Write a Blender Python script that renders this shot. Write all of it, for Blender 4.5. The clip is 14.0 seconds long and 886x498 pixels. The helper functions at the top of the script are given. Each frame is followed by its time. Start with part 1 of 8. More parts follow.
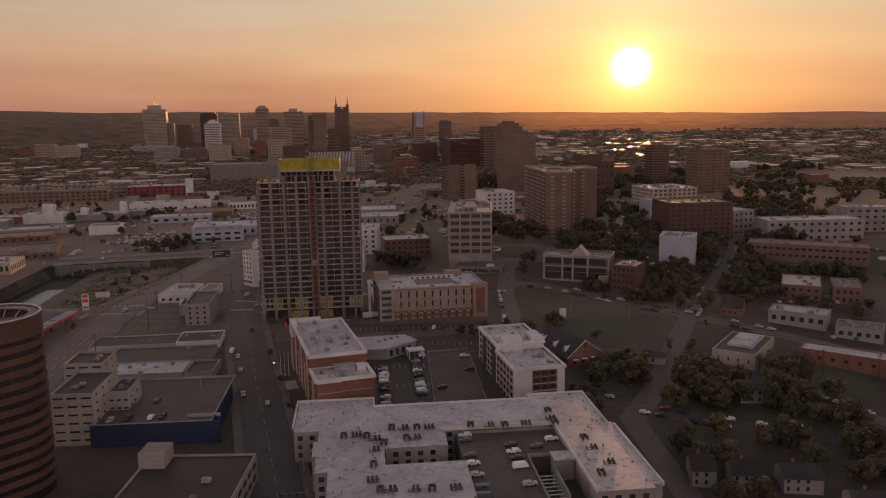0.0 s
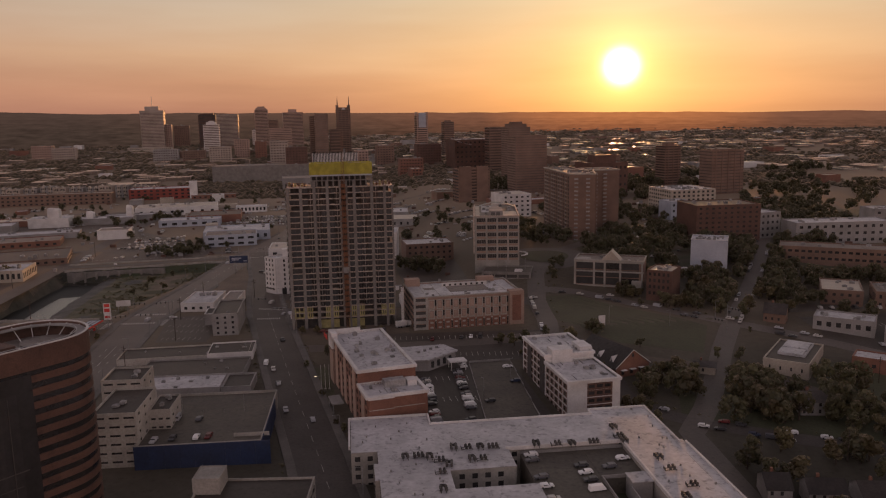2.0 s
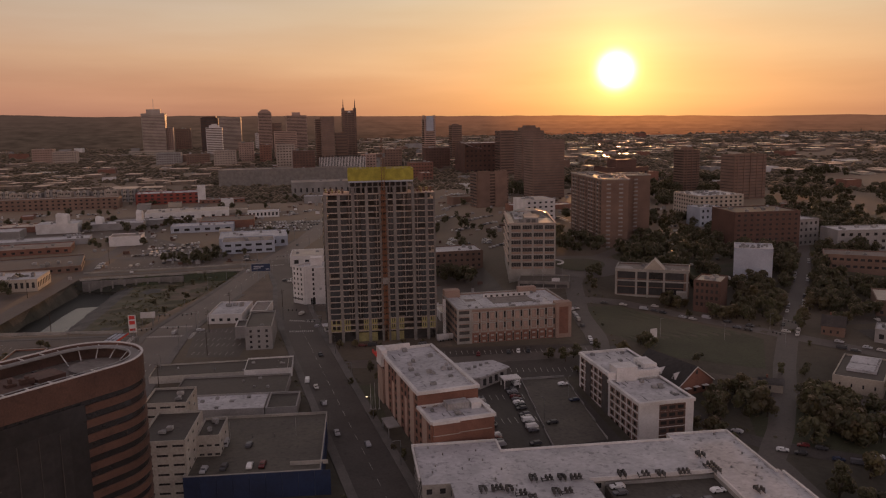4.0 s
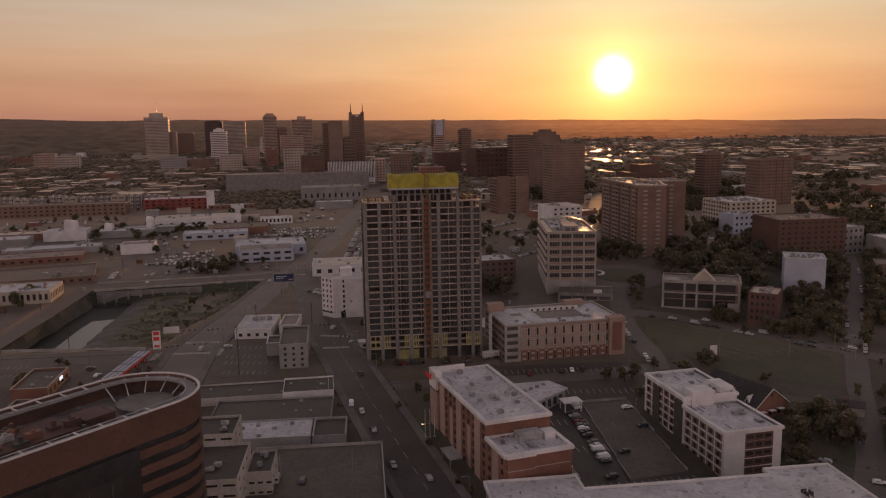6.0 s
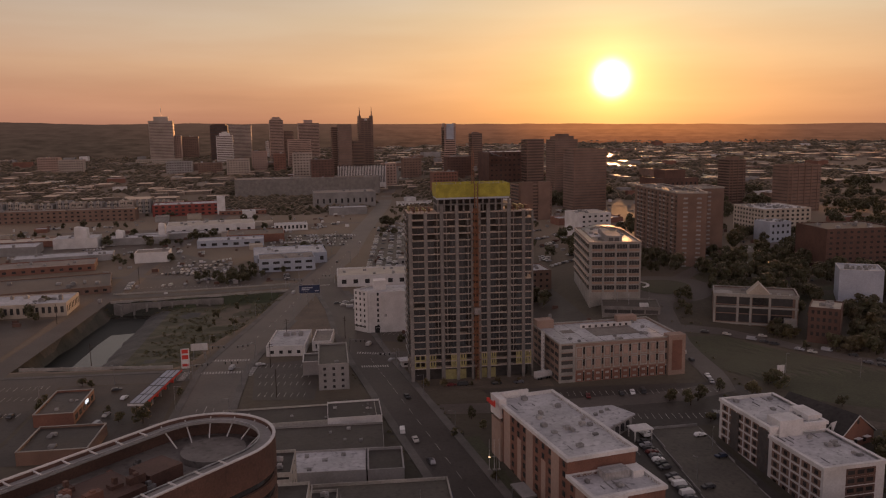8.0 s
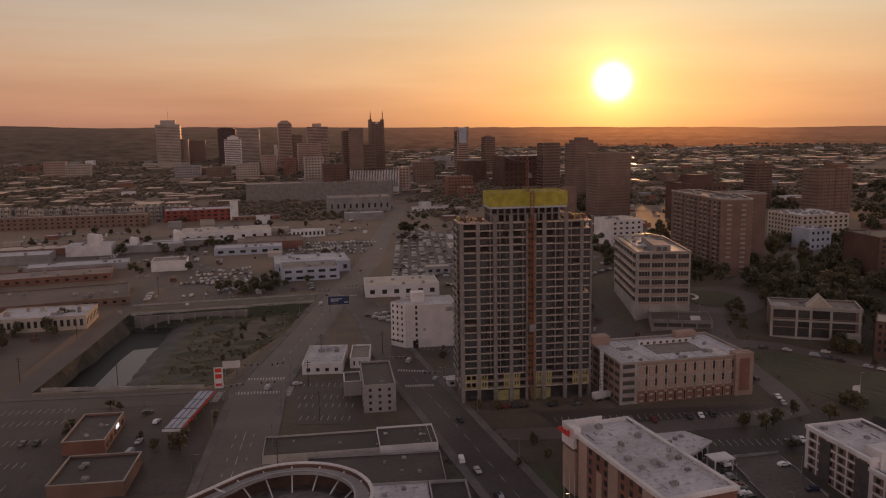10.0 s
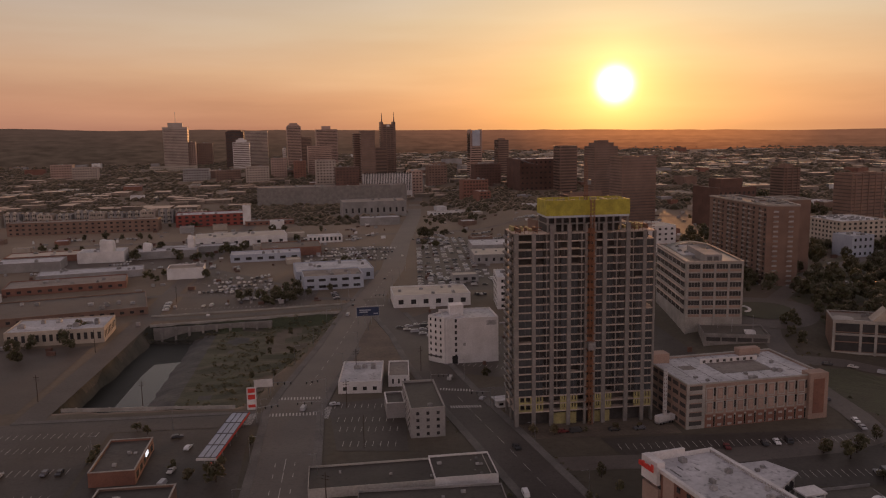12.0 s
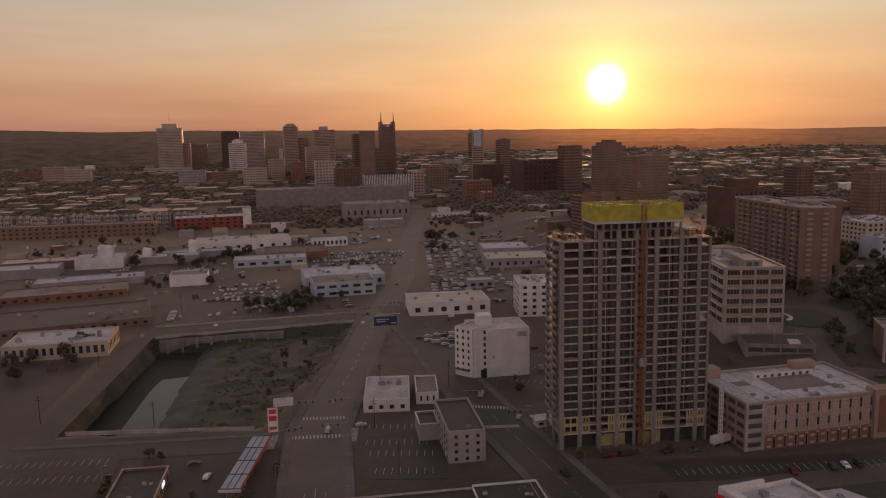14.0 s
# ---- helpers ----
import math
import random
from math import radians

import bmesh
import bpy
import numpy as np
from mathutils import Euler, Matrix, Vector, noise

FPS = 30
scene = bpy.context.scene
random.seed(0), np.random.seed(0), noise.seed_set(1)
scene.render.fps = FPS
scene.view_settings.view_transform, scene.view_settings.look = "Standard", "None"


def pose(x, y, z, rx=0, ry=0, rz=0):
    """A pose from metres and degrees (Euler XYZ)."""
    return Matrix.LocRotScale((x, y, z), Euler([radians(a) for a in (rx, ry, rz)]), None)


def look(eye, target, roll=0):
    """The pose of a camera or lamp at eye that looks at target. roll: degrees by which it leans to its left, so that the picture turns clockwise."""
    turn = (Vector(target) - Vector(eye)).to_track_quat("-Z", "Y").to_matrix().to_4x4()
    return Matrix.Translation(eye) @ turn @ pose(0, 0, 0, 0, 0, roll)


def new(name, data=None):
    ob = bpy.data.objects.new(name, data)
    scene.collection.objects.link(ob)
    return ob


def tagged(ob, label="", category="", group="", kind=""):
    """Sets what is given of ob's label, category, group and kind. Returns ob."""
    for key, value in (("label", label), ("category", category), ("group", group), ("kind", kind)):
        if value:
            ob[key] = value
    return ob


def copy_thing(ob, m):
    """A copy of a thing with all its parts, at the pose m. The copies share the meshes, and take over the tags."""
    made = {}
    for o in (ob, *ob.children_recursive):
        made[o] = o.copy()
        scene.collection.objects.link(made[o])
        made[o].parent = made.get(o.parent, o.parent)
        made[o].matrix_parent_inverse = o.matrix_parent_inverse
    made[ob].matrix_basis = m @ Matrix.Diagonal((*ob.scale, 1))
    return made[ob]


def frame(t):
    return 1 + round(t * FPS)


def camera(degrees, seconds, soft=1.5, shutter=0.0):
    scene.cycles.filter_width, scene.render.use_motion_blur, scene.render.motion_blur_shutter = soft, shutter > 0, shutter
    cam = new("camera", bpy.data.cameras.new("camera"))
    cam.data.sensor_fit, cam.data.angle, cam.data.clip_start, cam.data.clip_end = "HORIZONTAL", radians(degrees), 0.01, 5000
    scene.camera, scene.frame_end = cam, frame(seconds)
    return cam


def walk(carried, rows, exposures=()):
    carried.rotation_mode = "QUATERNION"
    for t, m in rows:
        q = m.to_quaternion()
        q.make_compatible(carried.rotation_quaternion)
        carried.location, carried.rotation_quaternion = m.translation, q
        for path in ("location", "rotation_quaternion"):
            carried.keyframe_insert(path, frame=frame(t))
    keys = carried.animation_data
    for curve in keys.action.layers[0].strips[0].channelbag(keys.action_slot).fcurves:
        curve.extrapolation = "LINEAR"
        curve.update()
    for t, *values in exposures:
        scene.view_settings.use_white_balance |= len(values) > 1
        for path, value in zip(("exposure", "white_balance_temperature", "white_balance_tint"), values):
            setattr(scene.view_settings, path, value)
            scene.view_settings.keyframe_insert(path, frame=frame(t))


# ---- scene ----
cam = camera(58.0, 14.0, soft=1.15)
# seconds, eye, yaw, pitch, roll
ROWS = [
    (0, (4.43, -1.00, 112.01), -6.104, -9.710, -0.862),
    (0.5, (-0.27, 3.40, 112.32), -6.299, -9.753, -0.959),
    (1, (-5.68, 7.34, 112.66), -6.470, -9.771, -1.026),
    (1.5, (-11.45, 11.04, 113.07), -6.614, -9.748, -1.051),
    (2, (-17.16, 15.00, 113.56), -6.710, -9.731, -1.034),
    (2.5, (-22.97, 19.51, 113.67), -6.821, -9.675, -1.009),
    (3, (-28.76, 25.12, 113.87), -6.934, -9.622, -0.981),
    (5.5, (-54.42, 59.11, 113.65), -7.223, -9.274, -0.908),
    (6, (-59.39, 65.93, 113.59), -7.275, -9.202, -0.916),
    (6.5, (-64.26, 72.81, 113.88), -7.313, -9.148, -0.923),
    (7, (-69.02, 79.47, 113.96), -7.325, -9.073, -0.886),
    (7.5, (-73.72, 86.00, 114.36), -7.337, -9.022, -0.894),
    (8, (-78.75, 92.52, 114.48), -7.380, -8.951, -0.859),
    (10.5, (-101.08, 124.22, 115.26), -7.249, -8.661, -0.912),
    (11, (-105.19, 130.61, 115.33), -7.188, -8.604, -0.895),
    (11.5, (-109.19, 137.23, 115.43), -7.158, -8.563, -0.899),
    (12, (-112.86, 144.09, 115.48), -7.129, -8.532, -0.916),
    (12.5, (-116.20, 150.71, 115.62), -7.124, -8.520, -0.944),
    (13, (-119.57, 157.45, 115.69), -7.243, -8.528, -1.019),
    (13.5, (-122.88, 163.86, 115.53), -7.428, -8.515, -1.072),
    (14, (-126.14, 169.68, 115.53), -7.688, -8.538, -1.135),
]


def aim(eye, yaw, pitch, roll):
    a, b = radians(yaw), radians(pitch)
    way = Vector((-math.sin(a) * math.cos(b), math.cos(a) * math.cos(b), math.sin(b)))
    return look(eye, Vector(eye) + way * 10, roll)


walk(cam, [(t, aim(eye, yaw, pitch, roll)) for t, eye, yaw, pitch, roll in ROWS])

# ---- light ----
SUN_WAY = Vector((0.349, 1.0, 0.0530)).normalized()
world = bpy.data.worlds.new("evening_sky")
scene.world = world
world.use_nodes = True
wn, wl = world.node_tree.nodes, world.node_tree.links
wn.clear()


def wnode(kind, blend=""):
    n = wn.new(kind)
    if blend:
        n.blend_type = blend
    return n


def wmath(op, a, b=None, clamp=False):
    n = wn.new("ShaderNodeMath")
    n.operation, n.use_clamp = op, clamp
    for i, v in enumerate((a, b)):
        if v is None:
            continue
        if isinstance(v, (int, float)):
            n.inputs[i].default_value = v
        else:
            wl.new(v, n.inputs[i])
    return n.outputs[0]


w_out = wnode("ShaderNodeOutputWorld")
w_co = wnode("ShaderNodeTexCoord")
w_sep = wnode("ShaderNodeSeparateXYZ")
wl.new(w_co.outputs["Generated"], w_sep.inputs[0])
# height above the horizon sets the colour of the sky
w_ramp = wnode("ShaderNodeValToRGB")
w_cloud = wnode("ShaderNodeTexNoise")
w_map = wnode("ShaderNodeMapping")
w_map.inputs["Scale"].default_value = (2.0, 2.0, 16.0)
wl.new(w_co.outputs["Generated"], w_map.inputs[0])
wl.new(w_map.outputs[0], w_cloud.inputs["Vector"])
w_cloud.inputs["Scale"].default_value, w_cloud.inputs["Detail"].default_value = 1.6, 5
w_high = wmath("ADD", w_sep.outputs[2], wmath("MULTIPLY", wmath("SUBTRACT", w_cloud.outputs[0], 0.5), 0.05))
wl.new(w_high, w_ramp.inputs[0])
STOPS = [(0.0, (0.40, 0.185, 0.130)), (0.035, (0.57, 0.285, 0.175)), (0.075, (0.645, 0.385, 0.23)), (0.125, (0.61, 0.45, 0.31)),
         (0.18, (0.53, 0.45, 0.375)), (0.32, (0.43, 0.37, 0.35)), (0.6, (0.27, 0.228, 0.222)), (1.0, (0.175, 0.15, 0.15))]
for n, (at, rgb) in enumerate(STOPS):
    e = w_ramp.color_ramp.elements[n] if n < 2 else w_ramp.color_ramp.elements.new(at)
    e.position, e.color = at, (*rgb, 1)
# the sky's side away from the sun is dimmer and bluer
w_dot = wnode("ShaderNodeVectorMath")
w_dot.operation = "DOT_PRODUCT"
wl.new(w_co.outputs["Generated"], w_dot.inputs[0])
w_dot.inputs[1].default_value = SUN_WAY
w_ang = wmath("ARCCOSINE", w_dot.outputs["Value"])
w_streak = wnode("ShaderNodeMixRGB", "MULTIPLY")
w_veil = wnode("ShaderNodeMapRange")
w_veil.inputs[3].default_value, w_veil.inputs[4].default_value = 0.86, 1.16
wl.new(w_cloud.outputs[0], w_veil.inputs[0])
w_streak.inputs[0].default_value = 1
wl.new(w_ramp.outputs[0], w_streak.inputs[1])
wl.new(w_veil.outputs[0], w_streak.inputs[2])
w_side = wnode("ShaderNodeMixRGB", "MULTIPLY")
w_fade = wnode("ShaderNodeMapRange")
wl.new(w_ang, w_fade.inputs[0])
for i, v in enumerate((0.25, 0.85, 0.0, 1.0)):
    w_fade.inputs[i + 1].default_value = v
wl.new(w_fade.outputs[0], w_side.inputs[0])
wl.new(w_streak.outputs[0], w_side.inputs[1])
w_side.inputs[2].default_value = (0.86, 0.83, 0.92, 1)


def glow(strength, radius, power=2.0):
    """A halo round the sun that falls off with the angle."""
    q = wmath("POWER", wmath("DIVIDE", w_ang, radius), power)
    return wmath("MULTIPLY", wmath("EXPONENT", wmath("MULTIPLY", q, -1.0)), strength)


# the unseen sky opposite the sun is raised as added fill for camera-facing walls
w_west_fill, w_turn = wnode("ShaderNodeMixRGB", "MULTIPLY"), wnode("ShaderNodeMapRange")
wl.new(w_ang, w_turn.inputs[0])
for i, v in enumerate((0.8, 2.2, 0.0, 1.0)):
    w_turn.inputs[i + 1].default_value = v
wl.new(w_turn.outputs[0], w_west_fill.inputs[0])
wl.new(w_side.outputs[0], w_west_fill.inputs[1])
w_west_fill.inputs[2].default_value = (1.78, 1.74, 1.80, 1)
w_last = w_west_fill.outputs[0]
for strength, radius, power, rgb in ((3.0, 0.0190, 3.0, (1.0, 0.94, 0.80)), (0.62, 0.042, 1.4, (1.0, 0.93, 0.20)), (0.21, 0.17, 1.3, (1.0, 0.80, 0.20))):
    mix = wnode("ShaderNodeMixRGB", "ADD")
    mix.inputs[0].default_value = 1
    tint = wnode("ShaderNodeMixRGB", "MULTIPLY")
    tint.inputs[0].default_value = 1
    tint.inputs[1].default_value = (*rgb, 1)
    wl.new(glow(strength, radius, power), tint.inputs[2])
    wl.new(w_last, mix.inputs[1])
    wl.new(tint.outputs[0], mix.inputs[2])
    w_last = mix.outputs[0]
w_nishita = wnode("ShaderNodeTexSky")
w_nishita.sky_type, w_nishita.sun_disc = "NISHITA", False
w_nishita.sun_elevation, w_nishita.sun_rotation = math.asin(SUN_WAY.z), math.atan2(SUN_WAY.x, SUN_WAY.y)
w_bg, w_bg2, w_add = wnode("ShaderNodeBackground"), wnode("ShaderNodeBackground"), wnode("ShaderNodeAddShader")
wl.new(w_last, w_bg.inputs[0])
w_bg.inputs[1].default_value = 0.97
wl.new(w_nishita.outputs[0], w_bg2.inputs[0])
w_bg2.inputs[1].default_value = 0.012
wl.new(w_bg.outputs[0], w_add.inputs[0])
wl.new(w_bg2.outputs[0], w_add.inputs[1])
wl.new(w_add.outputs[0], w_out.inputs[0])

sun = new("sun", bpy.data.lights.new("sun", "SUN"))
sun.data.energy, sun.data.angle, sun.data.color = 2.3, radians(3.5), (1.0, 0.46, 0.18)
sun.matrix_world = look((0, 0, 300), Vector((0, 0, 300)) - SUN_WAY)

# ---- materials ----


def material(name, rgb, rough=0.85, rgb2=None, scale=0.15, fine=2.0, amount=0.5, metal=0.0, bump=0.1, spread=0.0, spec=0.5, translucent=0.0, haze_sheen=0.0, specks=0.0):
    """A surface with large patches (scale, per metre) between two colours, fine grain over it, and a shift of brightness per object."""
    m = bpy.data.materials.new(name)
    m.use_nodes = True
    n, l = m.node_tree.nodes, m.node_tree.links
    b = n["Principled BSDF"]
    rgb2 = rgb2 or tuple(c * 0.72 for c in rgb)
    geo = n.new("ShaderNodeNewGeometry")
    big, small = n.new("ShaderNodeTexNoise"), n.new("ShaderNodeTexNoise")
    for t, s, d in ((big, scale, 5), (small, fine, 3)):
        t.inputs["Scale"].default_value, t.inputs["Detail"].default_value = s, d
        l.new(geo.outputs["Position"], t.inputs["Vector"])
    ramp = n.new("ShaderNodeValToRGB")
    ramp.color_ramp.elements[0].position, ramp.color_ramp.elements[1].position = 0.36, 0.66
    ramp.color_ramp.elements[0].color, ramp.color_ramp.elements[1].color = (*rgb2, 1), (*rgb, 1)
    l.new(big.outputs[0], ramp.inputs[0])
    grain = n.new("ShaderNodeMapRange")
    for i, v in enumerate((0.25, 0.75, 1 - amount * 0.5, 1 + amount * 0.4)):
        grain.inputs[i + 1].default_value = v
    l.new(small.outputs[0], grain.inputs[0])
    mul = n.new("ShaderNodeMixRGB")
    mul.blend_type = "MULTIPLY"
    mul.inputs[0].default_value = 1
    l.new(ramp.outputs[0], mul.inputs[1])
    l.new(grain.outputs[0], mul.inputs[2])
    last = mul.outputs[0]
    if spread:
        info, shift = n.new("ShaderNodeObjectInfo"), n.new("ShaderNodeMapRange")
        for i, v in enumerate((0, 1, 1 - spread, 1 + spread)):
            shift.inputs[i + 1].default_value = v
        l.new(info.outputs["Random"], shift.inputs[0])
        more = n.new("ShaderNodeMixRGB")
        more.blend_type = "MULTIPLY"
        more.inputs[0].default_value = 1
        l.new(last, more.inputs[1])
        l.new(shift.outputs[0], more.inputs[2])
        last = more.outputs[0]
    if specks:
        dots, cut, stain = n.new("ShaderNodeTexNoise"), n.new("ShaderNodeMapRange"), n.new("ShaderNodeMixRGB")
        dots.inputs["Scale"].default_value, dots.inputs["Detail"].default_value = 0.55, 6
        l.new(geo.outputs["Position"], dots.inputs["Vector"])
        for i, v in enumerate((0.56, 0.68, 1.0, 1.0 - specks)):
            cut.inputs[i + 1].default_value = v
        l.new(dots.outputs[0], cut.inputs[0])
        stain.blend_type = "MULTIPLY"
        stain.inputs[0].default_value = 1
        l.new(last, stain.inputs[1])
        l.new(cut.outputs[0], stain.inputs[2])
        last = stain.outputs[0]
    l.new(last, b.inputs["Base Color"])
    b.inputs["Roughness"].default_value, b.inputs["Metallic"].default_value = rough, metal
    b.inputs["Specular IOR Level"].default_value = spec
    # warm sheen stands in for haze on surfaces seen at a grazing angle
    b.inputs["Sheen Weight"].default_value, b.inputs["Sheen Roughness"].default_value = haze_sheen, 0.4
    b.inputs["Sheen Tint"].default_value = (1.0, 0.74, 0.56, 1)
    if bump:
        bm = n.new("ShaderNodeBump")
        bm.inputs["Strength"].default_value, bm.inputs["Distance"].default_value = bump, 0.3
        l.new(small.outputs[0], bm.inputs["Height"])
        l.new(bm.outputs[0], b.inputs["Normal"])
    if translucent:
        tr, mx = n.new("ShaderNodeBsdfTranslucent"), n.new("ShaderNodeMixShader")
        l.new(last, tr.inputs[0])
        mx.inputs[0].default_value = translucent
        l.new(b.outputs[0], mx.inputs[1])
        l.new(tr.outputs[0], mx.inputs[2])
        l.new(mx.outputs[0], n["Material Output"].inputs[0])
    return m


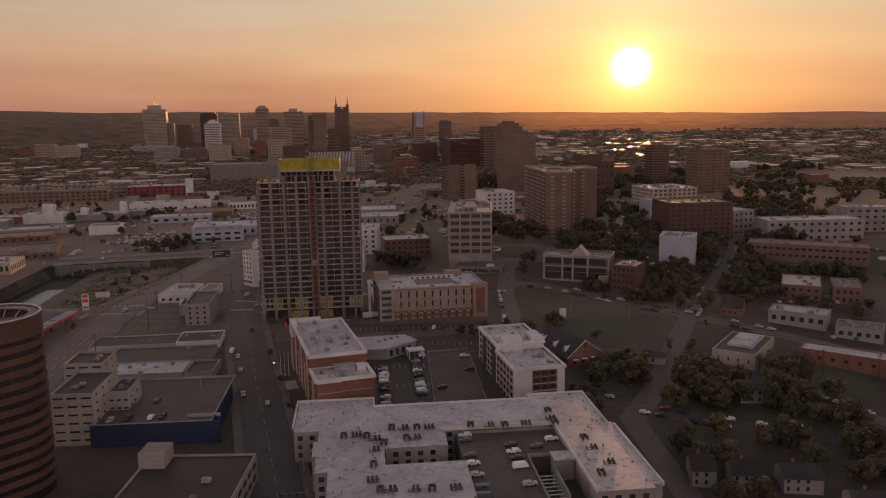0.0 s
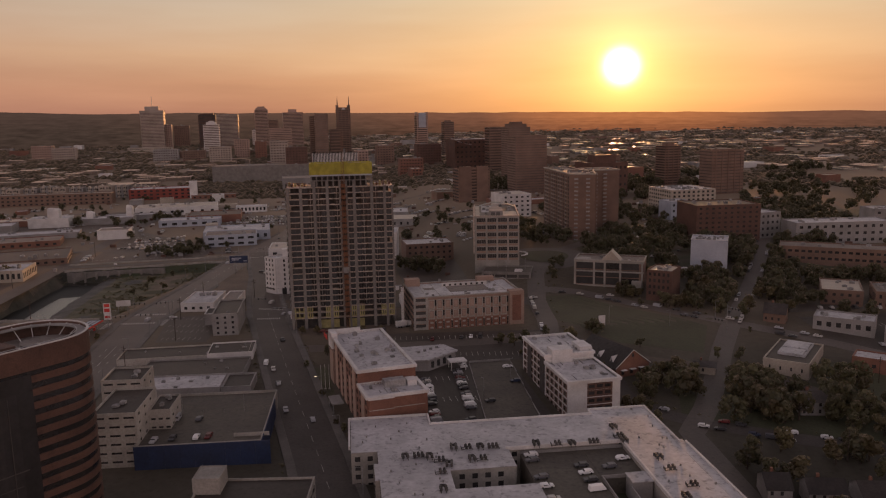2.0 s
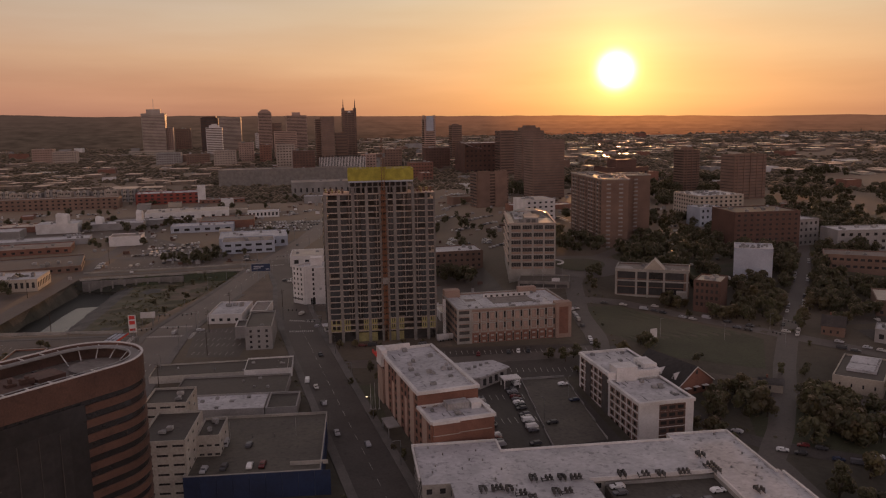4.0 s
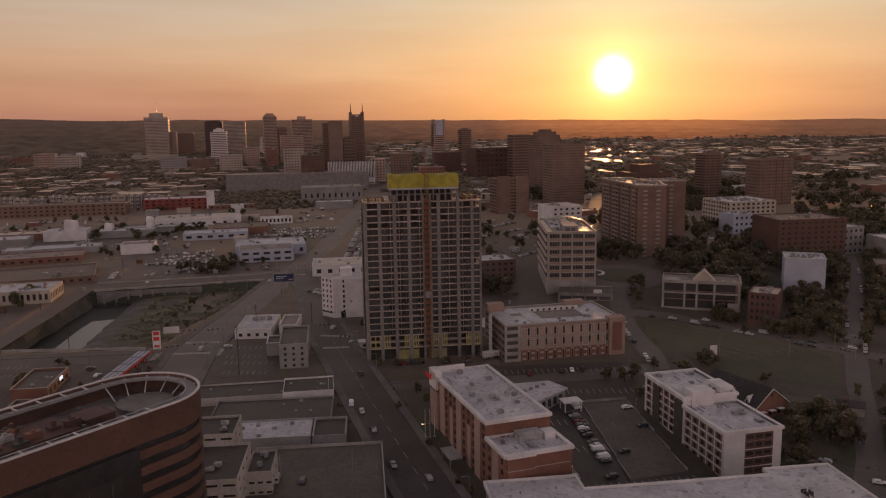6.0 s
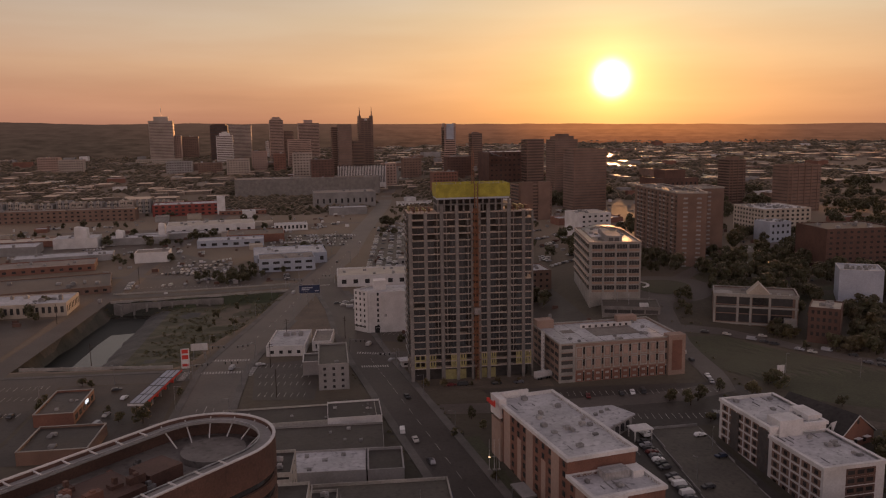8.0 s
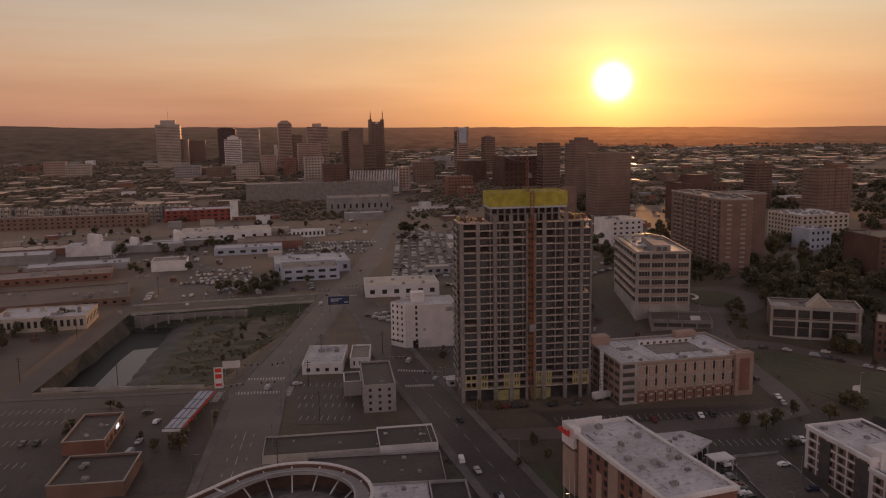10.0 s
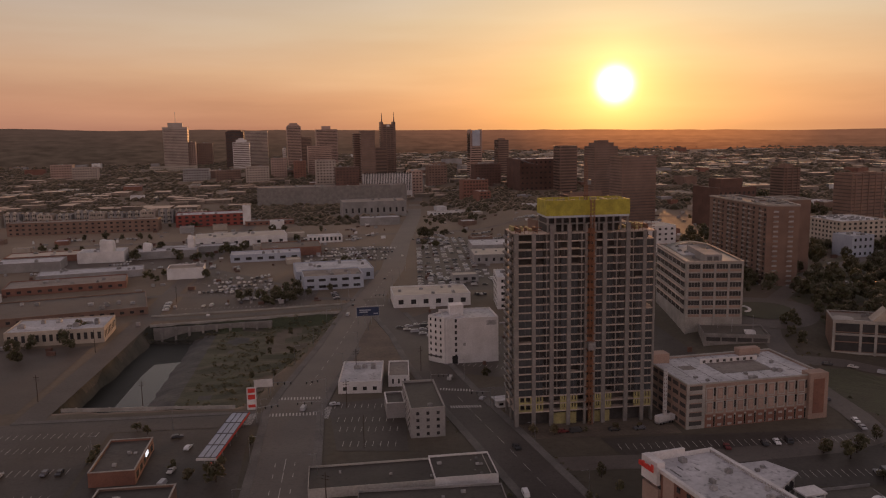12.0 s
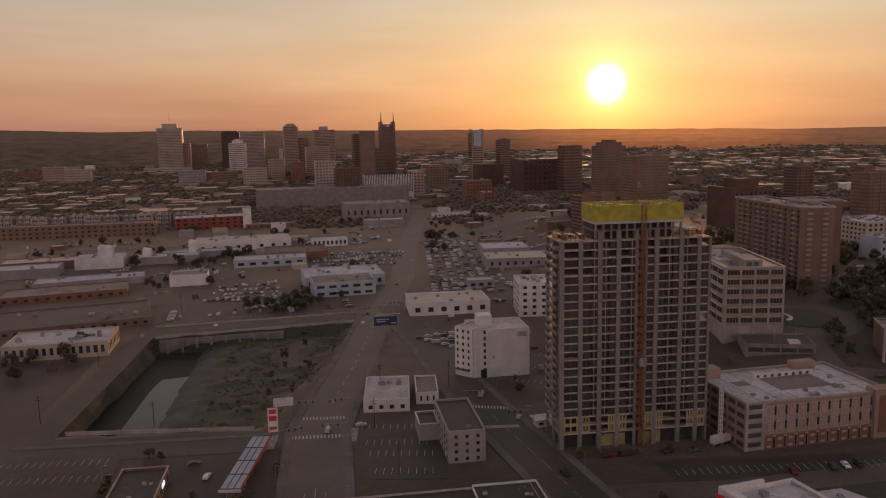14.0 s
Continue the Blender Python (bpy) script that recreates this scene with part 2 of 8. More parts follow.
M = dict(
    earth=material("earth", (0.047, 0.047, 0.036), 0.75, (0.028, 0.030, 0.021), 0.022, 0.3, 0.6, bump=0.2, spec=0.3, haze_sheen=0.28, specks=0.4),
    # tone of the dark sheet that stands in for shaded water
    algae=material("algae", (0.014, 0.014, 0.010), 0.55, (0.008, 0.009, 0.006), 0.08, 0.8, 0.5, bump=0.05, spec=0.25),
    darkunit=material("dark_unit", (0.085, 0.08, 0.075), 0.6, (0.05, 0.047, 0.045), 0.5, 1.5, 0.4, spread=0.4),
    asphalt=material("asphalt", (0.068, 0.061, 0.055), 0.6, (0.048, 0.043, 0.039), 0.05, 1.2, 0.5, bump=0.05, specks=0.3, haze_sheen=0.1, spec=0.3),
    avenue=material("avenue_asphalt", (0.096, 0.083, 0.072), 0.6, (0.070, 0.061, 0.054), 0.04, 1.2, 0.4, bump=0.05, haze_sheen=0.1, specks=0.25),
    mud=material("mud", (0.062, 0.054, 0.045), 0.6, (0.032, 0.029, 0.024), 0.05, 0.4, 0.6, bump=0.3, specks=0.5),
    lot=material("lot_asphalt", (0.050, 0.046, 0.041), 0.6, (0.032, 0.030, 0.027), 0.06, 0.9, 0.5, bump=0.05, haze_sheen=0.12, specks=0.35, spec=0.3),
    deck=material("deck_concrete", (0.098, 0.088, 0.070), 0.7, (0.070, 0.063, 0.052), 0.08, 0.8, 0.5, haze_sheen=0.05, specks=0.35),
    pavement=material("pavement", (0.145, 0.132, 0.118), 0.85, (0.1, 0.092, 0.082), 0.1, 1.5, 0.4, haze_sheen=0.0),
    paint=material("road_paint", (0.55, 0.53, 0.48), 0.7, (0.35, 0.34, 0.32), 0.6, 3.0, 0.5, bump=0),
    grass=material("grass", (0.042, 0.052, 0.022), 0.8, (0.028, 0.034, 0.014), 0.06, 1.0, 0.7, bump=0.3, haze_sheen=0.15, specks=0.3),
    dirt=material("dirt", (0.115, 0.09, 0.066), 0.8, (0.07, 0.056, 0.042), 0.06, 0.7, 0.6, bump=0.3, haze_sheen=0.1),
    water=material("water", (0.045, 0.042, 0.034), 0.16, (0.025, 0.025, 0.021), 0.06, 0.4, 0.3, bump=0.03, spec=0.22),
    concrete=material("concrete", (0.36, 0.335, 0.30), 0.8, (0.25, 0.235, 0.21), 0.12, 1.5, 0.35),
    raw=material("raw_concrete", (0.225, 0.207, 0.188), 0.85, (0.165, 0.152, 0.138), 0.2, 1.2, 0.4, spread=0.08),
    # even dark tone for shade inside openings and open floors; also dark trim
    dark=material("dark_trim_and_shade", (0.075, 0.066, 0.06), 0.8, (0.05, 0.045, 0.042), 0.2, 1.0, 0.5, spread=0.3),
    brick=material("orange_brick", (0.225, 0.105, 0.07), 0.7, (0.165, 0.076, 0.052), 0.1, 3.0, 0.5, spread=0.06, haze_sheen=0.05, specks=0.15),
    tan=material("tan_brick", (0.34, 0.24, 0.19), 0.85, (0.26, 0.18, 0.14), 0.1, 2.5, 0.4, spread=0.06, haze_sheen=0.05),
    rust=material("rust_brick", (0.125, 0.066, 0.047), 0.7, (0.085, 0.044, 0.032), 0.1, 2.5, 0.5, spread=0.06, specks=0.25),
    brown=material("brown_brick", (0.2, 0.125, 0.092), 0.65, (0.145, 0.09, 0.066), 0.1, 2.5, 0.4, spread=0.1, haze_sheen=0.05),
    redpaint=material("red_wall", (0.27, 0.062, 0.045), 0.8, (0.19, 0.045, 0.033), 0.1, 2.0, 0.4),
    red=material("red_paint", (0.62, 0.05, 0.035), 0.5, (0.5, 0.04, 0.03), 0.5, 2.0, 0.2),
    white=material("white_wall", (0.66, 0.64, 0.62), 0.75, (0.52, 0.50, 0.48), 0.12, 1.5, 0.25, spread=0.06),
    oldwhite=material("aged_white_wall", (0.43, 0.405, 0.36), 0.8, (0.32, 0.30, 0.265), 0.12, 1.5, 0.4, spread=0.06, haze_sheen=0.05),
    whiteroof=material("white_roof", (0.50, 0.487, 0.497), 0.55, (0.36, 0.352, 0.36), 0.09, 0.7, 0.35, spread=0.04, specks=0.45),
    greyroof=material("grey_roof", (0.165, 0.152, 0.142), 0.6, (0.095, 0.087, 0.081), 0.08, 0.8, 0.5, spread=0.2, haze_sheen=0.15, specks=0.45, spec=0.3),
    tar=material("tar_roof", (0.048, 0.043, 0.039), 0.55, (0.034, 0.031, 0.028), 0.08, 0.8, 0.5, spread=0.2, haze_sheen=0.1, specks=0.4, spec=0.25),
    shingle=material("shingle_roof", (0.11, 0.095, 0.085), 0.55, (0.075, 0.065, 0.06), 0.2, 1.5, 0.5, spread=0.3, haze_sheen=0.1),
    beige=material("beige_wall", (0.44, 0.38, 0.31), 0.5, (0.34, 0.295, 0.24), 0.1, 1.5, 0.3, spread=0.08, haze_sheen=0.05),
    greywall=material("grey_wall", (0.30, 0.285, 0.275), 0.8, (0.22, 0.21, 0.20), 0.1, 1.5, 0.3, spread=0.1, haze_sheen=0.05),
    yellow=material("yellow_wrap", (0.40, 0.35, 0.045), 0.7, (0.27, 0.24, 0.03), 0.3, 1.5, 0.3),
    sheathing=material("yellow_sheathing", (0.36, 0.32, 0.14), 0.8, (0.27, 0.24, 0.11), 0.3, 1.5, 0.4, spread=0.1),
    blue=material("blue_wrap", (0.020, 0.036, 0.092), 0.6, (0.015, 0.026, 0.062), 0.15, 1.0, 0.4),
    bluewall=material("pale_blue_wall", (0.40, 0.43, 0.48), 0.7, (0.33, 0.35, 0.40), 0.1, 1.5, 0.3),
    mast=material("orange_mast", (0.22, 0.1, 0.05), 0.6, (0.16, 0.07, 0.035), 0.4, 2.0, 0.3),
    metal=material("grey_metal", (0.36, 0.36, 0.36), 0.45, (0.26, 0.26, 0.26), 0.5, 2.0, 0.3, metal=0.7, spread=0.2),
    unit=material("unit_grey", (0.30, 0.29, 0.28), 0.6, (0.18, 0.175, 0.17), 0.5, 1.5, 0.4, spread=0.35),
    glass=material("dark_glass", (0.046, 0.044, 0.044), 0.2, (0.034, 0.033, 0.033), 0.3, 1.0, 0.3, bump=0.0, spread=0.4, spec=0.8),
    bluglass=material("blue_glass", (0.062, 0.064, 0.066), 0.2, (0.046, 0.049, 0.052), 0.2, 1.0, 0.3, bump=0.0, spread=0.3, spec=0.5),
    # window glass paled to put the haze over downtown into its colour
    paleglass=material("haze_paled_glass", (0.18, 0.135, 0.115), 0.25, (0.12, 0.092, 0.08), 0.05, 1.0, 0.2, bump=0.0, spread=0.15, spec=0.8),
    brownglass=material("brown_glass", (0.085, 0.06, 0.05), 0.25, (0.06, 0.043, 0.037), 0.05, 1.0, 0.2, bump=0.0, spread=0.15, spec=0.8),
    bark=material("bark", (0.07, 0.05, 0.038), 0.95, (0.045, 0.033, 0.026), 1.0, 6.0, 0.5),
    leaf=material("foliage", (0.12, 0.115, 0.055), 0.42, (0.095, 0.088, 0.042), 0.12, 1.5, 0.5, spread=0.3, translucent=0.5, bump=0, haze_sheen=0.9),
    leaf2=material("dry_foliage", (0.14, 0.12, 0.055), 0.42, (0.115, 0.09, 0.042), 0.12, 1.5, 0.5, spread=0.3, translucent=0.5, bump=0, haze_sheen=0.9),
    tinroof=material("tin_roof", (0.55, 0.53, 0.50), 0.22, (0.40, 0.38, 0.36), 0.05, 0.5, 0.3, metal=0.7, bump=0, spread=0.2),
    canopy=material("far_canopy", (0.115, 0.095, 0.055), 0.7, (0.085, 0.072, 0.042), 0.01, 0.2, 0.6, bump=0, translucent=0.4, haze_sheen=0.7),
    farroof=material("far_roof", (0.19, 0.15, 0.12), 0.45, (0.085, 0.068, 0.055), 0.02, 0.2, 0.5, bump=0, haze_sheen=0.5),
    # stone tones lightened for the haze over downtown; also used on near trim
    haystone=material("pale_stone", (0.40, 0.34, 0.29), 0.75, (0.31, 0.26, 0.22), 0.05, 1.0, 0.3, spread=0.08, haze_sheen=0.4),
    rosestone=material("rose_stone", (0.38, 0.265, 0.215), 0.7, (0.30, 0.21, 0.17), 0.05, 1.0, 0.3, spread=0.08, haze_sheen=0.4),
    tyre=material("tyre", (0.025, 0.025, 0.025), 0.9, bump=0),
    ballast=material("ballast", (0.13, 0.115, 0.10), 0.95, (0.08, 0.07, 0.062), 0.1, 1.0, 0.6, haze_sheen=0.1),
)
CAR = [material("car_paint", rgb, 0.3, rgb, 1, 1, 0.05, bump=0, spread=0.1) for rgb in
       ((0.70, 0.70, 0.69), (0.72, 0.72, 0.71), (0.33, 0.33, 0.34), (0.05, 0.05, 0.055), (0.035, 0.037, 0.04), (0.10, 0.10, 0.11), (0.12, 0.02, 0.02), (0.025, 0.035, 0.07), (0.45, 0.43, 0.40))]
lamp_mat = bpy.data.materials.new("lit_lamp")
lamp_mat.use_nodes = True
lamp_mat.node_tree.nodes["Principled BSDF"].inputs["Emission Color"].default_value = (1.0, 0.62, 0.32, 1)
lamp_mat.node_tree.nodes["Principled BSDF"].inputs["Emission Strength"].default_value = 2.5
M["lamp"] = lamp_mat
M["signlight"] = lamp_mat.copy()
M["signlight"].node_tree.nodes["Principled BSDF"].inputs["Emission Color"].default_value = (0.85, 0.92, 1.0, 1)
M["signlight"].node_tree.nodes["Principled BSDF"].inputs["Emission Strength"].default_value = 0.9


def haze_material(name, near):
    """A far ridge with the morning haze painted as emission: a plain dull glow that warms towards the sun. near: 1 for
    the closest ridge, 0 for the last.
    """
    m = bpy.data.materials.new(name)
    m.use_nodes = True
    n, l = m.node_tree.nodes, m.node_tree.links
    n.clear()
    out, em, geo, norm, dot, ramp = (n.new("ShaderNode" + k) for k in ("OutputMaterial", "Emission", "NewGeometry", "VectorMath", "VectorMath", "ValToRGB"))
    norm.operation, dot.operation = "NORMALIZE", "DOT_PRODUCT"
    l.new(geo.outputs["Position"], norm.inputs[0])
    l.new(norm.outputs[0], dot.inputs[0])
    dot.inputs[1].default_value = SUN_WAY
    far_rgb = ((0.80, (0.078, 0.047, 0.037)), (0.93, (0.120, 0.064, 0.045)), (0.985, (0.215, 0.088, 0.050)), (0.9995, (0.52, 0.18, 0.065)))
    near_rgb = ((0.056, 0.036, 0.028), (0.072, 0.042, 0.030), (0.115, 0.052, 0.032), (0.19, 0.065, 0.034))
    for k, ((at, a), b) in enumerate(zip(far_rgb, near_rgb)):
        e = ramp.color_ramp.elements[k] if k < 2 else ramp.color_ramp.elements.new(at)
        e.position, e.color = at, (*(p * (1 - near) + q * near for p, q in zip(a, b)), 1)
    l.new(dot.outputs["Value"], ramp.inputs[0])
    woods, squash, wave, blend = n.new("ShaderNodeTexNoise"), n.new("ShaderNodeVectorMath"), n.new("ShaderNodeMapRange"), n.new("ShaderNodeMixRGB")
    woods.inputs["Scale"].default_value, woods.inputs["Detail"].default_value = 0.05, 7
    squash.operation = "MULTIPLY"
    squash.inputs[1].default_value = (0.5, 0.5, 3.0)
    l.new(geo.outputs["Position"], squash.inputs[0])
    l.new(squash.outputs[0], woods.inputs["Vector"])
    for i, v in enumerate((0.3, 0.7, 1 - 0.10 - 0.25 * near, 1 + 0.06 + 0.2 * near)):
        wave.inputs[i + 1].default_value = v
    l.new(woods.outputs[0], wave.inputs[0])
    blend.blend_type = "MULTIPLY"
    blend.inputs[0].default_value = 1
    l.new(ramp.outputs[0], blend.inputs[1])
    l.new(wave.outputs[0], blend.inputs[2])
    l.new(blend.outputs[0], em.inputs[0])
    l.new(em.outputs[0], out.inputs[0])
    return m


# ---- shape helpers ----
rnd = random.Random(7)


def ease(a, b, v):
    u = min(max((v - a) / (b - a), 0.0), 1.0)
    return u * u * (3 - 2 * u)


def land(x, y):
    """Height of the land: it falls towards the south-east, rises by the roundabout, and climbs towards the far hills.
    The far climb and tilt are shaped to fit the camera's view.
    """
    z = -(0.02 + 0.08 * ease(-60, 150, x)) * min(max(0.0, 420 - y), 260.0)
    z += 13 * ease(30, 110, x) * ease(450, 570, y)
    far = math.hypot(x + 60, y - 60)
    z -= 0.0145 * (x - 400) * ease(1700, 4600, far)
    return z + (36 - 12 * ease(30, 110, x) - 15 * ease(-220, -480, x)) * ease(1250, 1850, far) + 55 * min(max((far - 1850) / 3000, 0), 1.6)


def linked(name, mesh, parent=None, label=""):
    ob = new(name, mesh)
    if parent:
        ob.parent = parent
    if label:
        ob["label"] = label
    return ob


def mesh_of(bm, mat):
    me = bpy.data.meshes.new("shape")
    bm.to_mesh(me)
    bm.free()
    me.materials.append(mat)
    return me


def part(name, bm, mat, parent=None, label=""):
    return linked(name, mesh_of(bm, mat), parent, label)


def raw_mesh(verts, faces, mat):
    me = bpy.data.meshes.new("shape")
    me.from_pydata(verts, [], faces)
    me.update()
    me.materials.append(mat)
    return me


def add_box(bm, x, y, z, sx, sy, sz, rz=0.0):
    """A box with its low corner's middle at x, y and its foot at z."""
    bmesh.ops.create_cube(bm, size=1, matrix=pose(x, y, z + sz / 2, 0, 0, rz) @ Matrix.Diagonal((sx, sy, sz, 1)))


CUBES = {}


def box(name, parent, mat, x0, y0, z0, x1, y1, z1, label=""):
    """A cuboid piece between two corners, on a mesh that all pieces of its material share."""
    key = mat.name
    if key not in CUBES:
        bm = bmesh.new()
        bmesh.ops.create_cube(bm, size=1)
        CUBES[key] = mesh_of(bm, mat)
    ob = linked(name, CUBES[key], parent, label)
    ob.location, ob.scale = ((x0 + x1) / 2, (y0 + y1) / 2, (z0 + z1) / 2), (abs(x1 - x0), abs(y1 - y0), abs(z1 - z0))
    return ob


def boxes_mesh(rows, mat):
    """Many cuboids in one mesh."""
    v, f = [], []
    for x0, y0, z0, x1, y1, z1 in rows:
        b = len(v)
        v += [(x0, y0, z0), (x1, y0, z0), (x1, y1, z0), (x0, y1, z0), (x0, y0, z1), (x1, y0, z1), (x1, y1, z1), (x0, y1, z1)]
        f += [tuple(b + i for i in q) for q in ((0, 3, 2, 1), (4, 5, 6, 7), (0, 1, 5, 4), (1, 2, 6, 5), (2, 3, 7, 6), (3, 0, 4, 7))]
    return raw_mesh(v, f, mat)


def thing(name, label, category, x, y, z=None, turn=0.0, group="", kind=""):
    ob = new(name)
    ob.location, ob.rotation_euler = (x, y, land(x, y) if z is None else z), (0, 0, radians(turn))
    return tagged(ob, label, category, group, kind)


def shell(w, d, h, rim=0.5, drop=0.7, below=2.0):
    """The walls of a flat-roofed block with a parapet round a sunken roof."""
    bm = bmesh.new()
    ring = lambda x0, y0, x1, y1, z: [bm.verts.new(p) for p in ((x0, y0, z), (x1, y0, z), (x1, y1, z), (x0, y1, z))]  # noqa: E731
    rings = [ring(0, 0, w, d, -below), ring(0, 0, w, d, h), ring(rim, rim, w - rim, d - rim, h), ring(rim, rim, w - rim, d - rim, h - drop)]
    for a, b in zip(rings, rings[1:]):
        for i in range(4):
            bm.faces.new((a[i], a[(i + 1) % 4], b[(i + 1) % 4], b[i]))
    bm.faces.new(rings[3])
    bmesh.ops.recalc_face_normals(bm, faces=bm.faces)
    return bm


def window_grid(w, h, floors, bays, low=1.0, wide=0.6, tall=0.55, edge=0.8, start=0.0):
    """Rows of x0, z0, x1, z1 over a face w wide and h high."""
    fh, bw = (h - start - 0.8) / floors, (w - 2 * edge) / bays
    out = []
    for f in range(floors):
        for b in range(bays):
            cx, z0 = edge + (b + 0.5) * bw, start + f * fh + low * fh / 3.2
            out.append((cx - bw * wide / 2, z0, cx + bw * wide / 2, z0 + fh * tall))
    return out


def face_box(face, w, d, x0, z0, x1, z1, out=0.06, inn=0.1):
    """A panel on a face of a block: front (y = 0), back, left (x = 0) or right."""
    return {"front": (x0, -out, z0, x1, inn, z1), "back": (x0, d - inn, z0, x1, d + out, z1),
            "left": (-out, x0, z0, inn, x1, z1), "right": (w - inn, x0, z0, w + out, x1, z1)}[face]


def rooftop(parent, w, d, h, count, r, size=2.2, mat=None, name="rooftop_unit"):
    for _ in range(count):
        sx, sy, sz = (size * r.uniform(0.6, 1.3) for _ in range(3))
        x, y = r.uniform(1.5 + sx, max(w - 1.5 - sx, 2 + sx)), r.uniform(1.5 + sy, max(d - 1.5 - sy, 2 + sy))
        bm = bmesh.new()
        add_box(bm, 0, 0, 0, sx, sy, sz * 0.55)
        add_box(bm, 0, 0, sz * 0.55, sx * 0.55, sy * 0.55, sz * 0.12)
        ob = part(name, bm, mat or M["unit"], parent)
        ob.location = (x, y, h - 0.68)


def block(name, label, category, x, y, turn, w, d, h, wall, roof, faces=(), units=0, z=None, group="", seed=0, rim=0.45, win=None, cap=None, below=3.0, unit_size=2.2, penthouse=None):
    """A flat-roofed building. x, y is its front left corner; faces: (face, floors, bays, wide, tall[, start]) rows of windows."""
    r = random.Random(seed or int(abs(x * 7 + y)))
    t = thing(name, label, category, x, y, z, turn, group)
    part("wall", shell(w, d, h, rim, below=below), wall, t)
    box("roof", t, roof, rim - 0.02, rim - 0.02, h - 0.9, w - rim + 0.02, d - rim + 0.02, h - 0.68)
    if cap:
        for q in ((-0.1, -0.1, w + 0.1, rim), (-0.1, d - rim, w + 0.1, d + 0.1), (-0.1, rim, rim, d - rim), (w - rim, rim, w + 0.1, d - rim)):
            box("coping", t, cap, q[0], q[1], h - 0.05, q[2], q[3], h + 0.18)
    left = 290
    for face, floors, bays, wide, tall, *start in faces:
        length = w if face in ("front", "back") else d
        rows = [face_box(face, w, d, *q) for q in window_grid(length, h, floors, bays, wide=wide, tall=tall, start=start[0] if start else 0)]
        for q in rows[:left]:
            box("window", t, win or M["glass"], *q)
        if len(rows) > left:
            tagged(linked("windows", boxes_mesh(rows[left:], win or M["glass"]), t), kind="stuff")
        left = max(0, left - len(rows))
    if penthouse:
        px, py, pw, pd, ph = penthouse
        ob = part("penthouse", shell(pw, pd, ph, 0.25, 0.3, 0.3), wall, t)
        ob.location = (px, py, h - 0.68)
    rooftop(t, w, d, h, units, r, unit_size)
    return t


def strip(name, line, width, lift, mat, label, category, step=8.0, thick=0.0):
    """A road or path that lies on the land along a line of points."""
    pts = []
    for (x0, y0), (x1, y1) in zip(line, line[1:]):
        n = max(1, int(math.hypot(x1 - x0, y1 - y0) / step))
        pts += [(x0 + (x1 - x0) * i / n, y0 + (y1 - y0) * i / n) for i in range(n)]
    pts.append(line[-1])
    v, f = [], []
    across = max(1, int(width / 8))
    for i, (x, y) in enumerate(pts):
        a, b = pts[max(i - 1, 0)], pts[min(i + 1, len(pts) - 1)]
        dx, dy = b[0] - a[0], b[1] - a[1]
        s = math.hypot(dx, dy) or 1
        nx, ny = -dy / s, dx / s
        row = []
        for k in range(across + 1):
            o = width * (k / across - 0.5)
            row.append((x + nx * o, y + ny * o, land(x + nx * o, y + ny * o) + lift))
        if thick:
            row = [(row[0][0], row[0][1], row[0][2] - thick)] + row + [(row[-1][0], row[-1][1], row[-1][2] - thick)]
        v += row
    m = len(v) // len(pts)
    for i in range(len(pts) - 1):
        for k in range(m - 1):
            f.append((i * m + k + 1, i * m + k, (i + 1) * m + k, (i + 1) * m + k + 1))
    return tagged(linked(name, raw_mesh(v, f, mat)), label, category, kind="structure")


def yard(name, corners, lift, mat, label, category, cells=10, parent=None):
    """A four-cornered sheet on the land."""
    a, b, c, d = corners
    v, f = [], []
    for i in range(cells + 1):
        for j in range(cells + 1):
            s, t = i / cells, j / cells
            x = (a[0] * (1 - s) + b[0] * s) * (1 - t) + (d[0] * (1 - s) + c[0] * s) * t
            y = (a[1] * (1 - s) + b[1] * s) * (1 - t) + (d[1] * (1 - s) + c[1] * s) * t
            v.append((x, y, land(x, y) + lift))
    n = cells + 1
    for i in range(cells):
        for j in range(cells):
            f.append((i * n + j, (i + 1) * n + j, (i + 1) * n + j + 1, i * n + j + 1))
    return tagged(linked(name, raw_mesh(v, f, mat)), label, category, kind="structure")

# ---- land, roads and yards ----
PIT = [(-243, 484), (-160, 477), (-152, 492), (-119, 622), (-117, 650), (-234, 634)]


def pit_depth(x, y):
    """How far inside the gulch's rim a place lies, in metres; negative outside."""
    best, inside = 1e9, False
    for (ax, ay), (bx, by) in zip(PIT, PIT[1:] + PIT[:1]):
        if (ay > y) != (by > y) and x < (bx - ax) * (y - ay) / (by - ay) + ax:
            inside = not inside
        t = min(max(((x - ax) * (bx - ax) + (y - ay) * (by - ay)) / ((bx - ax) ** 2 + (by - ay) ** 2), 0), 1)
        best = min(best, math.hypot(x - ax - t * (bx - ax), y - ay - t * (by - ay)))
    return best if inside else -best


def surface(x, y):
    """The land with the gulch dug into it: deep under its west bank, shallower towards the avenue."""
    z = land(x, y)
    if -250 < x < -100 and 464 < y < 664:
        z -= (11 - 5.5 * ease(-214, -194, x)) * ease(0.0, 9.0, pit_depth(x, y) + noise.noise((x * 0.06, y * 0.06, 0)) * 2.5)
        z += 0.8 * noise.noise((x * 0.11, y * 0.11, 5)) * ease(2, 8, pit_depth(x, y))
    return z


def graded(stops):
    """Grid lines: from each (place, step) on to the next."""
    out = []
    for (a, s), (b, _) in zip(stops, stops[1:]):
        n = max(1, round((b - a) / s))
        out += [a + (b - a) * i / n for i in range(n)]
    return out + [stops[-1][0]]


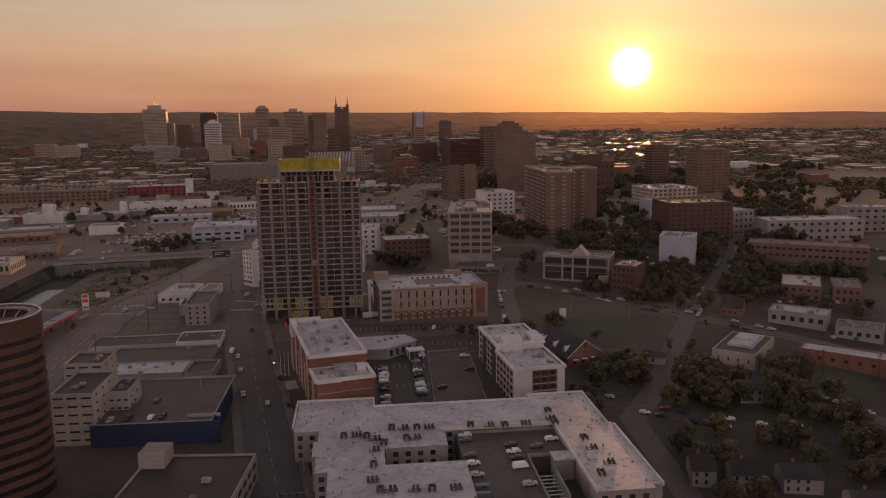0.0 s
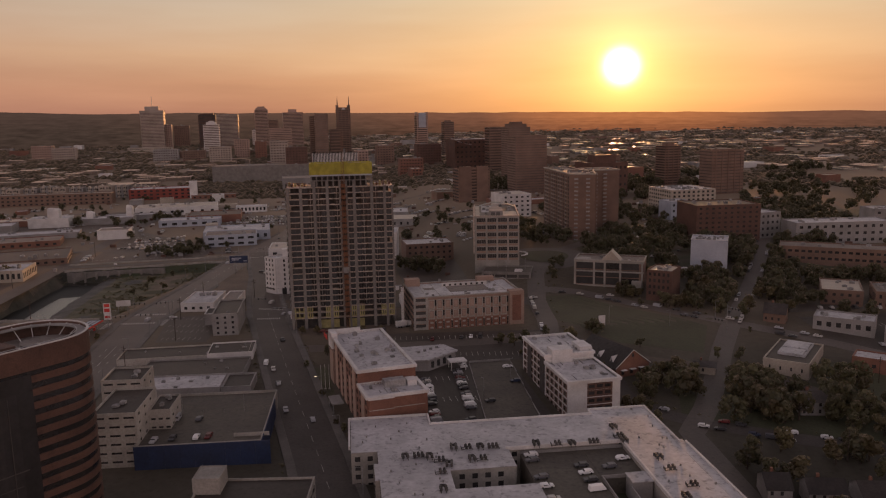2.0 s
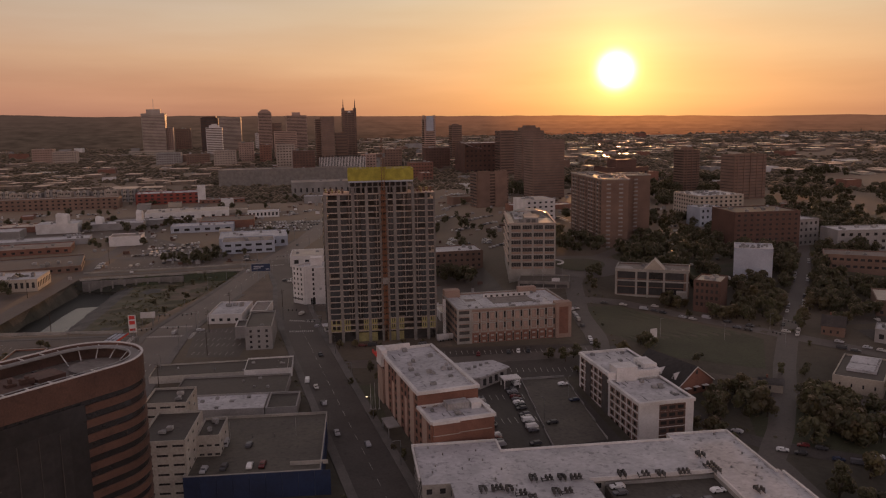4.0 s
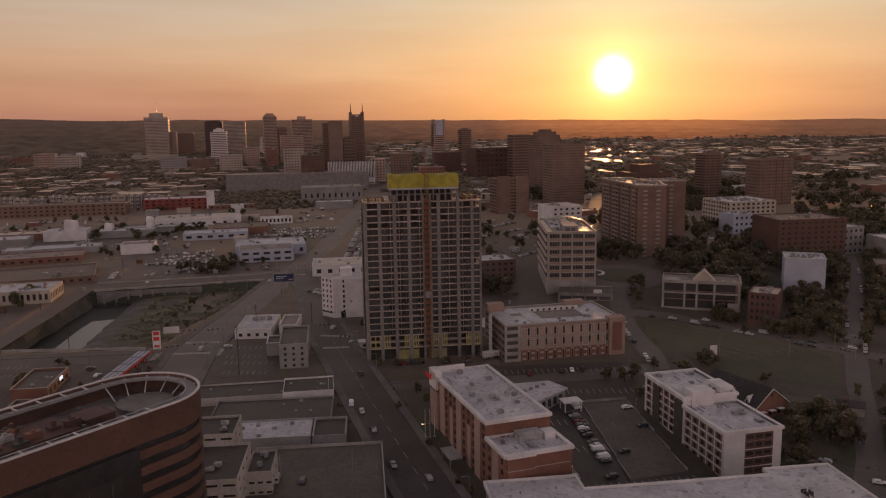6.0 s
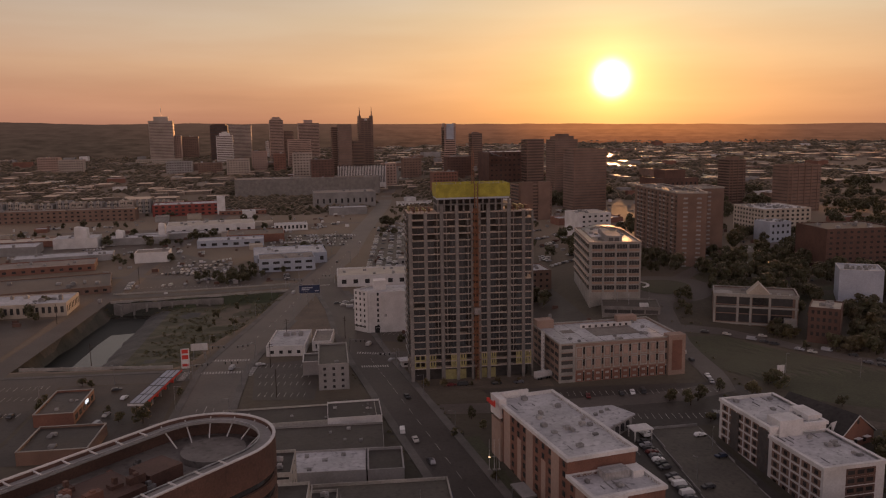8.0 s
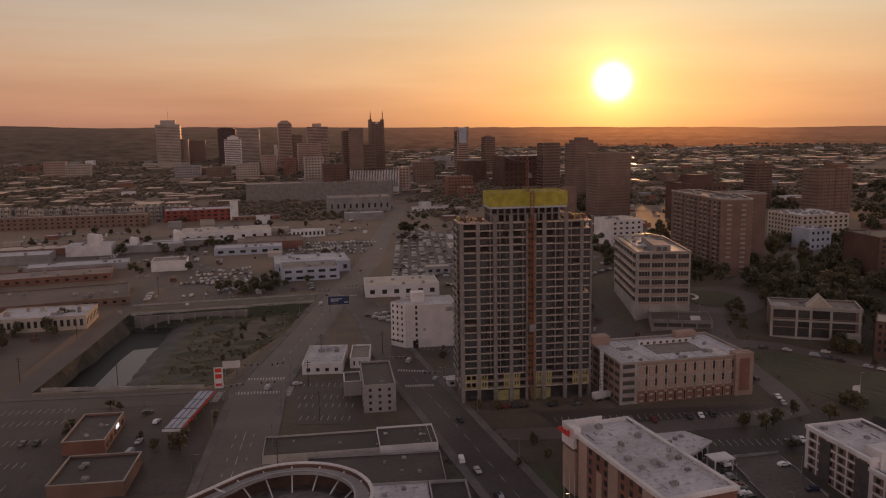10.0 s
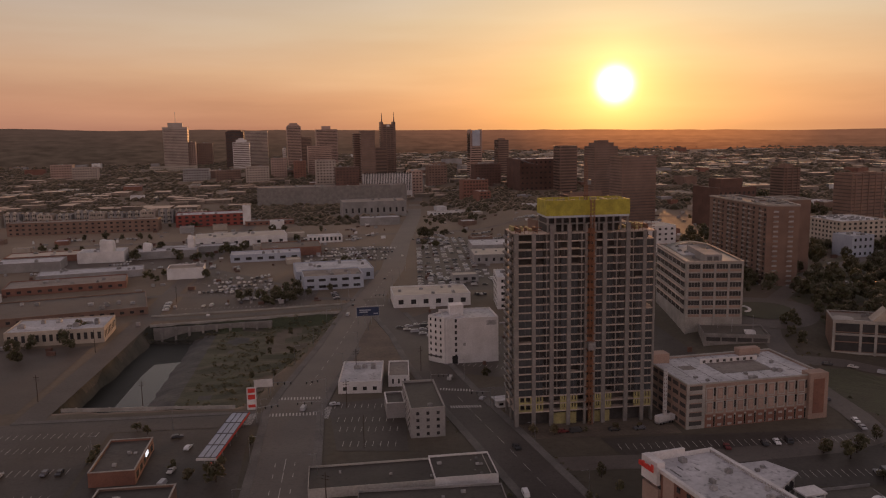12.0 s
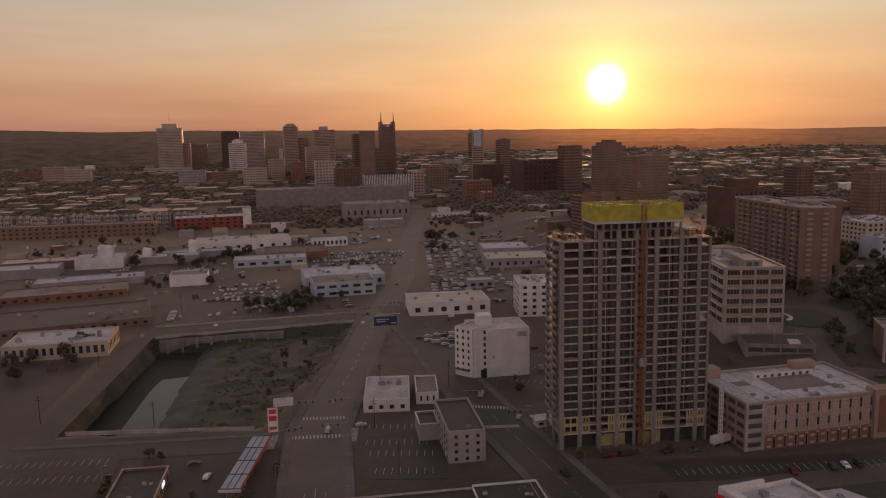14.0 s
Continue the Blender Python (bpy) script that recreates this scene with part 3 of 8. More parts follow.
def build_land():
    xs = graded([(-6000, 400), (-2000, 100), (-400, 12), (-248, 3), (-105, 8), (320, 25), (700, 100), (2200, 400), (6000, 400)])
    ys = graded([(-1500, 150), (0, 12), (466, 3), (660, 12), (900, 30), (1300, 60), (2200, 150), (6000, 300)])
    v = []
    for y in ys:
        for x in xs:
            z = surface(x, y)
            if math.hypot(x, y) > 2300:
                z += 22 * max(0.0, noise.noise((x * 0.0009, y * 0.0009, 3.0))) * ease(2300, 4200, math.hypot(x, y))
            v.append((x, y, z))
    n = len(xs)
    f = [(j * n + i, j * n + i + 1, (j + 1) * n + i + 1, (j + 1) * n + i) for j in range(len(ys) - 1) for i in range(n - 1)]
    ob = tagged(linked("ground", raw_mesh(v, f, M["earth"])), "dull brown and green city ground reaching the hills", "ground", kind="structure")
    for p in ob.data.polygons:
        p.use_smooth = True


build_land()
WATER = [(-240, 480, -8.4), (-190, 476, -8.4), (-188, 560, -8.4), (-190, 632, -8.4), (-238, 634, -8.4)]
tagged(linked("water", raw_mesh(WATER, [(0, 1, 2, 3, 4)], M["water"])), "still dark rain water pooled in the gulch", "water", kind="structure")
# an added dark sheet paints the shaded, unreflecting part of the pool
DARK_WATER = [(-239, 498, -8.36), (-220, 500, -8.36), (-219, 560, -8.36), (-217, 580, -8.36), (-204, 583, -8.36), (-198, 618, -8.36), (-236, 626, -8.36)]
tagged(linked("algae", raw_mesh(DARK_WATER, [tuple(range(7))], M["algae"])), "dark sheet over the shaded part of the pooled water", "algae", kind="structure")


def bank(name, x0, x1, y0, y1, keep, mat, label, category, lift):
    """A patch of ground cover on the gulch's slopes, where keep(depth inside the rim, x, y) holds."""
    v, f, n = [], [], int((y1 - y0) / 3)
    m = int((x1 - x0) / 3)
    for j in range(n + 1):
        for i in range(m + 1):
            x, y = x0 + 3 * i, y0 + 3 * j
            v.append((x, y, surface(x, y) + lift))
    for j in range(n):
        for i in range(m):
            x, y = x0 + 3 * i + 1.5, y0 + 3 * j + 1.5
            if keep(pit_depth(x, y), x, y):
                b = j * (m + 1) + i
                f.append((b, b + 1, b + m + 2, b + m + 1))
    tagged(linked(name, raw_mesh(v, f, mat)), label, category, kind="structure")


bank("grass_bank", -191, -112, 480, 648, lambda d, x, y: d > 0.5 and noise.noise((x * 0.05, y * 0.05, 2)) > -0.25, M["grass"], "rough green grass on the gulch slope", "grass", 0.14)
bank("mud_bank", -209, -170, 486, 628, lambda d, x, y: d > 5, M["mud"], "damp grey mud beside the water", "mud", 0.07)
bank("dirt_path", -245, -232, 484, 640, lambda d, x, y: d < 3, M["dirt"], "bare brown earth beside the gulch", "path", 0.12)

WEST = [(-140, 120), (-138, 300), (-136, 415), (-136, 470), (-131, 500), (-118, 565), (-104, 650), (-94, 700), (-74, 800), (-56, 950), (-20, 1200), (16, 1530), (80, 2000), (150, 2500)]
BROAD = [(-8, 120), (-21, 222), (-30, 275), (-40, 329), (-54.5, 409), (-65, 469), (-73, 526), (-78, 588), (-86, 640), (-93, 690)]
CROSS = [(-430, 470), (-249, 465), (-152, 462), (-90, 474), (-62, 478), (-30, 480), (20, 484), (60, 478), (91, 472)]
road_west = strip("road", WEST, 19.5, 0.14, M["avenue"], "wide worn asphalt avenue running towards downtown", "road")
road_broad = strip("road", BROAD, 17, 0.15, M["asphalt"], "asphalt street passing the unfinished tower", "road")
road_cross = strip("road", CROSS, 14, 0.13, M["asphalt"], "asphalt cross street beside the gulch", "road")
RIGHT = [(-60, 402), (0, 398), (60, 402), (84, 408), (88, 428), (93, 473), (103, 519), (120, 556), (150, 590), (205, 650), (280, 700), (420, 760)]
PARK = [(94, 494), (121, 484), (140, 467), (158, 441), (173, 422), (185, 411), (204, 394), (222, 376), (241, 355), (290, 312), (360, 260)]
LONG = [(400, 1000), (350, 760), (318, 630), (300, 590), (260, 523), (228, 475), (197, 428), (180, 403), (163, 376), (147, 348), (127, 316), (112, 296), (112, 200), (120, 100)]
LOW = [(147, 350), (161, 346), (174, 335), (186, 322), (196, 307), (225, 266), (260, 225)]
NEAR = [(88, 408), (97, 392), (104, 386), (97, 336), (100, 322), (107, 313), (120, 304), (160, 284), (200, 268), (300, 240), (420, 215)]
strip("road", RIGHT, 11, 0.12, M["avenue"], "asphalt side street winding past the park to the roundabout", "road")
strip("road", PARK, 10, 0.125, M["avenue"], "asphalt street along the park", "road")
strip("road", LONG, 10, 0.13, M["avenue"], "straight tree-lined street", "road")
strip("road", LOW, 8, 0.12, M["avenue"], "narrow asphalt street between small houses", "road")
strip("road", NEAR, 9, 0.11, M["asphalt"], "asphalt street lined with parked cars", "road")
strip("road", [(-244, 300), (-243, 470), (-240, 560), (-238, 650), (-239, 765), (-232, 990), (-220, 1300)], 12, 0.15, M["asphalt"], "asphalt street running beside the gulch", "road")
strip("road", [(-246, 652), (-180, 655), (-112, 668)], 9, 0.14, M["deck"], "pale concrete bridge road over the rail line", "road")
strip("road", [(-340, 700), (-236, 730), (-150, 700), (-100, 690)], 9, 0.12, M["asphalt"], "narrow service street", "road")
strip("road", [(-420, 1010), (-200, 1020), (40, 1045), (300, 1010)], 14, 0.10, M["ballast"], "railway bed of grey ballast", "railway")
strip("road", [(-230, 1000), (-230, 1350), (-170, 1500), (-60, 1700)], 12, 0.12, M["asphalt"], "street rising to downtown", "road")
for line, wide, off in ((WEST[:9], 21, 11.2), (WEST[:6], 21, -11.2), (BROAD[:9], 17, 10.2), (BROAD[:9], 17, -10.2), (CROSS[1:3], 14, 8.6)):
    side = []
    for i, (x, y) in enumerate(line):
        a, b = line[max(i - 1, 0)], line[min(i + 1, len(line) - 1)]
        dx, dy = b[0] - a[0], b[1] - a[1]
        s = math.hypot(dx, dy)
        side.append((x - dy / s * off, y + dx / s * off))
    strip("pavement", side, 3.2, 0.30, M["pavement"], "pale concrete pavement with a raised kerb", "pavement", thick=0.4)


def along(line, at):
    """The place and heading at a distance along a line."""
    for (ax, ay), (bx, by) in zip(line, line[1:]):
        s = math.hypot(bx - ax, by - ay)
        if at <= s:
            return ax + (bx - ax) * at / s, ay + (by - ay) * at / s, math.degrees(math.atan2(by - ay, bx - ax))
        at -= s
    return bx, by, math.degrees(math.atan2(by - ay, bx - ax))


def mark(road, x, y, turn, length, wide, lift=0.19):
    ob = box("stripe", road, M["paint"], -length / 2, -wide / 2, 0, length / 2, wide / 2, 0.02)
    ob.matrix_basis = pose(x, y, land(x, y) + lift, 0, 0, turn) @ Matrix.Diagonal((length, wide, 0.02, 1))


for k in range(16):
    mark(road_west, -146 + k * 1.35, 486 - 0.12 * k, 92, 3.2, 0.62)
    mark(road_west, -147 + k * 1.38, 466 - 0.1 * k, 92, 3.4, 0.62)
    if k < 12:
        mark(road_broad, -72 + k * 1.25, 487 - 0.4 * k, 80, 3.0, 0.6)
        mark(road_broad, -70.5 + k * 1.1, 463 - 0.1 * k, 95, 3.0, 0.6)
        mark(road_broad, -28 + k * 1.25, 221 + 0.2 * k, 102, 3.4, 0.6)
        mark(road_west, -103 + k * 1.35, 664 + 0.15 * k, 75, 2.6, 0.6)
    if k < 14:
        mark(road_cross, -153.5 + 0.1 * k, 456.5 + k * 1.0, 0, 3.0, 0.5)
        mark(road_cross, -123 + 0.1 * k, 458.5 + k * 1.0, 0, 3.0, 0.5)
for k in range(26):
    x, y, a = along(WEST[2:], 12 * k + 90)
    mark(road_west, x, y, a, 4, 0.22)
    x, y, a = along(WEST[:3], 12 * k + 10)
    for off in (-3.4, 0.0, 3.4):
        if k < 27 and y < 450:
            mark(road_west, x + off, y, a, 3.2 if off else 10, 0.2)
    if k < 22:
        x, y, a = along(BROAD[1:], 12 * k + 2)
        mark(road_broad, x, y, a, 8, 0.11)

# open yards
YARDS = [
    ("parking_lot", ((14, 292), (62, 300), (56, 372), (-6, 372)), 0.10, "lot", "grey asphalt hotel parking lot with faded bays", "parking lot"),
    ("parking_lot", ((-12, 378), (86, 372), (84, 414), (-20, 420)), 0.09, "lot", "dark asphalt parking lot beside the brick building", "parking lot"),
    ("parking_lot", ((-118, 424), (-92, 420), (-90, 474), (-122, 478)), 0.11, "lot", "empty asphalt parking lot with painted bays", "parking lot"),
    ("parking_lot", ((-300, 380), (-206, 376), (-206, 458), (-300, 462)), 0.10, "lot", "asphalt parking lot with rows of white bay lines", "parking lot"),
    ("parking_lot", ((-204, 372), (-150, 372), (-152, 454), (-204, 456)), 0.10, "lot", "worn concrete forecourt of a petrol station", "forecourt"),
    ("parking_lot", ((-226, 662), (-138, 672), (-132, 722), (-232, 850)), 0.11, "lot", "large asphalt car yard", "parking lot"),
    ("parking_lot", ((-66, 512), (-20, 488), (0, 560), (-40, 580)), 0.10, "lot", "asphalt parking lot behind the white block", "parking lot"),
    ("parking_lot", ((-88, 610), (-56, 560), (-30, 600), (-44, 660)), 0.10, "lot", "asphalt lot packed with cars", "parking lot"),
    ("parking_lot", ((-60, 712), (0, 700), (20, 985), (-36, 990)), 0.10, "lot", "long asphalt car yard full of vehicles", "parking lot"),
    ("parking_lot", ((-150, 860), (-70, 850), (-52, 940), (-150, 950)), 0.10, "lot", "asphalt car yard by the railway", "parking lot"),
    ("lawn", ((96, 480), (92, 434), (116, 391), (119, 478)), 0.085, "grass", "wide dark green park lawn", "lawn"),
    ("lawn", ((119, 478), (116, 391), (152, 373), (170, 408)), 0.085, "grass", "wide dark green park lawn", "lawn"),
    ("dirt_path", ((112, 370), (146, 355), (149, 361), (115, 376)), 0.14, "dirt", "bare dirt path beside the park lawn", "path"),
    ("parking_lot", ((33, 306), (55.5, 312), (56, 373), (36, 371)), 0.22, "deck", "pale concrete parking deck beside the hotel", "parking lot"),
    ("lawn", ((-31, 330), (-25, 330), (-30, 372), (-39, 372)), 0.12, "grass", "narrow green strip beside the street", "lawn"),
    ("lawn", ((186, 300), (230, 296), (234, 352), (190, 356)), 0.12, "grass", "small green garden lot", "lawn"),
    ("parking_lot", ((220, 300), (330, 290), (340, 440), (226, 440)), 0.08, "lot", "worn asphalt lots between low shops", "parking lot"),
    ("parking_lot", ((20, 480), (60, 480), (60, 640), (14, 640)), 0.12, "lot", "asphalt lot behind the tower", "parking lot"),
    ("parking_lot", ((-345, 486), (-252, 486), (-252, 594), (-345, 594)), 0.09, "lot", "dark asphalt parking lot beside the gulch road", "parking lot"),
    ("parking_lot", ((-420, 855), (-236, 850), (-236, 960), (-420, 965)), 0.08, "lot", "dark asphalt yard between the workshops", "parking lot"),
    ("undergrowth", ((136, 512), (262, 528), (352, 764), (160, 640)), 0.08, "grass", "dark undergrowth beneath the park trees", "grass"),
    ("undergrowth", ((268, 520), (420, 440), (640, 700), (360, 764)), 0.08, "grass", "dark undergrowth between the far streets", "grass"),
    ("undergrowth", ((112, 304), (200, 276), (214, 330), (126, 344)), 0.08, "grass", "shady gardens between the small houses", "grass"),
    ("dirt_yard", ((-60, 424), (12, 420), (14, 474), (-56, 476)), 0.10, "dirt", "bare earth building site around the tower", "building site"),
]


def bay_lines(parent, corners, rows, pitch=2.8, long=5.0):
    """Painted lines of parking bays across a yard. rows: places from 0 to 1 between its near and far edge."""
    a, b, c, d = corners
    out = []
    v, f = [], []
    for t in rows:
        x0, y0, x1, y1 = a[0] + (d[0] - a[0]) * t, a[1] + (d[1] - a[1]) * t, b[0] + (c[0] - b[0]) * t, b[1] + (c[1] - b[1]) * t
        s = math.hypot(x1 - x0, y1 - y0)
        ux, uy = (x1 - x0) / s, (y1 - y0) / s
        for k in range(1, int(s / pitch)):
            px, py = x0 + ux * pitch * k, y0 + uy * pitch * k
            n = len(v)
            for o, w in ((-long / 2, -0.09), (-long / 2, 0.09), (long / 2, 0.09), (long / 2, -0.09)):
                qx, qy = px - uy * o + ux * w, py + ux * o + uy * w
                v.append((qx, qy, land(qx, qy) + 0.2))
            f.append((n, n + 1, n + 2, n + 3))
    tagged(linked("bay_lines", raw_mesh(v, f, M["paint"]), parent), kind="stuff")


LINES = {0: (0.1, 0.45, 0.75), 1: (0.2, 0.8), 2: (0.12, 0.4, 0.6, 0.9), 3: (0.08, 0.3, 0.55, 0.8, 0.97), 5: (0.1, 0.4, 0.6, 0.8), 6: (0.2, 0.5, 0.8), 9: (0.1, 0.5, 0.9), 16: (0.3, 0.7)}
for n, (name, corners, lift, mat, label, category) in enumerate(YARDS):
    made = yard(name, corners, lift, M[mat], label, category)
    if n in LINES:
        bay_lines(made, corners, LINES[n])


def disc(name, x, y, radius, lift, mat, label, category):
    """A round sheet that follows the land."""
    v, f = [(x, y, land(x, y) + lift)], []
    for k in range(1, 7):
        for i in range(40):
            a = 2 * math.pi * i / 40
            px, py = x + radius * k / 6 * math.cos(a), y + radius * k / 6 * math.sin(a)
            v.append((px, py, land(px, py) + lift))
            n, b = (i + 1) % 40, 1 + 40 * (k - 1)
            f.append((b - 40 + i, b + i, b + n, b - 40 + n) if k > 1 else (0, b + i, b + n))
    tagged(linked(name, raw_mesh(v, f, mat)), label, category, kind="structure")


disc("road", 118, 556, 30, 0.22, M["avenue"], "asphalt roundabout", "road")
disc("lawn", 118, 556, 17, 0.45, M["grass"], "round grass island of the roundabout", "lawn")
# low walls round the hotel deck
for (ax, ay), (bx, by) in (((33, 306), (36, 371)), ((36, 371.2), (56, 373)), ((55.5, 312), (56, 373))):
    n = 4
    for k in range(n):
        px, py, qx, qy = ax + (bx - ax) * k / n, ay + (by - ay) * k / n, ax + (bx - ax) * (k + 1) / n, ay + (by - ay) * (k + 1) / n
        w = thing("deck_wall", "low dark concrete wall round the parking deck", "wall", px, py, turn=math.degrees(math.atan2(qy - py, qx - px)), group="deck walls")
        box("wall", w, M["greywall"], 0, -0.15, -3, math.hypot(qx - px, qy - py) - 0.05, 0.15, 1.1)
# walls of the gulch and the bridge
for (ax, ay), (bx, by), high in (((-234, 486), (-161, 478), 1.1), ((-231, 634), (-116, 650), 1.2), ((-236, 660), (-112, 674), 1.0)):
    s, a = math.hypot(bx - ax, by - ay), math.degrees(math.atan2(by - ay, bx - ax))
    w = thing("parapet_wall", "low pale concrete parapet wall beside the gulch", "wall", ax, ay, turn=a)
    box("wall", w, M["concrete"], 0, 0, -0.5, s, 0.5, high)
    for k in range(int(s // 14)):
        box("pier", w, M["concrete"], 6 + 14 * k, -0.15, -0.5, 6.8 + 14 * k, 0.65, high + 0.25)
abut = thing("bridge_abutment", "stained concrete bridge abutment in the gulch", "bridge", -228, 628, -11, 6)
box("wall", abut, M["raw"], 0, 2.5, 0, 70, 3.6, 10.6)
for k in range(9):
    box("pier", abut, M["raw"], 4 + 8 * k, 1.2, 0, 5.4 + 8 * k, 3, 10.0)

# ---- the unfinished tower ----


def lattice(name, parent, mat, x, y, z0, z1, side, panel, thick=0.16):
    """A square lattice mast."""
    bm = bmesh.new()
    h = side / 2
    corners = [(-h, -h), (h, -h), (h, h), (-h, h)]
    for cx, cy in corners:
        add_box(bm, x + cx, y + cy, z0, thick, thick, z1 - z0)
    n = int((z1 - z0) / panel)
    for k in range(n):
        for i in range(4):
            a, b = Vector((*corners[i], z0 + k * panel)), Vector((*corners[(i + 1) % 4], z0 + (k + 1) * panel))
            way = b - a
            m = Matrix.Translation((a + b) / 2 + Vector((x, y, 0))) @ way.to_track_quat("Z", "Y").to_matrix().to_4x4() @ Matrix.Diagonal((thick * 0.7, thick * 0.7, way.length, 1))
            bmesh.ops.create_cube(bm, size=1, matrix=m)
    return part(name, bm, mat, parent)


def tower():
    w, d, top, low = 55.5, 18.0, 76.0, 12.4
    t = thing("tower_block", "unfinished grey concrete high-rise with bare floors and yellow crown", "high-rise", -49.3, 435.5, 0.0)
    fh = (top - low) / 21
    levels = [6.2, 9.3] + [low + fh * k for k in range(22)]
    # this box puts the shade inside the open floors into its colour
    box("core", t, M["dark"], 2.2, 3.0, 0, w - 2.2, d - 2.2, top - 0.2, "dark shell painted for the shade of the open floors")
    for z in levels:
        box("slab", t, M["haystone"], 0, -0.08, z - 0.4, w, d, z)
    bays = [(1.5, 6.7), (8.2, 11.2), (18.0, 20.5), (22.0, 24.9), (31.8, 34.4), (36.0, 38.6), (47.7, 50.4), (51.8, 54.7)]
    slits = [(11.45, 12.35), (12.6, 13.5), (15.6, 16.5), (16.75, 17.65), (25.2, 26.0), (26.3, 27.1), (38.9, 39.8), (40.1, 41.0), (41.5, 43.3), (45.6, 46.4), (46.65, 47.45)]
    columns = [(0, 1.5), (6.7, 8.2), (13.7, 15.3), (20.5, 22.0), (27.4, 28.4), (30.8, 31.8), (34.4, 36.0), (43.6, 45.2), (50.4, 51.8), (54.7, 55.5)]
    for (a, b), (c, e) in zip(slits, slits[1:]):
        if c - b < 0.5:
            box("fin", t, M["raw"], b, -0.02, low, c, 0.6, top)
    for x0, x1 in columns:
        box("column", t, M["raw"], x0, -0.12, 0, x1, 0.95, top + (3.2 if 12 < x0 < 46 else 0.0))
    for y0 in (0.95, 8.6, 17.0):
        for x0, x1 in ((-0.12, 0.8), (w - 0.8, w + 0.12)):
            box("column", t, M["raw"], x0, y0, 0, x1, y0 + 1.0, top)
    r = random.Random(3)
    for i, z in enumerate(levels[:-1]):
        h = levels[i + 1] - z
        for n, (x0, x1) in enumerate(bays):
            if i > 1 and r.random() < (0.97 if i < 19 else 0.55):
                mid = (x0 + x1) / 2
                box("window", t, M["bluglass"] if r.random() < 0.85 else M["glass"], x0 + 0.12, 0.35, z + 0.06, x1 - 0.12, 0.47, z + h - 0.5)
                box("mullion", t, M["darkunit"], mid - 0.07, 0.2, z, mid + 0.07, 0.36, z + h - 0.34)
            if i <= 1:
                for x in (x0, (x0 + x1) / 2 - 0.3, x1 - 0.6):
                    box("window_frame", t, M["sheathing"], x, 0.05, z, x + 0.6, 0.4, z + h - 0.42)
                box("window_frame", t, M["sheathing"], x0, 0.06, z, x1, 0.41, z + 0.7)
    # narrow slits beside the piers, and balconies of the side wall
    for i, z in enumerate(levels[2:-1]):
        h = levels[i + 3] - z
        for x0, x1 in slits:
            box("window", t, M["glass"], x0, 0.4, z + 0.1, x1, 0.5, z + h - 0.4)
        for y0, y1 in ((2.2, 8.4), (9.8, 16.8)):
            box("balcony_panel", t, M["metal"], -0.9, y0, z, -0.75, y1, z + 1.0)
            box("balcony_slab", t, M["raw"], -0.95, y0 - 0.2, z - 0.3, 0.1, y1 + 0.2, z)
    # sheathed ground floor
    for x0, x1 in ((14, 25), (30, 38.5)):
        box("site_panel", t, M["sheathing"], x0, 1.6, 0, x1, 2.0, 4.6)
    # top works
    for x0, x1 in ((0.4, 10.5), (45.0, 55.0)):
        for k in range(6):
            x = x0 + (x1 - x0) * k / 6
            box("guard_post", t, M["mast"], x, 0.2, top, x + 0.14, 0.34, top + 3.4)
            box("formwork", t, M["rust" if k % 2 else "sheathing"], x + 0.3, 3 + r.uniform(0, 6), top, x + 1.2, 9.5 + r.uniform(0, 7), top + r.uniform(0.6, 2.2))
        for h in (1.1, 2.2):
            box("guard_rail", t, M["mast"], x0, 0.2, top + h, x1, 0.3, top + h + 0.22)
    box("slab", t, M["raw"], 12.6, 1.0, top + 3.0, 44.9, 15.0, top + 3.4)
    for k in range(12):
        x = 12.8 + k * 2.85
        box("column", t, M["raw"], x, 1.2, top, x + 0.7, 1.9, top + 6.0)
        box("column", t, M["raw"], x, 14.2, top, x + 0.7, 14.9, top + 6.0)
    # same dark colour for the shade between the crown's columns
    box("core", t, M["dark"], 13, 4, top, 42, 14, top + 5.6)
    box("crown_screen", t, M["yellow"], 12.4, 0.6, top + 6.4, 28.0, 1.0, top + 12.2, "yellow protection screen")
    for q in ((31.2, 0.6, 45.0, 1.0), (28.0, 0.9, 31.2, 1.2), (12.4, 1.0, 12.8, 15.4), (44.6, 1.0, 45.0, 15.4), (12.8, 15.0, 44.6, 15.4)):
        box("crown_screen", t, M["yellow"], q[0], q[1], top + 6.4, q[2], q[3], top + 12.2)
    box("slab", t, M["bluewall"], 12.6, 0.7, top + 5.6, 44.8, 15.2, top + 6.4)
    for k in range(16):
        x = 12.6 + k * 2.1
        box("guard_post", t, M["metal"], x, 0.8, top + 12.2, x + 0.12, 0.92, top + 13.2)
    for k in range(14):
        x, y = r.uniform(12, 41), r.uniform(3, 12)
        box("formwork", t, M["sheathing"], x, y, top + 6.0, x + r.uniform(0.5, 3), y + r.uniform(0.5, 2), top + 11.0 + r.uniform(0, 1.4))
    # material hoist on the front, with its landings
    lattice("hoist_mast", t, M["mast"], 29.6, -1.6, 0, top + 12.5, 1.4, 1.5)
    for z in levels[1:]:
        box("hoist_landing", t, M["mast"], 27.8, -0.9, z - 0.3, 31.4, 0.1, z)
        box("hoist_gate", t, M["mast"], 28.0, -0.1, z, 31.2, 0.02, z + 1.5)
    box("hoist_car", t, M["metal"], 28.2, -3.0, 30.5, 31.0, -0.9, 33.6)
    return t


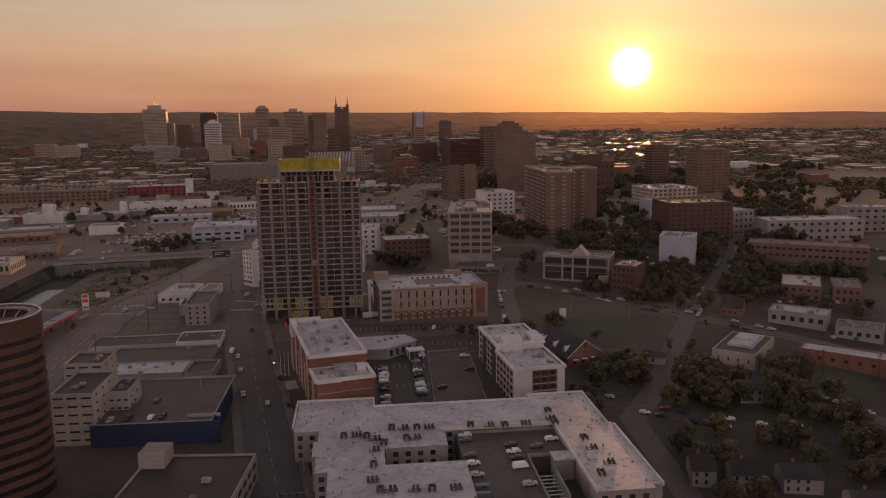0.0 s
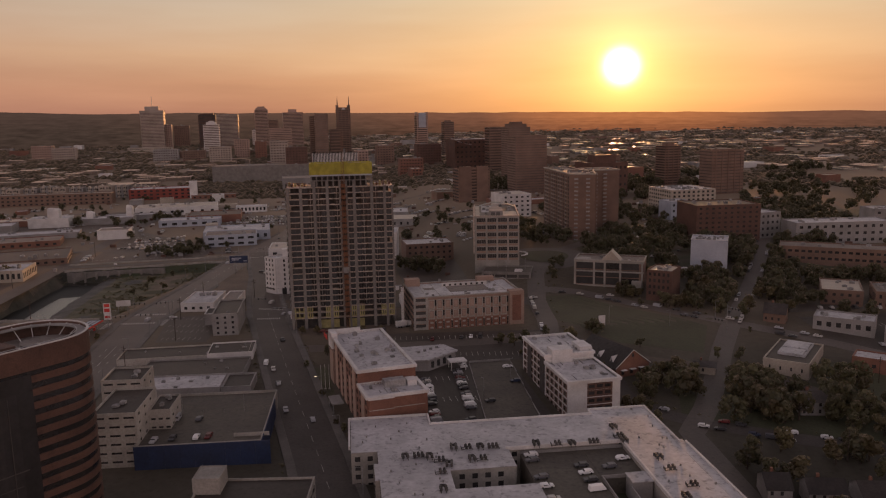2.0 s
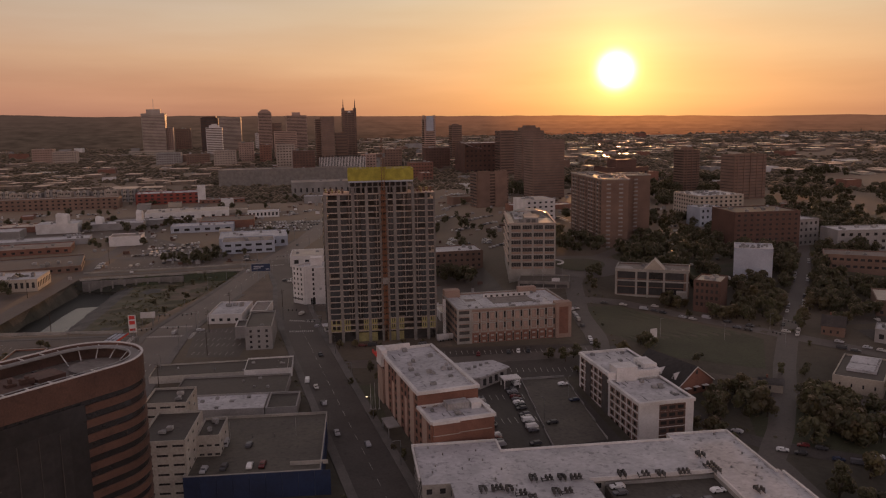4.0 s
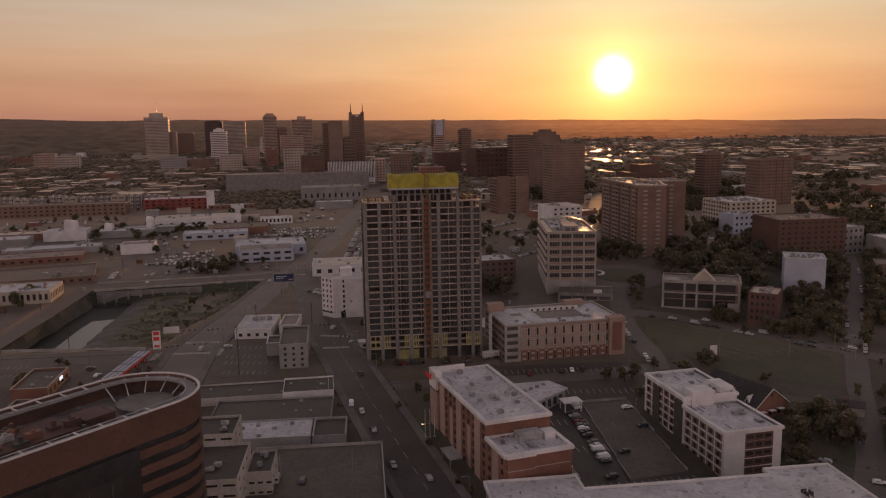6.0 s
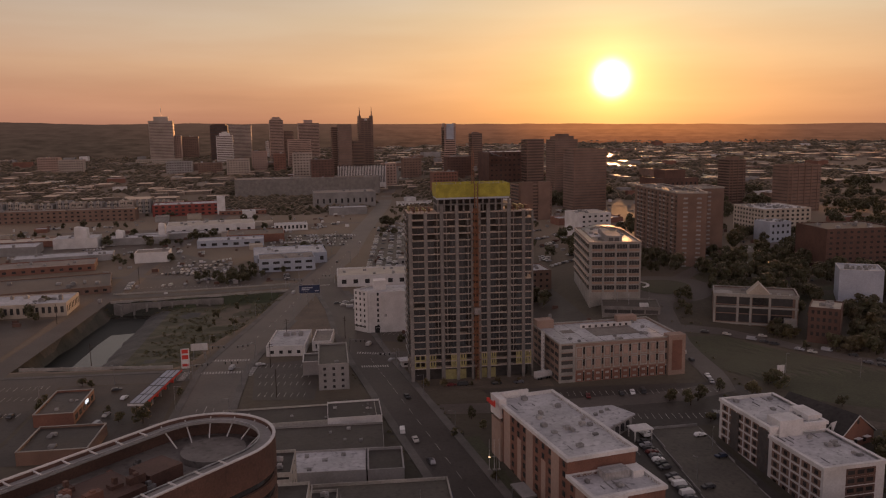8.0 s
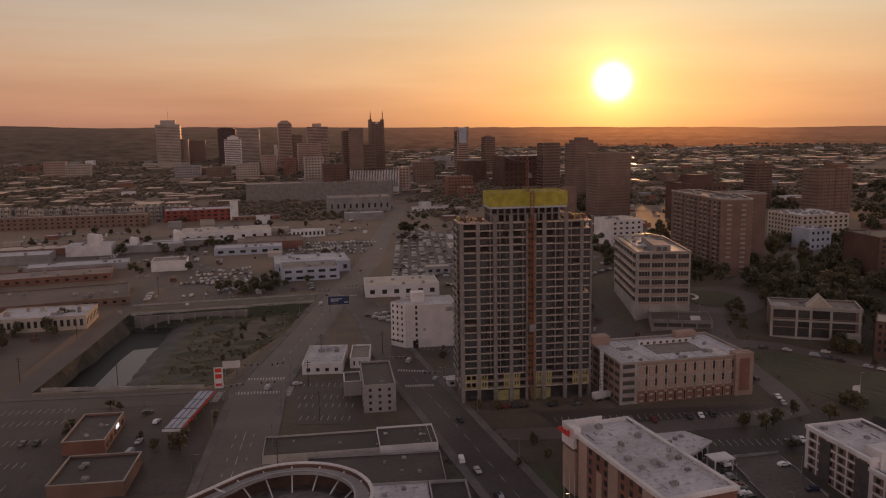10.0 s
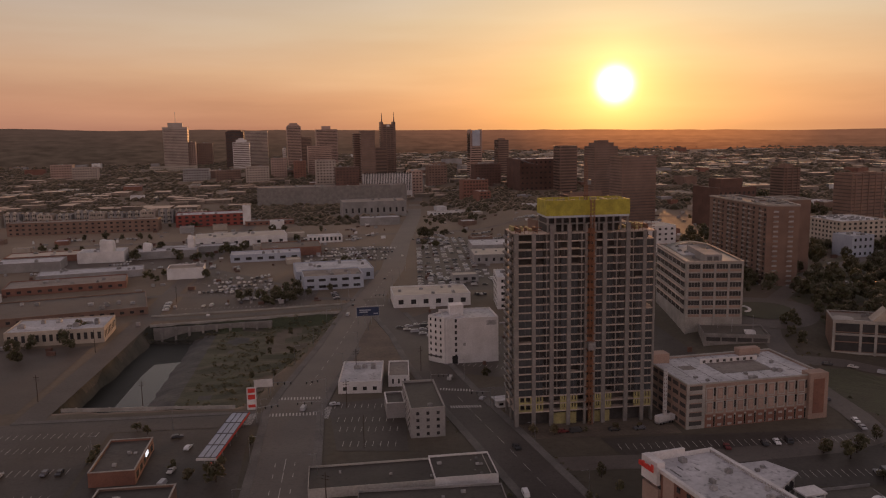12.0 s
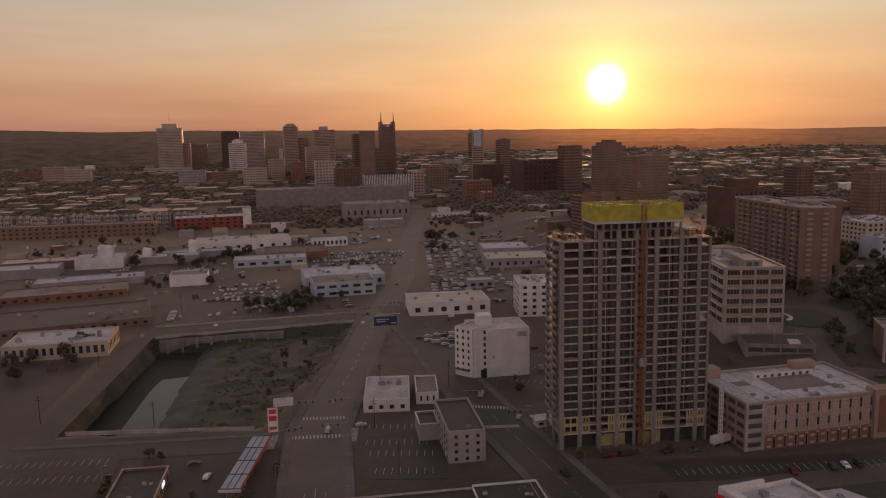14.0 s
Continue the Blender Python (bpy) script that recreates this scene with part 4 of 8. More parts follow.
tower()
crane = thing("tower_crane", "slim lattice tower crane mast rising above the unfinished tower", "crane", -19.6, 443.0, 76.0)
lattice("mast", crane, M["mast"], 0, 0, 0, 25, 1.0, 1.6, 0.13)
lattice("cap", crane, M["mast"], 0, 0, 25, 28, 0.6, 1.2, 0.1)
box("cab", crane, M["unit"], 0.5, -0.9, 17.5, 1.8, 0.6, 19.4)

# ---- brick clinic ----


def clinic():
    w, d, h = 59.0, 37.0, 18.4
    t = thing("brick_building", "five-storey tan brick building with pale panel bays and white roof", "building", 15.0, 423.2, -0.8, 4.4)
    part("wall", shell(w, d, h, 0.6, 0.8, 4), M["tan"], t)
    box("roof", t, M["whiteroof"], 0.58, 0.58, h - 1.0, w - 0.58, d - 0.58, h - 0.76)
    for q in ((-0.15, -0.15, w + 0.15, 0.6), (-0.15, d - 0.6, w + 0.15, d + 0.15), (-0.15, 0.6, 0.6, d - 0.6), (w - 0.6, 0.6, w + 0.15, d - 0.6)):
        box("coping", t, M["concrete"], q[0], q[1], h - 0.3, q[2], q[3], h + 0.2)
    for k in range(7):
        box("roof_seam", t, M["greyroof"], 7.5 + 7.4 * k, 0.7, h - 0.75, 7.66 + 7.4 * k, d - 0.7, h - 0.7)
    # pale open deck corner
    for f in range(5):
        z = 0.6 + f * 3.5
        box("spandrel", t, M["concrete"], -0.1, -0.14, z, 6.8, 0.1, z + 1.5)
        # thin dark panels carry the shade of the open deck levels
        box("opening", t, M["dark"], 0.9, -0.1, z + 1.5, 6.2, 0.2, z + 3.1)
        for k in range(6):
            y = 1.2 + k * 5.8
            box("opening", t, M["dark"], -0.12, y, z + 1.2, 0.1, y + 4.2, z + 2.8)
    box("pier", t, M["concrete"], -0.2, -0.2, -1, 0.9, 0.3, h)
    box("pier", t, M["concrete"], 6.2, -0.2, -1, 7.4, 0.3, h)
    # tall bays: two tiers of pale framed panels over a brick tier with small pale panels, dark slits between
    for b in range(10):
        x = 7.7 + b * 4.38
        for z0, z1 in ((6.4, 11.2), (11.6, 16.8)):
            box("frame", t, M["concrete"], x, -0.2, z0, x + 3.3, 0.1, z1)
            box("panel", t, M["tan"], x + 0.45, -0.24, z0 + 0.5, x + 2.85, 0.1, z1 - 0.5)
            box("panel", t, M["rosestone"], x + 0.85, -0.3, z0 + 0.9, x + 2.45, 0.1, z1 - 0.9)
            box("window", t, M["glass"], x + 3.4, -0.06, z0 + 1.6, x + 4.2, 0.1, z1 - 0.3)
        box("panel", t, M["brick"], x, -0.16, 0.4, x + 3.3, 0.1, 5.9)
        for z in (1.2, 3.9):
            box("panel", t, M["concrete"], x + 0.8, -0.22, z, x + 2.5, 0.1, z + 0.9)
        box("window", t, M["glass"], x + 3.5, -0.06, 1.0, x + 4.1, 0.1, 5.0)
    box("band", t, M["concrete"], 7.4, -0.12, 5.1, 51.5, 0.1, 5.6)
    box("pier", t, M["tan"], 51.6, -1.4, -3, w + 0.8, 4.0, h + 0.9, "taller brick stair tower")
    box("panel", t, M["brick"], 53.2, -1.5, 3.0, w - 0.9, -1.3, h - 1.4)
    box("panel", t, M["brick"], w + 0.7, 0.0, 3.0, w + 0.9, 3.2, h - 1.4)
    # flat grey plate for the shaded sunken roof court, dark panels for its shaded openings
    box("roof_court", t, M["greyroof"], 22, 12, h - 0.76, 44, 26, h - 0.6)
    box("roof_wall", t, M["white"], 20, 26, h - 0.8, 46, 26.6, h + 1.2)
    for k in range(8):
        box("roof_opening", t, M["dark"], 21 + 3.1 * k, 25.9, h - 0.4, 22.2 + 3.1 * k, 26.0, h + 0.7)
    box("penthouse", t, M["tan"], 0.2, 31, h - 0.8, 8.5, 36.8, h + 3.2)
    box("penthouse", t, M["tan"], 42, 33, h - 0.8, 52, 36.9, h + 2.2)
    box("hatch", t, M["unit"], 28, 2.0, h - 0.8, 31, 4.2, h + 0.5)
    box("roof_patch", t, M["greyroof"], 9, 20, h - 0.76, 15, 25, h - 0.66)
    rooftop(t, w, d, h, 7, random.Random(4), 1.6)


clinic()

# ---- office with arched roof and its parking deck ----


def office():
    w, d, h = 30.0, 66.0, 32.0
    t = thing("office_building", "grey concrete office block with ribbon windows and cream roof", "building", 66.4, 541.4, 12.0, -9.0)
    part("wall", shell(w, d, h, 0.6, 0.7, 14), M["concrete"], t)
    box("roof", t, M["greyroof"], 0.58, 0.58, h - 0.95, w - 0.58, d - 0.58, h - 0.66)
    # pale membrane; its cream tint paints the low sun's glint into the colour
    box("roof_panel", t, M["beige"], 19.5, 1.0, h - 0.64, w - 1, 30, h - 0.5, "smooth pale roof membrane tinted cream for the low sun")
    box("roof_panel", t, M["beige"], 0.8, 1.0, h - 0.64, 3.6, d - 1, h - 0.5, "smooth pale roof membrane tinted cream for the low sun")
    box("roof_panel", t, M["whiteroof"], 5.0, 26, h - 0.64, 18, d - 1, h - 0.5)
    for q in ((-0.3, -0.3, w + 0.3, 0.6), (-0.3, d - 0.6, w + 0.3, d + 0.3), (-0.3, 0.6, 0.6, d - 0.6), (w - 0.6, 0.6, w + 0.3, d - 0.6)):
        box("coping", t, M["haystone"], q[0], q[1], h - 0.3, q[2], q[3], h + 0.35)
    floors = 6
    for f in range(floors):
        z = 2.2 + f * 4.9
        for k in range(4):
            x = 1.2 + k * 7.2
            box("window", t, M["glass"], x + 0.3, -0.06, z + 1.5, x + 6.3, 0.1, z + 4.0)
            for m in range(3):
                box("mullion", t, M["greywall"], x + 1.7 + 1.6 * m, -0.12, z + 1.5, x + 1.82 + 1.6 * m, 0.1, z + 4.0)
            box("spandrel", t, M["tan"], x + 0.3, -0.1, z, x + 6.3, 0.1, z + 1.3)
        for k in range(7):
            y = 2.0 + k * 9.0
            box("window", t, M["glass"], -0.06, y + 0.3, z + 1.0, 0.1, y + 8.3, z + 4.0)
            box("sunshade", t, M["haystone"], -0.9, y, z + 4.1, 0.05, y + 8.8, z + 4.35)
    for k in range(5):
        x = 0.2 + k * 7.2
        box("pier", t, M["concrete"], x, -0.45, -12, x + 1.0, 0.2, h - 0.2)
    box("penthouse", t, M["greywall"], 10, 1.2, h - 0.7, 19, 20, h + 3.6)
    box("penthouse", t, M["greywall"], 12, 22, h - 0.7, 17, 44, h + 2.6)
    for x in (11.2, 14.6):
        box("louvre", t, M["darkunit"], x, 1.12, h + 0.4, x + 2.6, 1.3, h + 2.6)
    bm = bmesh.new()
    rows = []
    for i in range(17):
        a = -0.5 + 1.0 * i / 16
        for yy in (48.0, 56.0):
            rows.append(bm.verts.new((16 + 27 * math.sin(a), yy, h + 3.4 - 22 * (1 - math.cos(a)))))
    for i in range(16):
        bm.faces.new((rows[2 * i], rows[2 * i + 1], rows[2 * i + 3], rows[2 * i + 2]))
    bmesh.ops.solidify(bm, geom=bm.faces[:], thickness=0.5)
    part("arched_canopy", bm, M["metal"], t, "curved metal roof canopy")
    bm = bmesh.new()
    for i in range(14):
        a = -1.3 + 2.6 * i / 13
        add_box(bm, w + 0.5 + 5 * math.cos(a), 6 + 8 * math.sin(a), 5.2, 1.5, 1.5, 0.5, math.degrees(a))
    part("curved_canopy", bm, M["white"], t, "white curved entrance canopy")
    rooftop(t, w, d, h, 8, random.Random(5), 2.0)
    deck = thing("parking_deck", "low dark concrete parking deck with open levels", "parking deck", 67.5, 520.5, 3.0, -17.0)
    part("wall", shell(32, 22, 7.5, 0.4, 0.9, 6), M["raw"], deck)
    box("roof", deck, M["deck"], 0.38, 0.38, 6.1, 31.6, 21.6, 6.66)
    for k in range(4):
        # dark panels painted for the shade inside the open levels
        box("opening", deck, M["dark"], 1.2 + 7.6 * k, -0.06, 3.6, 8.0 + 7.6 * k, 0.1, 5.6)
        if k < 3:
            box("opening", deck, M["dark"], 31.9, 1.2 + 6.8 * k, 3.6, 32.06, 7.0 + 6.8 * k, 5.6)
    for q in ((21, 4, 26, 4.4), (21, 8.6, 26, 9), (21, 4.4, 21.4, 8.6), (25.6, 4.4, 26, 8.6)):
        box("stair_frame", deck, M["white"], q[0], q[1], 6.6, q[2], q[3], 7.9)
    for x, y in ((9, 15), (15, 9), (27, 17)):
        box("lamp_post", deck, M["metal"], x, y, 6.6, x + 0.2, y + 0.2, 13.5)


office()

# ---- dark apartment tower ----


def apartments():
    """Wings that meet at a blunt front, with stacked balconies on each side of it."""
    t = thing("apartment_tower", "dark brown brick apartment tower with stacked pale balconies", "high-rise", 171, 611, 10.0)
    h = 54.5
    # place, turn, length along the face, depth, height
    for x, y, turn, length, deep, high in ((-18.0, 6.0, -14.7, 19.7, 40, h), (-18.0, 6.0, 90.5, 78, -22, h), (9.0, 43.0, 2, 26, 26, h - 0.4)):
        back = deep < 0
        deep = abs(deep)
        wing = part("wing", shell(length, deep, high, 0.6, 0.8, 8), M["brown"], t)
        wing.matrix_basis = pose(x, y, 0, 0, 0, turn) @ (Matrix.Translation((0, -deep, 0)) if back else Matrix.Identity(4))
        box("roof", wing, M["greyroof"], 0.58, 0.58, high - 1.0, length - 0.58, deep - 0.58, high - 0.76)
        for q in ((-0.4, -0.4, length + 0.4, 0.6), (-0.4, deep - 0.6, length + 0.4, deep + 0.4), (-0.4, 0.6, 0.6, deep - 0.6), (length - 0.6, 0.6, length + 0.4, deep - 0.6)):
            box("coping", wing, M["concrete"], q[0], q[1], high - 0.5, q[2], q[3], high + 0.4)
        face, s = (deep, 1) if back else (0, -1)
        bays = int(length // 6.6)
        for f in range(16):
            z = 3 + f * 3.15
            for k in range(bays):
                x0 = 0.8 + (length - 1.6) * k / bays
                box("window", wing, M["glass"], x0 + 0.3, face - 0.05, z + 0.7, x0 + 2.5, face + 0.05 * s, z + 2.3)
                if k % 3 != (1 if back else 2):
                    box("balcony", wing, M["haystone"], x0 + 3.0, face, z - 0.1, x0 + 6.0, face + 1.6 * s, z + 0.15)
                    box("balcony_rail", wing, M["metal"], x0 + 3.0, face + 1.5 * s, z + 0.15, x0 + 6.0, face + 1.6 * s, z + 1.15)
        rooftop(wing, length, deep, high, 5, random.Random(int(turn) + 40), 2.5)


apartments()

# ---- pediment office, shrouded block and neighbours ----


def pediment_office():
    w, d, h = 43.0, 21.0, 17.0
    t = thing("pediment_building", "dark glass office with pale concrete frame and gabled skylight", "building", 123.0, 498.3, 3.4, -24.7)
    part("wall", shell(w, d, h, 0.5, 0.7, 6), M["brown"], t)
    box("roof", t, M["greyroof"], 0.48, 0.48, h - 1.0, w - 0.48, d - 0.48, h - 0.66)
    for x0, x1 in ((1.5, 11.8), (13.2, 19.0), (20.0, 28.0), (29.4, 40.0)):
        for f in range(3):
            box("window", t, M["glass"], x0, -0.3, 1.8 + f * 4.8, x1, 0.1, 6.0 + f * 4.8)
    for x in (0.0, 12.0, 18.6, 28.2, w - 1.6):
        box("column", t, M["concrete"], x, -0.7, -3, x + 1.1, 0.3, h - 0.6)
    for z in (0.4, 9.6, h - 1.4):
        box("beam", t, M["concrete"], 0, -0.8, z, w, 0.3, z + 0.9)
    for q in ((-0.2, -0.8, w + 0.2, 0.5), (-0.2, d - 0.5, w + 0.2, d + 0.2), (-0.2, 0.5, 0.5, d - 0.5), (w - 0.5, 0.5, w + 0.2, d - 0.5)):
        box("coping", t, M["concrete"], q[0], q[1], h - 0.4, q[2], q[3], h + 0.3)
    bm = bmesh.new()
    v = [bm.verts.new(p) for p in ((17, -0.6, h), (29, -0.6, h), (23, -0.6, h + 6.2), (17, 9, h), (29, 9, h), (23, 9, h + 6.2))]
    for q in ((0, 1, 2), (3, 5, 4), (0, 2, 5, 3), (1, 4, 5, 2), (0, 3, 4, 1)):
        bm.faces.new([v[i] for i in q])
    bmesh.ops.recalc_face_normals(bm, faces=bm.faces)
    part("gable_skylight", bm, M["beige"], t, "pale gabled skylight")
    box("portico", t, M["concrete"], 36, -5, -3, 42, 0, 5.0)
    bm = bmesh.new()
    bmesh.ops.create_cone(bm, cap_ends=True, radius1=5, radius2=5, depth=h + 5, segments=24, matrix=Matrix.Translation((5.0, 5.4, (h - 5) / 2)))
    part("round_corner", bm, M["concrete"], t)
    rooftop(t, w, d, h, 6, random.Random(8), 2.0)


pediment_office()
block("shrouded_building", "tall block wrapped in pale blue white sheeting with cluttered roof", "building", 206, 512, -27, 23, 22, 21.0, M["bluewall"], M["whiteroof"],
      faces=(), units=16, z=None, seed=12, cap=M["white"])
block("brick_block", "dark brown brick block with pale roof full of vents", "building", 157.5, 464, -37, 15, 20, 16, M["rust"], M["beige"], (("front", 4, 5, 0.5, 0.5), ("left", 4, 4, 0.5, 0.5)), units=11, z=3.0)


# ---- hotels ----


def hotel(name, label, x, y, turn, w, parts_, wall, side, bays, seed):
    """A long slab of one or two heights. parts_: (from, to, height) along its length."""
    r = random.Random(seed)
    t = thing(name, label, "hotel", x, y, None, turn)
    for y0, y1, h in parts_:
        body = part("wing", shell(w, y1 - y0, h, 0.7, 0.8, 5), wall, t)
        body.location = (0, y0, 0)
        d = y1 - y0
        box("roof", body, M["whiteroof"], 0.68, 0.68, h - 1.1, w - 0.68, d - 0.68, h - 0.76)
        for q in ((-0.5, -0.5, w + 0.5, 0.7), (-0.5, d - 0.7, w + 0.5, d + 0.2), (-0.5, 0.7, 0.7, d - 0.7), (w - 0.7, 0.7, w + 0.5, d - 0.7)):
            box("cornice", body, M["white"], q[0], q[1], h - 0.9, q[2], q[3], h + 0.25)
        floors = int(h // 3.1)
        fh = (h - 1.2) / floors
        n = max(2, int(d // 4.6))
        for f in range(floors):
            for k in range(n):
                y2 = (k + 0.28) * d / n
                if wall == M["brick"]:
                    box("window", body, M["glass"], -0.06, y2, f * fh + 0.9, 0.1, y2 + 1.7, f * fh + 2.6)
                else:
                    y2 = 1.2 + k * (d - 2.0) / n
                    box("bay_panel", body, side, -0.08, y2, f * fh + 0.5, 0.1, y2 + (d - 2.0) / n - 0.9, f * fh + 2.8)
                    box("window", body, M["glass"], -0.12, y2 + 1.2, f * fh + 0.9, 0.1, y2 + 2.9, f * fh + 2.4)
            for k in range(bays):
                x2 = 2 + (k + 0.25) * (w - 4) / bays
                box("window", body, M["glass"], x2, -0.06, f * fh + 0.9, x2 + 1.7, 0.1, f * fh + 2.6)
        for k in range(int(d // 9) if wall == M["brick"] else 0):
            y2 = 2 + 9 * k
            box("facade_strip", body, side, -0.12, y2 + 3.2, 0, 0.02, y2 + (6.2 if k % 2 else 8.4), h - 0.9 - 6.0 * (k % 2))
        rooftop(body, w, d, h, int(d // 4), r, 1.7)
        for k in range(5):
            x2, y2 = r.uniform(2, w - 3), r.uniform(3, d - 3)
            box("roof_pipe", body, M["unit"], x2, y2, h - 0.76, x2 + 0.25, y2 + r.uniform(2, 6), h - 0.5)
    return t


hot = hotel("hotel", "brick hotel with white parapet roof and red sign", -13.2, 288.5, 11.2, 22.5, ((0, 15.5, 17.6), (15.5, 71, 22.6)), M["brick"], M["rosestone"], 0, 21)
box("front_panel", hot, M["brick"], 0.5, -0.9, -3, 9.5, 0.1, 16.6)
box("front_panel", hot, M["brick"], 9.5, -0.18, -3, 21.5, 0.1, 16.6)
box("front_coping", hot, M["white"], 0.2, -1.1, 16.6, 9.8, -0.4, 17.7)
box("band", hot, M["concrete"], 0.4, -1.0, 12.6, 9.6, 0.12, 12.85)
box("band", hot, M["concrete"], 9.6, -0.3, 12.6, 21.6, 0.12, 12.85)
box("sign_tower", hot, M["tan"], -0.9, 63, -3, 1.5, 71.2, 16.5)
box("sign_crown", hot, M["white"], -1.1, 63.5, 17.6, 1.5, 71.5, 24.4, "white corner fascia that carries the sign")
box("end_parapet", hot, M["white"], 1.5, 70.4, 20, 13, 71.5, 24.2)
box("roof_enclosure", hot, M["unit"], 9, 9.5, 16.5, 17, 14.2, 19.2)
box("roof_enclosure", hot, M["white"], 17.5, 8.5, 16.5, 21, 13.2, 19.0)
sign = thing("hotel_sign", "red script-like sign shape on the hotel wall", "sign", -29.2, 352.5, 18.4, 101)
for x, z, sx, sz in ((-3.2, 0.1, 1.0, 2.2), (-2.0, 0.0, 0.8, 1.5), (-0.9, 0.0, 0.9, 1.6), (0.3, 0.0, 0.8, 1.4), (1.3, 0.1, 0.9, 1.7), (2.4, 0.0, 0.8, 1.5), (3.3, 0.0, 0.7, 1.3)):
    box("sign_shape", sign, M["red"], x - sx / 2, -0.15, z, x + sx / 2, 0.15, z + sz)
hot2 = hotel("hotel", "white and brown hotel with pale roof and dark panels", 65.5, 306.5, 5.5, 22.0, ((0, 27, 16.6), (27, 57, 19.4)), M["white"], M["brown"], 0, 22)
for z in (0.5, 3.6, 6.7, 9.8, 12.6):
    box("window_band", hot2, M["rust"], 8, -0.12, z, 18.6, 0.1, z + 2.7)
    for x in (8.6, 12.0, 15.4):
        box("window", hot2, M["glass"], x, -0.16, z + 0.8, x + 2.4, 0.1, z + 2.1)
# full-height dark boxes standing proud of the wall
box("recess", hot2, M["dark"], -0.3, 27.2, -3, 0.6, 33.0, 17.6)
box("recess", hot2, M["dark"], -0.3, 44.5, -3, 0.6, 49.5, 17.6)
for y in (27.6, 32.0, 44.9, 48.6):
    for f in range(5):
        box("window", hot2, M["paleglass"], -0.36, y + 0.1, 2 + 3.1 * f, -0.2, y + 0.6, 3.2 + 3.1 * f)
box("stair_house", hot2, M["white"], 3, 26, 15, 12, 33, 21.6)
box("stair_house", hot2, M["white"], 17, 30, 15, 22.5, 40, 20.8)

porch = thing("entrance_canopy", "flat grey canopy over the hotel's street entrance", "canopy", -26.4, 315.5, None, 11)
box("roof", porch, M["greywall"], 0, 0, 4.0, 4.6, 10, 4.5)
for y in (0.5, 9.1):
    box("post", porch, M["metal"], 0.3, y, -1, 0.65, y + 0.35, 4.0)
# low pointed hall beyond the hotel
hall = thing("hotel_hall", "low white-roofed hall with a pointed end behind the hotel", "building", 11, 365, -2.0)
for name, mat, z0, z1, grow in (("wall", M["greywall"], -2.0, 4.6, 0.0), ("roof", M["whiteroof"], 4.6, 5.2, 0.6)):
    bm = bmesh.new()
    plan = [(-9 - grow, -2 - grow), (5, -3 - grow), (19 + 2 * grow, 9), (14 + grow, 19 + grow), (-9 - grow, 17 + grow)]
    lo, hi = [bm.verts.new((x, y, z0)) for x, y in plan], [bm.verts.new((x, y, z1)) for x, y in plan]
    bm.faces.new(lo[::-1])
    bm.faces.new(hi)
    for k in range(5):
        bm.faces.new((lo[k], lo[(k + 1) % 5], hi[(k + 1) % 5], hi[k]))
    part(name, bm, mat, hall)
for k in range(4):
    box("window", hall, M["glass"], 6.4 + 3.0 * k, -1.9 + 2.57 * k, 0.8, 7.8 + 3.0 * k, -0.6 + 2.57 * k, 3.6)
for k in range(4):
    box("rooftop_unit", hall, M["unit"], 1 + 3 * k, 7 + 2.2 * k, 5.2, 2.4 + 3 * k, 8.2 + 2.2 * k, 6.1)
canopy = thing("entrance_canopy", "small white entrance canopy on posts", "canopy", 26, 361, None, 8)
box("roof", canopy, M["white"], 0, 0, 4.0, 8, 6, 4.5)
for x, y in ((0.4, 0.4), (7.2, 0.4), (0.4, 5.2), (7.2, 5.2)):
    box("post", canopy, M["white"], x, y, -0.5, x + 0.4, y + 0.4, 4.0)


# ---- white-roofed apartment ring ----


